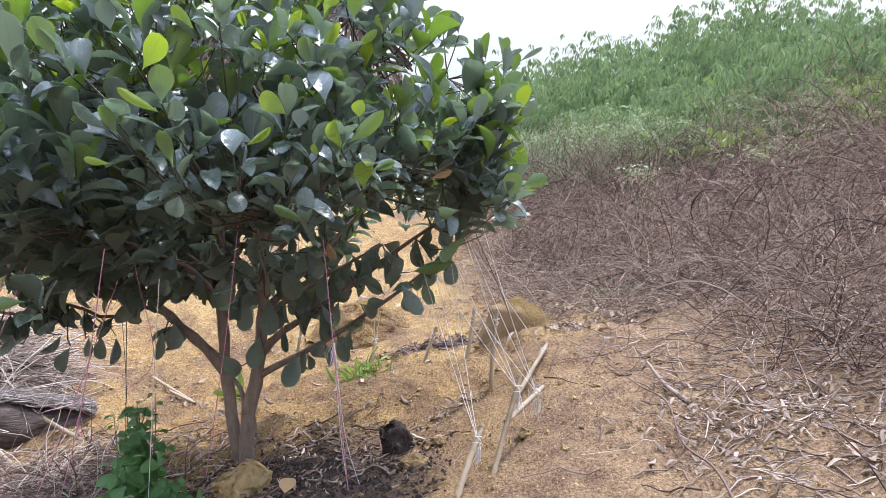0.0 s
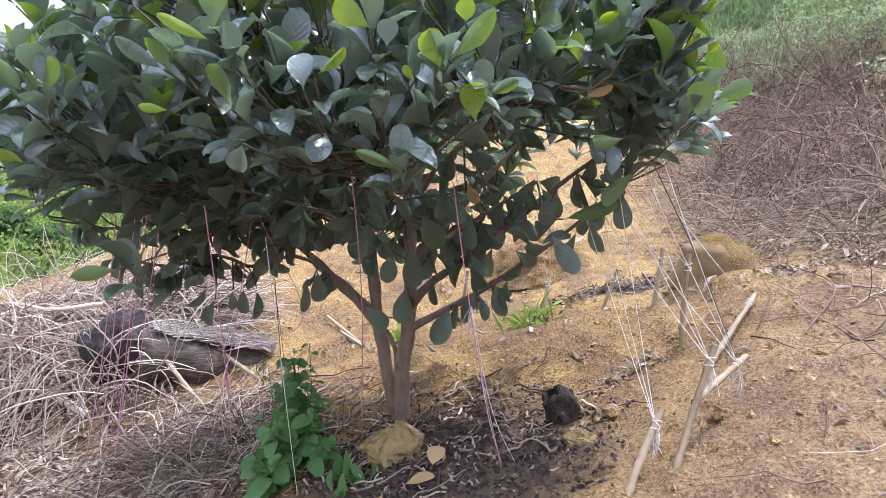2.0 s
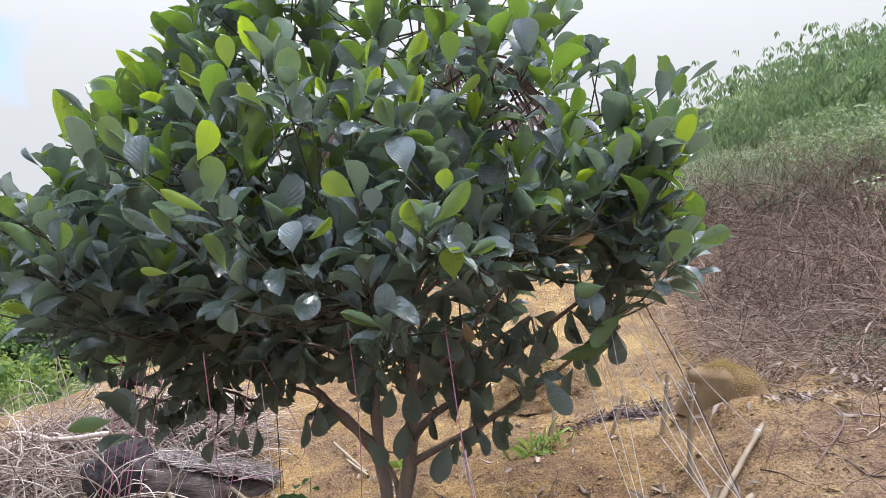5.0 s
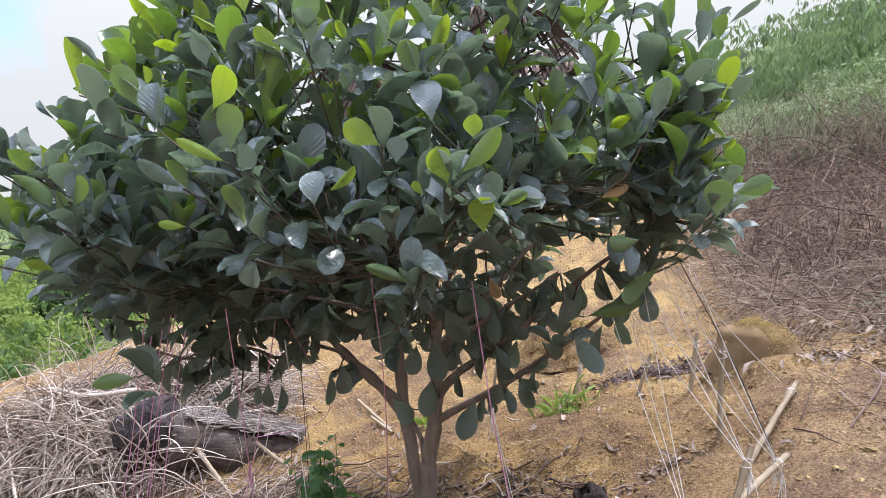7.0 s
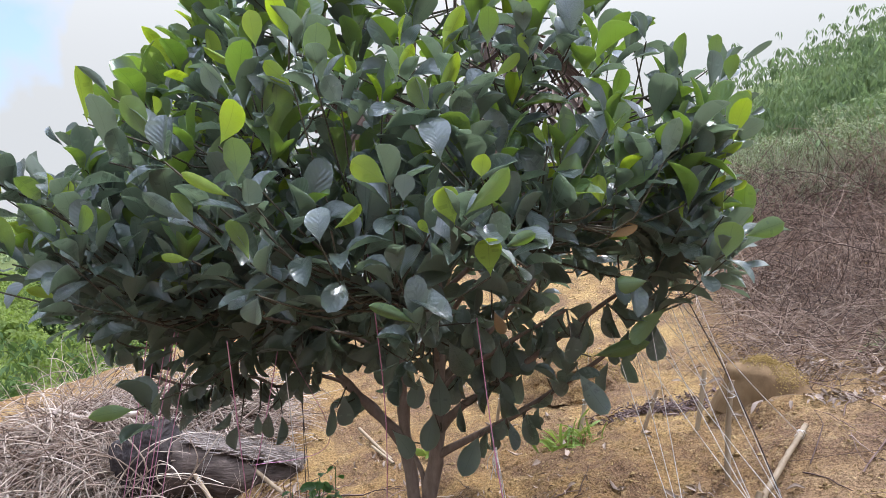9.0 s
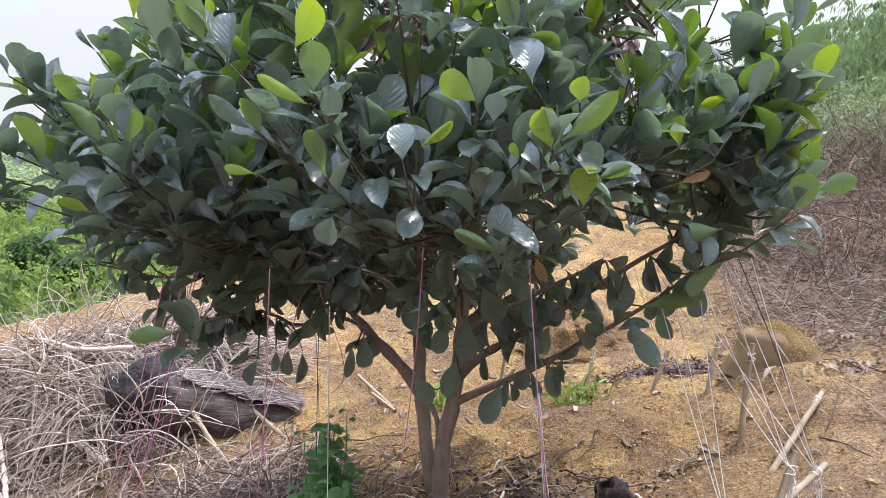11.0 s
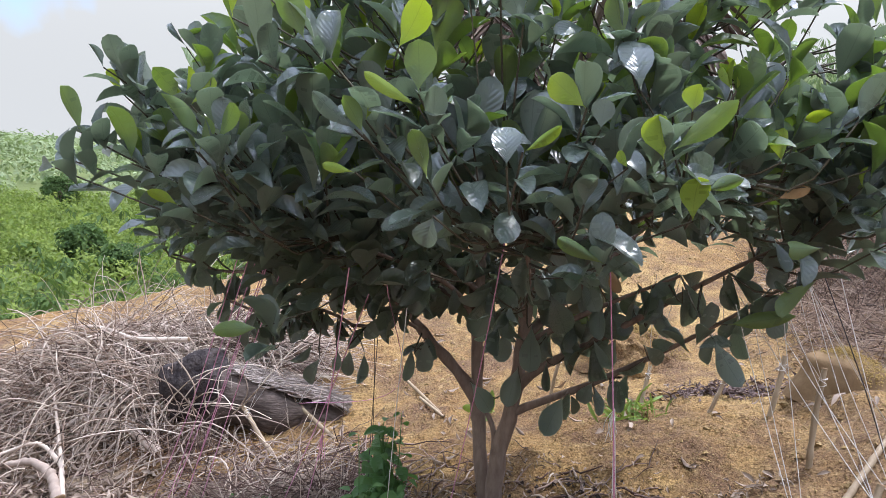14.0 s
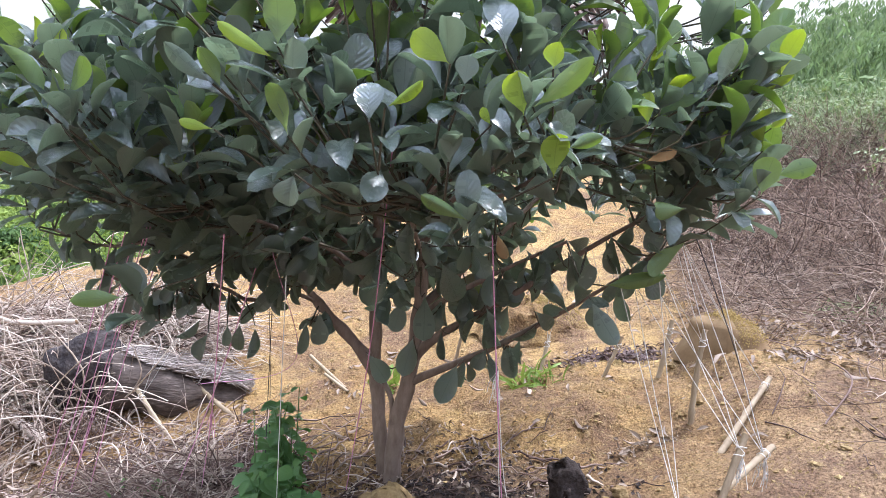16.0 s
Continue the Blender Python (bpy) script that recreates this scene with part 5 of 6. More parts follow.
def stem_fan(label, material, n, a, b, run, length, thick, seed):
    """Fine stems dragged one way over the back of the heap."""
    q = np.random.default_rng(seed)
    t, side = q.random(n), q.normal(size=n)
    x, y = a[0] + (b[0] - a[0]) * t + 0.12 * side, a[1] + (b[1] - a[1]) * t + 0.1 * q.normal(size=n)
    base = np.stack([x, y, earth(x, y) + 0.06 + 0.75 * heap_height(x, y) * q.random(n) ** 0.5], -1)
    p = stems(n, base, np.array(run) + 0.3 * q.normal(size=(n, 3)), length * q.uniform(0.5, 1.3, n), 7, 0.5, 0.35, 0.06)
    p[..., 2] = np.maximum(p[..., 2], earth(p[..., 0], p[..., 1]) + 0.004)
    v, f = tubes(p, thick * q.uniform(0.5, 1.5, n)[:, None] * np.linspace(1, 0.5, 7), 3)
    whole("brush_pile", Geo().add(v, f), material, label, "brush", "", "stuff")


stem_fan("fine bleached stems dragged over the back of the heap", M_BLEACHED, 1500, (-4.3, 4.5), (-3.2, 5.0), (0.75, 0.6, 0.12), 0.62, 0.0034, 161)
stem_fan("fine brown stems dragged over the back of the heap", M_DRYSTEM, 900, (-4.3, 4.5), (-3.2, 5.0), (0.75, 0.6, 0.12), 0.6, 0.0032, 162)


def dead_branch(points, r0, r1, label, material=None):
    line = smooth_line(points, 34)
    line[1:] += rng.normal(size=(33, 3)) * r0 * 0.07
    rad = np.linspace(r0 * 0.85, r1 * 0.85, 34) * (1 + 0.07 * rng.normal(size=34))
    rad[int(rng.integers(6, 26))] *= 1.3
    v, f = tubes(line, rad, 10)
    ob = thing("dead_branch", label, "branch", "branches of the heap")
    bough = part("bough", Geo().add(v, f), material or M_BLEACHED, ob)
    d = unit(line[0] - line[1])
    v2, f2 = tubes(np.stack([line[0] - d * 0.001, line[0] + d * 0.004, line[0] + d * 0.005]), np.array([r0, r0 * 0.9, 0.001]) * 0.85, 8)
    part("cut_end", Geo().add(v2, f2), M_BAMBOO_END, bough, "dark broken end")


def G(x, y, up=0.0):
    return (x, y, float(earth(x, y)) + up)


dead_branch([G(-3.17, 4.00, 0.03), G(-3.37, 4.01, 0.05), G(-3.60, 4.02, 0.07), G(-3.73, 3.95, 0.1), G(-3.77, 3.78, 0.12)], 0.04, 0.02, "bleached crooked dead branch with a broken end")
dead_branch([G(-3.44, 4.01, 0.06), G(-3.61, 4.11, 0.1), G(-3.71, 4.11, 0.16), G(-3.73, 4.02, 0.2)], 0.03, 0.016, "short bleached fork of a dead branch")
dead_branch([G(-3.72, 4.15, 0.14), G(-3.80, 4.24, 0.24), G(-3.81, 4.29, 0.33)], 0.026, 0.012, "upright bleached stub in the dead branch heap")
dead_branch([G(-3.27, 3.43, 0.03), G(-3.48, 3.51, 0.06), G(-3.62, 3.50, 0.1), G(-3.73, 3.42, 0.12)], 0.04, 0.02, "thick bleached dead branch lying down the slope")
dead_branch([G(-3.25, 3.44, 0.05), G(-3.54, 3.62, 0.1), G(-3.81, 3.77, 0.18), G(-4.06, 3.91, 0.25)], 0.018, 0.008, "thin bleached branch standing in the heap")
dead_branch([G(-3.47, 3.60, 0.06), G(-3.72, 3.58, 0.14), G(-3.83, 3.45, 0.14)], 0.018, 0.01, "curved bleached branch in the heap")
dead_branch([G(-3.71, 4.52, 0.42), G(-3.92, 4.40, 0.2), G(-3.62, 4.19, 0.06)], 0.012, 0.006, "pale looping stem before the dark log")
dead_branch([G(-3.68, 4.91, 0.3), G(-4.01, 4.73, 0.3), G(-4.69, 4.77, 0.22), G(-4.90, 4.31, 0.1)], 0.014, 0.007, "long bleached stem arching over the heap")
dead_branch([G(-3.4, 4.4, 0.52), G(-3.75, 4.3, 0.5), G(-4.2, 4.35, 0.45), G(-5.0, 4.5, 0.25)], 0.02, 0.008, "long bleached dead branch arching over the heap")

# ---------------------------------------------------------------- bamboo stakes and their ties


def stake(foot, top, r, label, sunk=0.08):
    foot, top = np.array(foot, float), np.array(top, float)
    d = (top - foot) / np.linalg.norm(top - foot)
    k = 26
    line = np.linspace(foot - d * sunk, top, k)
    bow = unit(np.cross(d, rng.normal(size=3)))
    line = line + bow * (0.02 * np.linalg.norm(top - foot) * np.sin(np.linspace(0, np.pi, k)))[:, None] + rng.normal(size=(k, 3)) * 0.0006
    rad = np.linspace(r * 1.02, r * 0.86, k) * (1 + 0.03 * rng.normal(size=k))
    for knot in range(int(rng.integers(4, 7)), k - 2, 8):
        rad[knot] *= 1.16
        rad[knot + 1] *= 0.95
    ob = thing("bamboo_stake", label, "stake", "stakes round the tree", at=tuple(foot))
    inv = Matrix.Translation(-Vector(foot))
    v, f = tubes(line, rad, 10)
    a = part("pole", Geo().add(v, f), M_BAMBOO, ob)
    v, f = tubes(np.stack([top - d * 0.001, top + d * 0.003, top + d * 0.002, top - d * 0.03]), np.array([r, r * 0.95, r * 0.6, r * 0.55]), 10)
    part("cut_end", Geo().add(v, f), M_BAMBOO_END, a, "cut hollow end")
    turns = np.linspace(0, 6 * np.pi, 50)
    s = unit(np.cross(d, [0.2, 1, 0.1]))
    t = np.cross(d, s)
    coil = top - d * 0.06 + d * 0.02 * np.sin(turns * 0.37)[:, None] + (s * np.cos(turns)[:, None] + t * np.sin(turns)[:, None]) * (r + 0.003)
    v, f = tubes(coil, np.full(50, 0.0014), 4)
    part("twine_lashing", Geo().add(v, f), M_STRING, a, "white twine wound round the pole")
    a.matrix_parent_inverse = inv
    return top - d * 0.06


TIE = {}
TIE["a"] = stake(G(0.37, 4.27), (0.56, 4.66, 0.6), 0.014, "leaning bamboo stake with a frayed top")
TIE["p"] = stake(G(0.285, 3.39), (0.38, 3.62, 0.66), 0.013, "slanting bamboo stake bound with white twine")
TIE["c"] = stake(G(0.35, 3.6, 0.16), (0.495, 3.83, 0.565), 0.013, "short bamboo stake leaning across another", 0.05)
TIE["c2"] = stake(G(0.15, 3.26), (0.225, 3.45, 0.47), 0.0145, "weathered bamboo stake wound with white twine")
TIE["b"] = stake(G(0.249, 4.53), (0.25, 4.6, 0.785), 0.014, "thin upright bamboo stake in the soil")
TIE["b2"] = stake(G(0.07, 5.0), (0.1, 5.05, 0.72), 0.014, "old grey bamboo stake before the earth hump")
TIE["d"] = stake(G(-0.6, 5.2), (-0.59, 5.3, 0.46), 0.014, "pale split bamboo stake near the grass tuft")
TIE["e"] = stake(G(-0.22, 5.1), (-0.155, 5.15, 0.56), 0.012, "grey bamboo stake leaning in the soil")
TIE["l"] = stake(G(-2.54, 4.27), (-2.85, 4.35, -0.09), 0.015, "bamboo stake leaning beside the charred log")
TIE["l2"] = stake(G(-2.35, 4.57), (-2.7, 4.65, -0.08), 0.015, "bamboo stake leaning on the log end")
TIE["f"] = stake(G(-1.15, 5.2), (-1.12, 5.25, 0.45), 0.012, "thin pale bamboo cane behind the trunk")


def string(points, material, label, r=0.0014, sway=0.02, k=24):
    p = smooth_line(points, k)
    t = np.linspace(0, 1, k)
    p[:, 2] -= sway * 4 * t * (1 - t)
    v, f = tubes(p, np.full(k, r), 4)
    return whole("twine", Geo().add(v, f), material, label, "string", "ties of the tree")


def tassel(at_p, material, label, r):
    g = Geo()
    for _ in range(9):
        d = np.array([r.normal() * 0.012, r.normal() * 0.012, -r.uniform(0.05, 0.12)])
        v, f = tubes(smooth_line([at_p, at_p + d * 0.5 + r.normal(size=3) * 0.006, at_p + d], 6), np.full(6, 0.0013), 3)
        g.add(v, f)
    whole("twine_tassel", g, material, label, "string", "ties of the tree")


r = np.random.default_rng(77)
P_TIE, W_TIE, K_TIE = "thin pink twine tied from a branch to the ground", "thin white twine stretched from a branch to a stake", "thin black cord stretched from a branch to a stake"
string([(-0.6, 2.8, 1.53), (-0.91, 3.43, 0.78), G(-1.17, 3.86)], M_PINK, P_TIE, 0.0019)
string([(-0.9, 2.83, 1.1), (-1.0, 3.0, 0.75), G(-1.2, 3.35)], M_STRING, P_TIE.replace("pink", "white"))
for dx, dy in ((0.0, 0.0), (0.03, 0.05), (0.06, -0.03), (0.1, 0.06), (0.14, 0.0), (-0.05, 0.04)):
    string([(-1.62 - dx, 3.1 + dy, 1.2), (-2.12 - dx, 3.38 + dy, 0.4), G(-2.62 - dx * 1.6, 3.68 + dy)], M_PINK, P_TIE, 0.0019)
string([(-1.05, 2.75, 1.2), (-1.42, 3.22, 0.55), G(-1.95, 3.85)], M_PINK, P_TIE, 0.0019)
tassel(np.array([-1.5, 3.32, 0.42]), M_PINK, "frayed pink twine end hanging from a tie", r)
for dz in (0.0, 0.03):
    tassel(TIE["l2"] + np.array([0.03, -0.03, -0.01 - dz]), M_PINK, "bunch of pink twine hanging from a stake", r)
string([(-1.3, 3.3, 1.1), (-1.72, 3.62, 0.4), G(-2.08, 3.82)], M_PINK, P_TIE, 0.0021)
string([(-1.2, 3.2, 1.1), (-1.5, 3.9, 0.5), tuple(TIE["l2"])], M_PINK, P_TIE.replace("the ground", "a stake"), 0.0016)
string([(-0.42, 3.15, 1.25), (-0.36, 3.15, 0.85), G(-0.34, 3.45)], M_PINK, P_TIE, 0.0019)
string([(-0.36, 3.16, 0.84), (-0.33, 3.3, 0.45), G(-0.3, 3.5)], M_STRING, P_TIE.replace("pink", "white"))
string([(-0.36, 3.16, 0.84), (-0.35, 3.3, 0.45), G(-0.35, 3.48)], M_STRING, P_TIE.replace("pink", "white"))
tassel(np.array([-0.36, 3.16, 0.85]), M_STRING, "frayed white twine end hanging from a tie", r)
for x, y, z, key in ((0.02, 3.7, 1.2, "p"), (0.08, 3.6, 1.3, "p"), (-0.1, 3.8, 1.15, "p"), (0.1, 3.75, 1.25, "c"), (0.0, 3.85, 1.1, "c"), (0.14, 3.55, 1.4, "c"),
                     (-0.05, 3.75, 1.1, "c2"), (0.03, 3.6, 1.2, "c2"), (-0.1, 3.6, 1.15, "c2"), (0.1, 3.8, 1.25, "a"), (0.12, 3.9, 1.2, "a"),
                     (-0.02, 4.0, 1.2, "b"), (0.06, 4.1, 1.25, "b"), (-0.15, 4.2, 1.2, "b2"), (-0.05, 4.3, 1.25, "b2"), (-0.5, 4.5, 1.1, "d"), (-0.4, 4.6, 1.1, "d"),
                     (-0.3, 4.5, 1.1, "e"), (-0.2, 4.4, 1.15, "e"), (-1.0, 4.7, 1.2, "f"), (-1.9, 3.7, 1.1, "l"), (-1.8, 3.9, 1.1, "l"), (-1.75, 4.0, 1.1, "l2"), (-1.6, 4.1, 1.1, "l2")):
    string([(x, y, z), tuple((np.array([x, y, z]) + TIE[key]) / 2), tuple(TIE[key])], M_STRING, W_TIE, 0.0013, 0.015)
string([(0.13, 3.65, 1.3), (0.32, 3.75, 0.9), tuple(TIE["c"])], M_BLACKSTR, K_TIE, 0.0018, 0.0)
string([(-1.55, 3.75, 0.9), (-1.56, 3.78, 0.4), G(-1.56, 3.8)], M_BLACKSTR, K_TIE.replace("a stake", "the ground"), 0.0018, 0.0)
string([(-1.62, 3.8, 0.95), (-1.6, 3.85, 0.4), G(-1.59, 3.88)], M_BLACKSTR, K_TIE.replace("a stake", "the ground"), 0.0014, 0.0)
for key in ("p", "c", "c2"):
    tassel(TIE[key], M_STRING, "loose white twine ends hanging from a stake", r)
    tassel(TIE[key] + np.array([0.01, 0, -0.02]), M_STRING, "loose white twine ends hanging from a stake", r)

# ---------------------------------------------------------------- rotten log


def lumpy(v, amount, scale, seed):
    q = np.stack([[noise.noise(Vector(p * scale + seed)) for p in v], [noise.noise(Vector(p * scale + seed + 31.7)) for p in v], [noise.noise(Vector(p * scale + seed + 77.1)) for p in v]], -1)
    return v + q * amount


def build_log():
    log = thing("fallen_log", "rotten charred palm log with bleached fibrous top beside the brush heap", "log", at=G(-2.95, 4.55))
    inv = Matrix.Translation(-log.location)
    line = smooth_line([G(-3.3, 4.36, 0.14), G(-3.12, 4.46, 0.17), G(-2.86, 4.58, 0.09), G(-2.6, 4.72, 0.01), G(-2.36, 4.84, -0.01)], 40)
    rad = np.interp(np.linspace(0, 1, 40), [0, 0.02, 0.3, 0.6, 0.85, 0.97, 1], [0.08, 0.18, 0.185, 0.15, 0.1, 0.065, 0.02])
    v, f = tubes(line, rad, 26)
    v = lumpy(v, 0.07, 3.5, 3.0)
    v = lumpy(v, 0.024, 11.0, 9.0)
    v = lumpy(v, 0.008, 40.0, 19.0)
    a = part("trunk", Geo().add(v, f), M_LOG, log)
    axis = unit(np.gradient(line, axis=0))
    over = unit(np.cross(axis, [0, 0, 1.0]))
    g = Geo()
    for c in range(1000):
        a0 = int(r.integers(9, 34))
        rows_i = np.arange(a0, min(a0 + int(r.integers(6, 18)), 39))
        th = radians(r.uniform(-75, 18))
        radial = over * math.sin(th) + np.array([0, 0, 1.0]) * math.cos(th)
        skew = np.linspace(-1, 1, len(rows_i))[:, None] * r.normal() * 0.045
        lift = r.uniform(0.008, 0.045) + 0.03 * np.abs(r.normal()) * np.linspace(0, 1, len(rows_i)) ** 2
        p = line[rows_i] + radial[rows_i] * (rad[rows_i] + lift)[:, None] + over[rows_i] * skew + r.normal(size=(len(rows_i), 3)) * 0.005
        wd = r.uniform(0.0015, 0.005)
        sd = over[rows_i] * math.cos(th) * wd - np.array([0, 0, 1.0]) * math.sin(th) * wd
        sd = sd * np.linspace(1, r.uniform(0.2, 0.9), len(p))[:, None]
        low = radial[rows_i] * 0.004
        q = np.stack([p - sd, p + sd, p + sd * 0.8 - low, p - sd * 0.8 - low], 1)
        m = np.arange(len(p) - 1) * 4
        f4 = np.concatenate([np.stack([m + e1, m + e2, m + e2 + 4, m + e1 + 4], -1) for e1, e2 in ((0, 1), (1, 2), (2, 3), (3, 0))])
        g.add(q, f4)
    b = part("fibre", g, M_FIBRE, log, "bleached split fibres", False)
    tagged(b, kind="stuff")
    bm = bmesh.new()
    bmesh.ops.create_cube(bm, size=1.0)
    bmesh.ops.subdivide_edges(bm, edges=bm.edges[:], cuts=7, use_grid_fill=True)
    v = np.array([q.co[:] for q in bm.verts]) * np.array([0.27, 0.28, 0.4])
    v = v * (1 - 0.22 * np.clip(v[:, 2:3] / 0.2, 0, 1))
    v = lumpy(v, 0.07, 4.0, 15.0)
    v = lumpy(v, 0.03, 14.0, 25.0)
    v = lumpy(v, 0.012, 40.0, 35.0)
    for q, co in zip(bm.verts, v):
        q.co = co
    me = bpy.data.meshes.new("slab")
    bm.to_mesh(me)
    bm.free()
    me.materials.append(M_CHAR)
    me.polygons.foreach_set("use_smooth", np.full(len(me.polygons), True))
    for k in range(3):                # loose sheets of pale bark lying over the top
        a0 = 16 + 5 * k
        rows_i = np.arange(a0, min(a0 + 11, 39))
        th = np.linspace(-0.75 + 0.1 * k, 0.1 + 0.12 * k, 6)
        lift = 0.006 + 0.004 * k + 0.008 * np.abs(np.sin(np.arange(len(rows_i)) * 0.7 + k))
        w = np.linspace(1.0, 0.25, len(rows_i)) * (1 + 0.2 * np.sin(np.arange(len(rows_i)) * 2.1 + k))
        mid = th.mean()
        ang = mid + (th[None] - mid) * w[:, None]
        top = line[rows_i][:, None] + (over[rows_i][:, None] * np.sin(ang)[..., None] + np.array([0, 0, 1.0]) * np.cos(ang)[..., None]) * (rad[rows_i] + lift)[:, None, None]
        low = top - np.array([0, 0, 0.006])
        n1, n2 = top.shape[:2]
        i = (np.arange(n1 - 1)[:, None] * n2 + np.arange(n2 - 1)).ravel()
        quad = np.stack([i, i + 1, i + n2 + 1, i + n2], 1)
        sheet = Geo().add(lumpy(np.concatenate([top.reshape(-1, 3), low.reshape(-1, 3)]), 0.012, 14.0, 41.0 + k), np.concatenate([quad, quad[:, ::-1] + n1 * n2]))
        part("bark_sheet", sheet, M_SHEET, log, "loose pale bark sheet").matrix_parent_inverse = inv
    c = part("slab", me, None, log, "black broken root slab")
    for o in (a, b):
        o.matrix_parent_inverse = inv
    c.matrix_basis = Matrix.Translation(Vector((-0.3, -0.18, 0.28))) @ Matrix.Rotation(radians(24), 4, "Z") @ Matrix.Rotation(radians(-14), 4, "Y")


build_log()


def earth_mound(x0, y0, high, wide, label, material, rough):
    """A knob of earth with one side cut away and a mossy crown of crumbs."""
    n_a, n_u = 64, 22
    ang = np.linspace(0, 2 * np.pi, n_a, endpoint=False)
    u = np.linspace(0, 1, n_u)[:, None]
    c = np.clip(np.cos(ang - radians(208)) * 1.8, 0, 1)[None]
    soft_r, soft_z = u, np.cos(np.pi / 2 * u) ** 0.8
    cut_r = np.where(u < 0.55, u / 0.55 * 0.68, 0.68 + 0.3 * ((u - 0.55) / 0.45) ** 1.3)
    cut_z = np.where(u < 0.55, 1 - 0.24 * (u / 0.55) ** 2, 0.76 * (1 - (u - 0.55) / 0.45))
    rr = wide * ((1 - c) * soft_r + c * cut_r) * (1 + 0.1 * np.sin(2 * ang + 0.6))[None]
    zz = high * ((1 - c) * soft_z + c * cut_z)
    px, py = x0 + rr * np.cos(ang), y0 + 0.75 * rr * np.sin(ang)
    v = np.stack([px, py, float(earth(x0, y0)) - 0.05 + zz + 0.25 * (land(px, py) - float(land(x0, y0))) * u], -1).reshape(-1, 3)
    v = lumpy(v, 0.022, 7.0, 3.0)
    v = lumpy(v, rough, 24.0, 8.0)
    i = np.arange(n_u - 1)[:, None] * n_a + np.arange(n_a)
    j = np.arange(n_u - 1)[:, None] * n_a + (np.arange(n_a) + 1) % n_a
    f = np.stack([i, i + n_a, j + n_a, j], -1).reshape(-1, 4)
    ob = thing("earth_mound", label, "mound", at=(x0, y0, float(earth(x0, y0)) - 0.05))
    body = part("body", Geo().add(v, f), material, ob)
    g = Geo()
    q = np.random.default_rng(71)
    ring = np.flatnonzero((u * np.ones((1, n_a))).ravel() < 0.72)
    for k in q.choice(ring, 5200):
        if c[0, k % n_a] > 0.25 and k // n_a > 3 + 6 * q.random():
            continue
        s = q.uniform(0.002, 0.0055)
        blob = np.array([(1, 0, 0), (-1, 0, 0), (0, 1, 0), (0, -1, 0), (0, 0, 1), (0, 0, -1)]) * s * q.uniform(0.6, 1.2, (6, 1))
        g.add(v[k] + q.normal(size=3) * 0.011 + blob, [(0, 2, 4), (2, 1, 4), (1, 3, 4), (3, 0, 4), (2, 0, 5), (1, 2, 5), (3, 1, 5), (0, 3, 5)])
    moss = part("moss", g, M_MOSS, ob, "mossy yellow crumbs")
    tagged(moss, kind="stuff")
    for o in (body, moss):
        o.matrix_parent_inverse = Matrix.Translation(-ob.location)


M_MOSS = plain("mossy_earth", [(0.3, (0.27, 0.185, 0.065)), (0.6, (0.35, 0.246, 0.088)), (0.8, (0.42, 0.305, 0.115))], 60, 0.95, 0.6, 0.006, None, 0.2, 0.1)
# brown earth, darkened to carry the shade of the face turned from the sun
M_CUT_SHADE = plain("shaded_cut_earth", [(0.25, (0.1, 0.06, 0.03)), (0.5, (0.15, 0.095, 0.048)), (0.8, (0.2, 0.132, 0.068))], 14, 0.95, 0.5, 0.012, (1, 1, 0.5), 0.1, 0.1)
earth_mound(0.385, 5.24, 0.27, 0.26, "knob of brown earth with a shade-toned cut face and mossy yellow crown", M_CUT_SHADE, 0.006)
earth_mound(-0.8, 6.0, 0.27, 0.46, "low bank of brown earth with a shaded cut face", M_SOIL, 0.03)

# ---------------------------------------------------------------- clods and stones


def clod(x, y, size, squash, material, label, seed, sink=0.25, name="soil_clod"):
    bm = bmesh.new()
    bmesh.ops.create_icosphere(bm, subdivisions=4, radius=1.0)
    v = np.array([q.co[:] for q in bm.verts])
    v = lumpy(v, 0.55, 1.3, seed)
    v = lumpy(v, 0.16, 4.5, seed + 5)
    v = lumpy(v, 0.09, 11.0, seed + 9)
    v = lumpy(v, 0.05, 27.0, seed + 15) * np.array(squash) * size
    for q, co in zip(bm.verts, v):
        q.co = co
    me = bpy.data.meshes.new(name)
    bm.to_mesh(me)
    bm.free()
    me.materials.append(material)
    me.polygons.foreach_set("use_smooth", np.full(len(me.polygons), True))
    ob = tagged(new(name, me), label, "clod")
    ob.location = G(x, y, size * squash[2] * (1 - 2 * sink))
    return ob


clod(-0.2, 3.88, 0.085, (0.9, 0.8, 1.0), M_DARKROCK, "black crumbly compost clod beside the tree", 3.1)
clod(-0.16, 3.93, 0.05, (1.0, 0.8, 0.8), M_CLOD, "yellow soil clod against the dark one", 4.4)
clod(-0.08, 3.6, 0.05, (1.2, 0.8, 0.75), M_CLOD, "square yellow soil clod on the compost", 7.9)
clod(0.0, 3.85, 0.03, (1, 1, 0.8), M_CLOD, "small yellow soil clod on the compost", 17.9)
clod(0.42, 3.72, 0.03, (1, 1, 0.8), M_CLOD, "small brown soil clod near the stakes", 27.9)
clod(-0.86, 3.6, 0.125, (1.0, 0.9, 0.75), M_CLOD, "large crumbling ochre lump of earth before the trunk", 31.2, 0.32)
for k in range(26):
    cx, cy = r.uniform(-1.5, 1.0), r.uniform(3.2, 6.2)
    clod(cx, cy, r.uniform(0.008, 0.02), (1.1, 0.9, 0.7), M_CLOD, "small crumb of ochre soil", 40.0 + k)

# ---------------------------------------------------------------- plants on the soil
HEART = leaf_form(1, 0.66, 0.2, 0.3, 0.4, 6, 0.14, 0.05, 8)


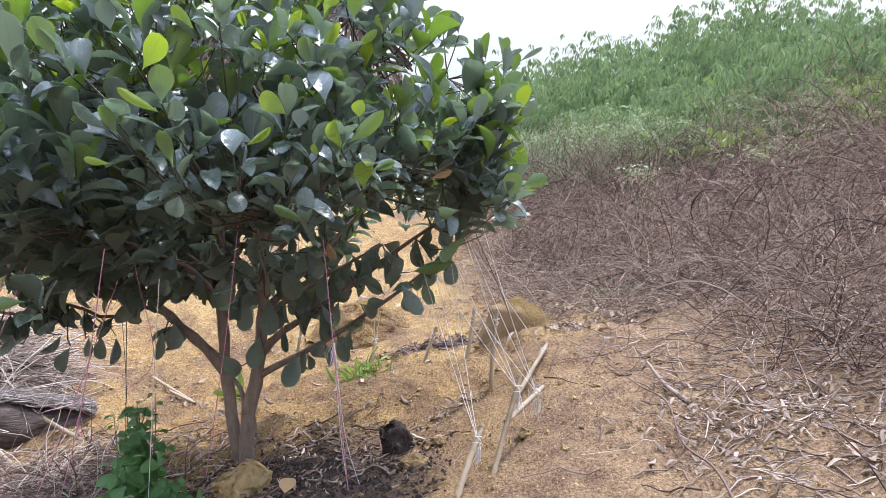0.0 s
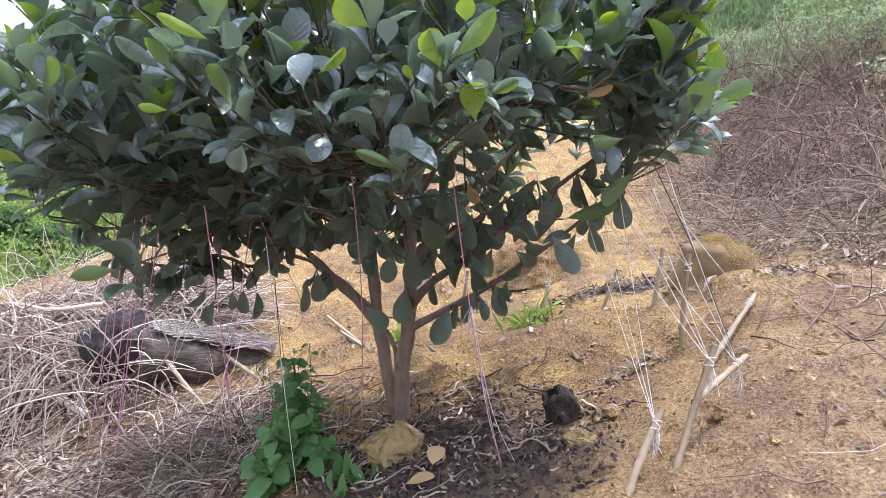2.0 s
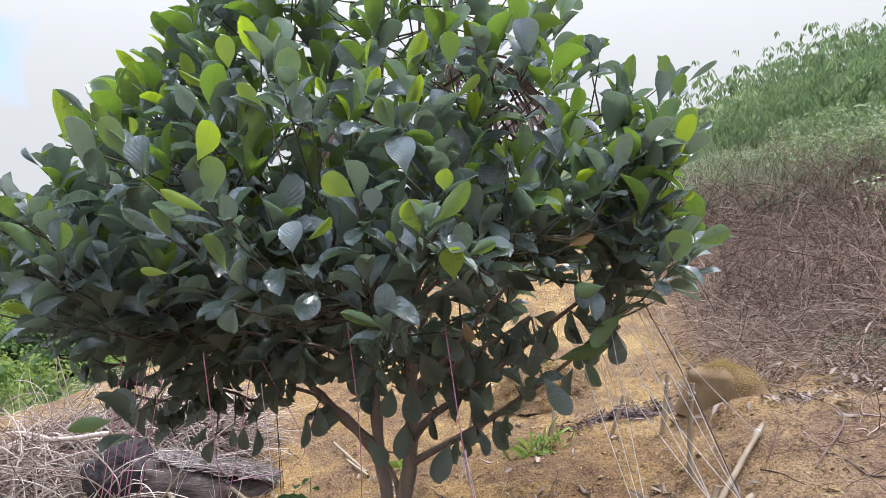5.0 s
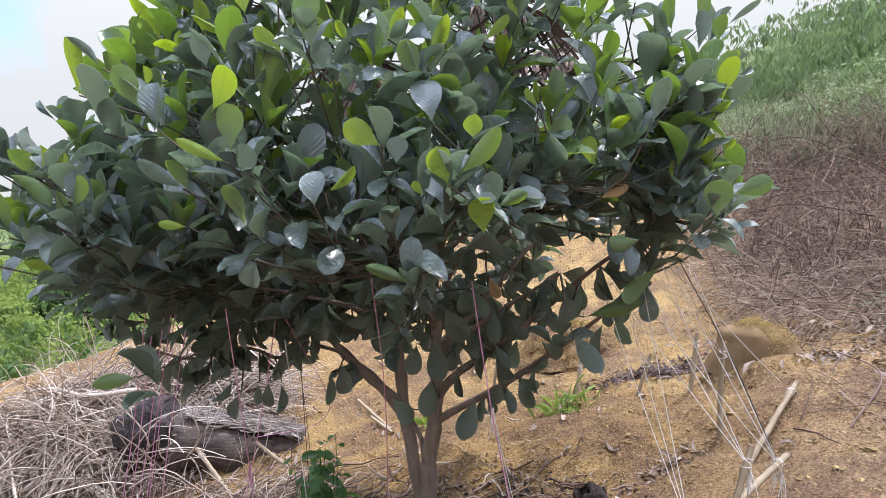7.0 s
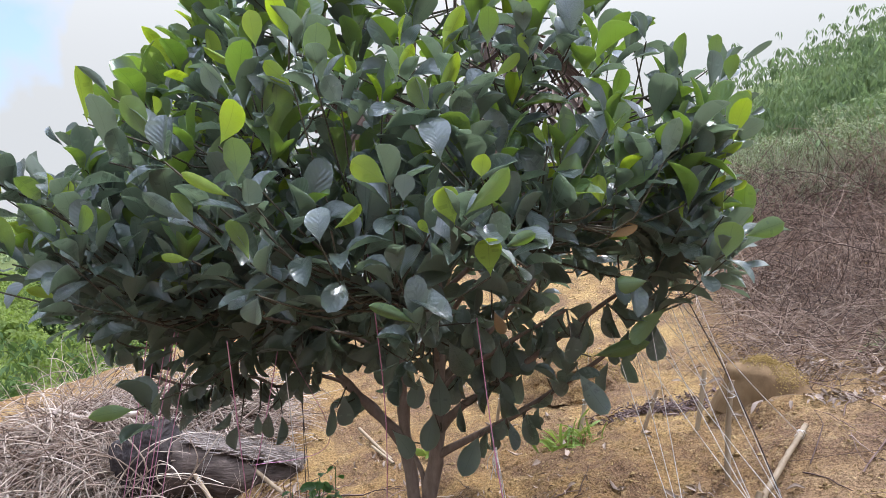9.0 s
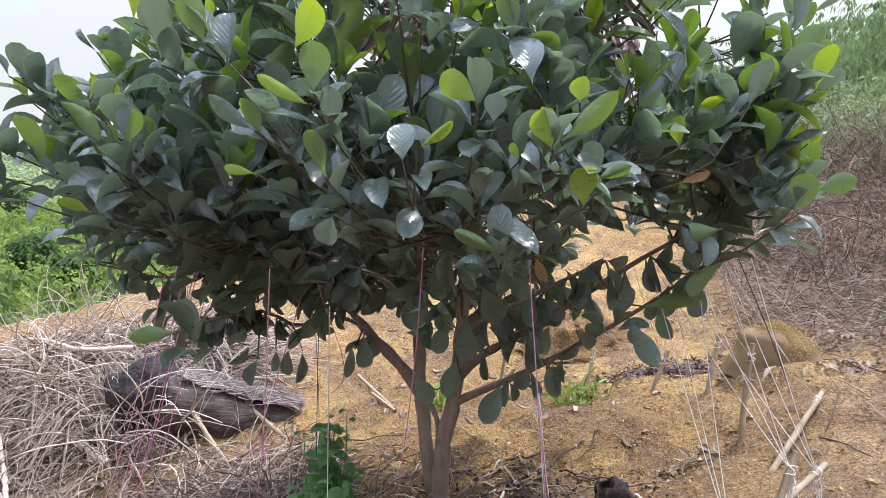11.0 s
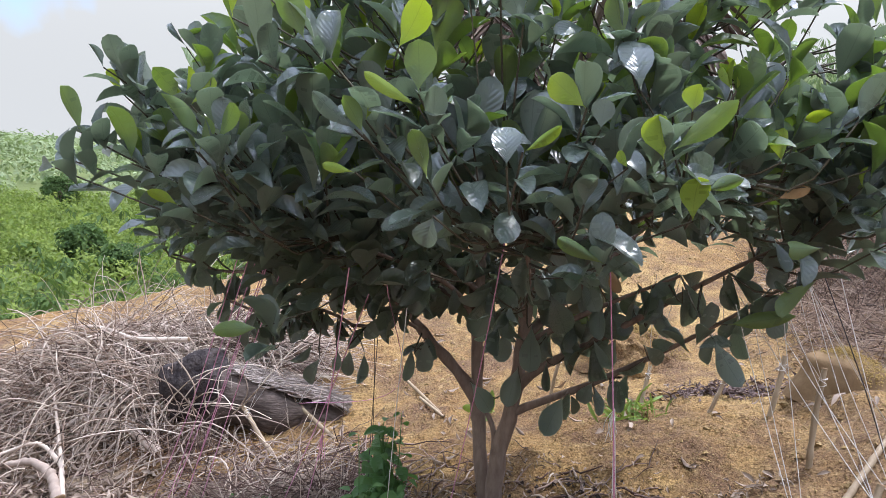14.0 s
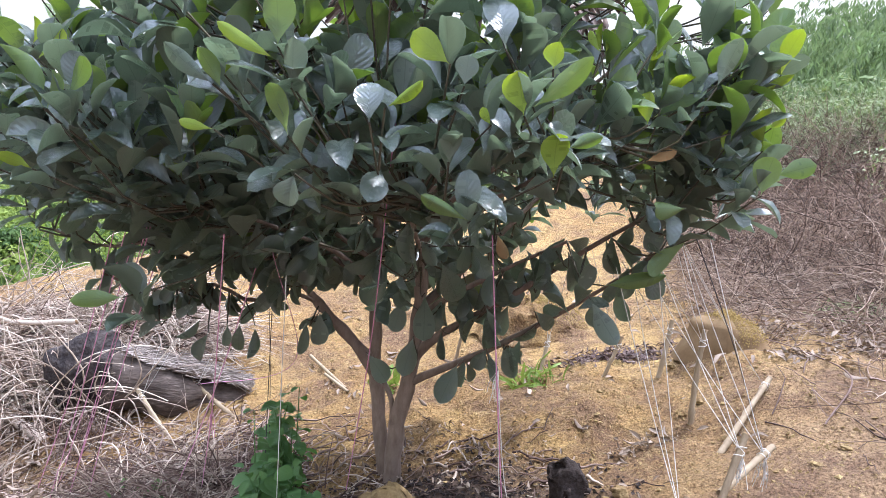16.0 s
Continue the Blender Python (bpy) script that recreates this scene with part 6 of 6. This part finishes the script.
def weed_plant():
    ob = thing("weed_plant", "leafy green weed growing at the foot of the tree", "plant", at=G(-1.5, 3.84))
    inv = Matrix.Translation(-ob.location)
    stems_g, leaf_g = Geo(), Geo()
    place, d, up, size = [], [], [], []
    for k in range(34):
        fore = k % 2
        foot = np.array(G(-1.52 + 0.13 * fore + 0.065 * r.normal(), 3.82 - 0.3 * fore + 0.08 * r.normal(), 0.0))
        tall = r.uniform(0.12, 0.33) if fore else r.uniform(0.18, 0.52)
        top = foot + np.array([0.07 * r.normal(), 0.06 * r.normal(), tall])
        line = smooth_line([foot, (foot + top) / 2 + r.normal(size=3) * 0.02, top], 12)
        v, f = tubes(line, np.linspace(0.004, 0.0018, 12), 5)
        stems_g.add(v, f)
        for j in range(3, 12):
            for _ in range(1):
                ang = r.uniform(0, 6.28)
                place.append(line[j])
                d.append((math.cos(ang), math.sin(ang), r.uniform(-0.5, 0.3)))
                up.append((r.normal() * 0.3, -0.4 + r.normal() * 0.3, 1.0))
                size.append(r.uniform(0.06, 0.135) * (1.2 - 0.6 * j / 12))
    a = tagged(part("stem", stems_g, M_WEED, ob), kind="stuff")
    a.matrix_parent_inverse = inv
    heart = leaf_g.add(*HEART[:3])
    heart.f.append(HEART[3])
    mesh = heart.mesh("leaf", M_WEED)
    for p, run, face, s in list(zip(place, d, up, size))[:300]:
        y = unit(np.array(run))
        x = unit(np.cross(y, face))
        z = np.cross(x, y)
        leaf = new("leaf", mesh)
        leaf.parent = ob
        leaf.matrix_parent_inverse = inv
        leaf.matrix_basis = Matrix([[x[k] * s, y[k] * s, z[k] * s, p[k]] for k in range(3)] + [[0, 0, 0, 1]])


def tuft(x, y, n, tall, wide, label, material, seed, form):
    q = np.random.default_rng(seed)
    place = on_earth(x + q.normal(size=n) * wide * 0.35, y + q.normal(size=n) * wide * 0.35, 0.0)
    d = np.stack([q.normal(size=n), q.normal(size=n), np.abs(q.normal(size=n)) + 0.35], -1)
    g = Geo()
    many(g, form, place, d, np.stack([q.normal(size=n), q.normal(size=n), np.full(n, 0.6)], -1), tall * q.uniform(0.5, 1.2, n))
    whole("grass_tuft", g, material, label, "grass", "", "stuff")


weed_plant()
BLADE = leaf_form(1, 0.15, 0.25, 0.45, 0.4, 5, 0.02, 0.03, 4)
BROAD = leaf_form(1, 0.34, 0.25, 0.35, 0.5, 5, 0.05, 0.03, 4)
tuft(-0.62, 5.05, 60, 0.13, 0.22, "fresh yellow-green weed tuft beside a stake", M_GRASS, 5, BLADE)
tuft(1.18, 6.05, 420, 0.055, 0.3, "small pale green weed tuft in the dry brush", M_HILLPALE, 6, BROAD)
tuft(-1.55, 5.15, 18, 0.12, 0.1, "pale green seedling behind the trunk", M_GRASS, 7, BROAD)
tuft(-0.95, 3.42, 20, 0.11, 0.14, "small green seedling before the trunk", M_WEED, 8, BROAD)
tuft(-2.15, 3.75, 40, 0.08, 0.25, "low grey-green herb on the litter", M_WEED, 9, BROAD)


def loose_cane(a, b, rad, label):
    line = np.linspace(a, b, 12)
    line[:, 2] = np.maximum(line[:, 2], earth(line[:, 0], line[:, 1]) + rad)
    v, f = tubes(line, np.full(12, rad), 8)
    ob = thing("loose_cane", label, "cane")
    part("pole", Geo().add(v, f), M_BAMBOO, ob)


loose_cane(G(-2.27, 5.36, 0.04), G(-1.78, 4.98, 0.01), 0.011, "pale bamboo cane lying on the soil")
loose_cane(G(-2.0, 5.1, 0.03), G(-1.72, 4.9, 0.01), 0.009, "short bamboo splinter lying on the soil")


def twig_litter(name, label, n, xr, yr, length, thick, material, seed, dens=None):
    q = np.random.default_rng(seed)
    x, y = q.uniform(*xr, n), q.uniform(*yr, n)
    if dens is not None:
        keep = q.random(n) < dens(x, y)
        x, y = x[keep], y[keep]
    n = len(x)
    p = stems(n, on_earth(x, y, 0.01), np.stack([q.normal(size=n), q.normal(size=n), np.zeros(n)], -1), length * q.uniform(0.3, 1.3, n), 7, 0.5, 0.0, 0.1)
    p[..., 2] = earth(p[..., 0], p[..., 1]) + 0.005 + 0.012 * q.random((n, 1))
    v, f = tubes(p, thick * q.uniform(0.5, 1.5, n)[:, None] * np.linspace(1, 0.5, 7), 4)
    whole(name, Geo().add(v, f), material, label, "twigs", "", "stuff")


twig_litter("twig_litter", "dry twigs strewn over the bare soil", 260, (-0.9, 2.6), (2.9, 6.2), 0.3, 0.0032, M_DRYSTEM, 91, lambda x, y: np.clip((x + 0.1) * 0.8, 0.08, 1))
twig_litter("stalk_litter", "pale dry stalks strewn over the leaf litter", 170, (0.9, 2.6), (2.4, 4.8), 0.26, 0.0026, M_BLEACHED, 95, lambda x, y: np.clip((x - 0.85) * 2, 0, 1))
twig_litter("stalk_litter", "brown dry stalks strewn over the leaf litter", 420, (0.8, 2.6), (2.4, 4.8), 0.3, 0.003, M_BRUSH, 96, lambda x, y: np.clip((x - 0.85) * 2, 0, 1))
twig_litter("twig_litter", "dry twigs and roots round the trunk foot", 420, (-1.7, 0.3), (3.1, 4.5), 0.17, 0.005, M_DRYSTEM, 92, lambda x, y: np.exp(-((np.hypot(x + 0.85, y - 3.85) - 0.3) / 0.35) ** 2))
twig_litter("twig_litter", "pale bark strips round the trunk foot", 120, (-1.6, 0.2), (3.1, 4.4), 0.1, 0.006, M_BLEACHED, 94, lambda x, y: np.exp(-((np.hypot(x + 0.85, y - 3.85) - 0.3) / 0.3) ** 2))
litter("leaf_litter", "pale torn scraps of leaf round the trunk foot", 900, (-1.6, 0.2), (3.2, 4.4), 0.03, 55,
       lambda x, y: np.exp(-((np.hypot(x + 0.85, y - 3.85) - 0.35) / 0.25) ** 2))
twig_litter("twig_litter", "dry twigs matted in front of the heap", 420, (-4.6, -1.4), (2.8, 4.6), 0.4, 0.0045, M_DRYSTEM, 93)
dead_branch([G(1.15, 3.75, 0.02), G(1.1, 3.95, 0.03), G(1.05, 4.2, 0.05)], 0.014, 0.008, "short broken grey branch in the litter", M_BARK)
dead_branch([G(1.1, 2.85, 0.02), G(1.08, 3.1, 0.04), G(1.03, 3.35, 0.05), G(1.02, 3.6, 0.09), G(0.95, 3.9, 0.08), G(0.85, 4.2, 0.1)], 0.006, 0.003, "long pale dry stalk lying over the litter", M_FROND)
dead_branch([G(0.75, 4.35, 0.01), G(0.9, 4.75, 0.03), G(0.75, 5.1, 0.03), G(0.6, 5.45, 0.04)], 0.005, 0.003, "curved dry root lying beside the earth hump", M_DRYSTEM)

# ---------------------------------------------------------------- dead palm fronds caught behind the crown


def frond(a, b, sag, label):
    ob = thing("dead_palm_frond", label, "palm frond")
    line = smooth_line([a, tuple((np.array(a) + np.array(b)) / 2 + np.array([0, 0, sag])), b], 22)
    v, f = tubes(line, np.linspace(0.01, 0.003, 22), 5)
    part("rib", Geo().add(v, f), M_FROND, ob)
    g = Geo()
    place, d, up = [], [], []
    tan = unit(np.gradient(line, axis=0))
    for i in range(3, 22):
        side = np.cross(tan[i], [0, 0, 1.0])
        for sgn in (-1, 1):
            for _ in range(2):
                place.append(line[i])
                d.append(tan[i] * 0.9 + side * sgn * 0.6 + np.array([0, 0, -0.5]) + r.normal(size=3) * 0.15)
                up.append(r.normal(size=3) + np.array([0, 0, 1]))
    many(g, leaf_form(1, 0.07, 0.5, 0.2, 0.4, 4, 0.02, 0, 6), np.array(place), np.array(d), np.array(up), r.uniform(0.2, 0.34, len(place)))
    tagged(part("leaflet", g, M_FROND, ob), kind="stuff")


frond((-1.5, 4.05, 2.1), (-0.85, 3.25, 1.95), 0.1, "dry brown palm frond lodged in the crown")
frond((-0.3, 4.1, 2.1), (-0.45, 3.3, 1.75), 0.1, "dry brown palm frond hanging among the leaves")
frond((-1.0, 4.2, 2.35), (-0.35, 3.5, 2.15), 0.1, "dry brown palm frond lodged high in the crown")

# ---------------------------------------------------------------- crumbs of soil


def crumbs(name, label, n, xr, yr, size, material, seed, dens=None):
    q = np.random.default_rng(seed)
    x, y = q.uniform(*xr, n), q.uniform(*yr, n)
    if dens is not None:
        keep = q.random(n) < dens(x, y)
        x, y = x[keep], y[keep]
    n = len(x)
    corner = np.array([(1, 0, 0), (0, 1, 0), (-1, 0, 0), (0, -1, 0), (0, 0, 0.8), (0, 0, -0.6)], float)
    tri = np.array([(0, 1, 4), (1, 2, 4), (2, 3, 4), (3, 0, 4), (1, 0, 5), (2, 1, 5), (3, 2, 5), (0, 3, 5)])
    sz = size * q.uniform(0.3, 1.0, n) ** 2
    v = corner[None] * (0.7 + 0.6 * q.random((n, 6, 3)) + 0.0) + 0.25 * q.normal(size=(n, 6, 3))
    v = v * sz[:, None, None] + on_earth(x, y, 0.0)[:, None] + np.array([0, 0, 0.2]) * sz[:, None, None]
    f = tri[None] + (np.arange(n) * 6)[:, None, None]
    whole(name, Geo().add(v.reshape(-1, 3), f.reshape(-1, 3)), material, label, "soil", "", "stuff", False)


crumbs("soil_crumbs", "loose crumbs of ochre soil on the ground", 32000, (-2.6, 1.7), (2.9, 6.6), 0.0066, M_CRUMB, 101, lambda x, y: 1 - 0.95 * np.exp(-(((x + 0.62) / 0.62) ** 2 + ((y - 3.5) / 0.55) ** 2) ** 2))
crumbs("soil_lumps", "scattered lumps of ochre soil on the ground", 7500, (-2.6, 1.7), (3.2, 8.4), 0.015, M_CRUMB, 103, lambda x, y: np.clip(0.4 + 2.2 * vnoise(x * 2.1, y * 2.1, 33), 0, 1) * np.clip((y - 3.4) * 0.7, 0.12, 1))
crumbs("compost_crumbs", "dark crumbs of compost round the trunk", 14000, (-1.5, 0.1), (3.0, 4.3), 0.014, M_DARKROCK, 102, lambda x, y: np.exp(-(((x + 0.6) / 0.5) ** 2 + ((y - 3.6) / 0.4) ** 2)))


def mat_place(q, n):
    x, y = -2.1 + 0.3 * q.normal(size=n), 3.78 + 0.26 * q.normal(size=n)
    return x, y, earth(x, y) + 0.03 * q.random(n)


def crest_place(q, n):
    x, y = q.uniform(-7.0, -4.6, n), q.uniform(4.9, 7.2, n)
    keep = np.abs(ridge_s(x, y) + 0.2) < 0.35
    x, y = x[keep], y[keep]
    return x, y, earth(x, y)


brush("dry_straw", "matted grey-brown dry straw before the weed", M_BLEACHED, 1000, mat_place, 0.34, 0.003, 0.1, 66, 0.7, 0.8)
brush("dry_straw", "matted purplish brown straw before the weed", M_DRYSTEM, 1800, mat_place, 0.3, 0.0034, 0.12, 70, 0.7, 0.8)
brush("crest_stems", "loose dead stems along the crest of the bank", M_BLEACHED, 34, crest_place, 0.45, 0.0035, 0.1, 67, 1.6, 0.7)


def loop_place(q, n):
    x, y = -3.45 + 0.3 * q.normal(size=n), 4.2 + 0.14 * q.normal(size=n)
    return x, y, earth(x, y) + 0.25 * q.random(n)


def sprig_place(q, n):
    x, y = -3.05 + 0.16 * q.normal(size=n), 4.08 + 0.08 * q.normal(size=n)
    return x, y, earth(x, y)


brush("looping_stems", "pale looping dead stems over the charred log", M_BLEACHED, 190, loop_place, 0.75, 0.0046, 0.55, 68, 2.2, 0.8, 10)
brush("dry_sprigs", "thin reddish dry sprigs standing before the log", M_DRYSTEM, 110, sprig_place, 0.32, 0.0022, 1.6, 69, 0.4, 0.2)


def drift(x0, y0, rx, ry, turn):
    c, q = math.cos(radians(turn)), math.sin(radians(turn))
    return lambda x, y: np.exp(-((((x - x0) * c + (y - y0) * q) / rx) ** 2 + (((y - y0) * c - (x - x0) * q) / ry) ** 2))


DRIFTS = ((-2.1, 3.85, 0.35, 0.22, 20, 5200), (0.77, 5.07, 0.13, 0.08, 10, 4500), (0.03, 4.33, 0.12, 0.06, 40, 4500), (1.2, 5.29, 0.22, 0.12, 0, 4500), (1.32, 3.5, 0.3, 0.2, 30, 2500), (0.55, 5.75, 0.3, 0.1, -20, 3000))
for x0, y0, rx, ry, turn, n in DRIFTS:
    litter("leaf_litter", "small drift of pale curled dry leaves on the soil", n, (x0 - 0.7, x0 + 0.7), (y0 - 0.7, y0 + 0.7), 0.055, 400 + int(100 * x0), drift(x0, y0, rx, ry, turn), 0.03)


litter("leaf_litter", "purplish brown shreds of dead leaf lying in the gully", 9000, (-0.85, 0.55), (4.75, 6.15), 0.05, 385, drift(-0.15, 5.45, 0.3, 0.09, 22), 0.03, M_MOULD)
twig_litter("twig_litter", "dark dry twigs lying in the gully", 700, (-0.7, 0.5), (5.0, 6.0), 0.2, 0.003, M_DRYSTEM, 97, drift(-0.1, 5.48, 0.35, 0.12, 22))


def dark_bush(x0, y0, high, wide, seed):
    """A dark leafy bush among the crop: stems and drooping tufts."""
    q = np.random.default_rng(seed)
    z0 = float(land(x0, y0))
    ob = thing("valley_bush", "dark green leafy bush standing in the valley crop", "bush", "bushes in the valley", at=(x0, y0, z0))
    g = Geo()
    for _ in range(9):
        tip = np.array([q.normal() * wide * 0.3, q.normal() * wide * 0.3, high * q.uniform(0.6, 0.95)])
        v, f = tubes(smooth_line([(0, 0, -0.1), tuple(tip * 0.5 + q.normal(size=3) * 0.1), tuple(tip)], 6), np.linspace(0.07, 0.02, 6), 5)
        g.add(v, f)
    part("stem", g, M_BARK, ob)
    d = unit(q.normal(size=(620, 3)))
    lump = 0.75 + 0.5 * vnoise(d[:, 0] * 2.5 + seed, d[:, 1] * 2.5 + d[:, 2] * 2, seed)
    p = d * np.array([wide, wide, high * 0.5]) * (lump * q.uniform(0.7, 1.0, 620) ** 0.5)[:, None] + np.array([0, 0, high * 0.52])
    g = Geo()
    sprays(g, OVAL, p, np.full(620, 0.26), q, 0.5, 8)
    part("crown", g, M_BUSH, ob)


for x0, y0, high, wide, seed in ((-36.5, 27.0, 3.0, 1.5, 91), (-33.2, 27.6, 2.4, 1.6, 93), (-58.0, 40.0, 3.6, 2.0, 94)):
    dark_bush(x0, y0, high, wide, seed)


def fallen_leaf(x, y, turn, size, label):
    """One broad tan leaf lying face up on the compost."""
    v, f, u, f3 = leaf_form(1, 0.62, 0.1, 0.12, 0.55, 8, 0.1, 0.02, 5, True)
    g = Geo().add(v, f, u)
    g.f.append(f3)
    ob = tagged(new("fallen_leaf", g.mesh("fallen_leaf", M_TAN)), label, "leaf", "fallen leaves by the trunk")
    ob.matrix_world = Matrix.Translation(Vector(G(x, y, 0.035))) @ Matrix.Rotation(radians(turn), 4, "Z") @ Matrix.Rotation(radians(20), 4, "X") @ Matrix.Scale(size, 4)


fallen_leaf(-0.615, 3.42, 8, 0.12, "broad tan fallen leaf on the dark compost")
fallen_leaf(-0.68, 3.3, -60, 0.12, "curled tan fallen leaf on the dark compost")
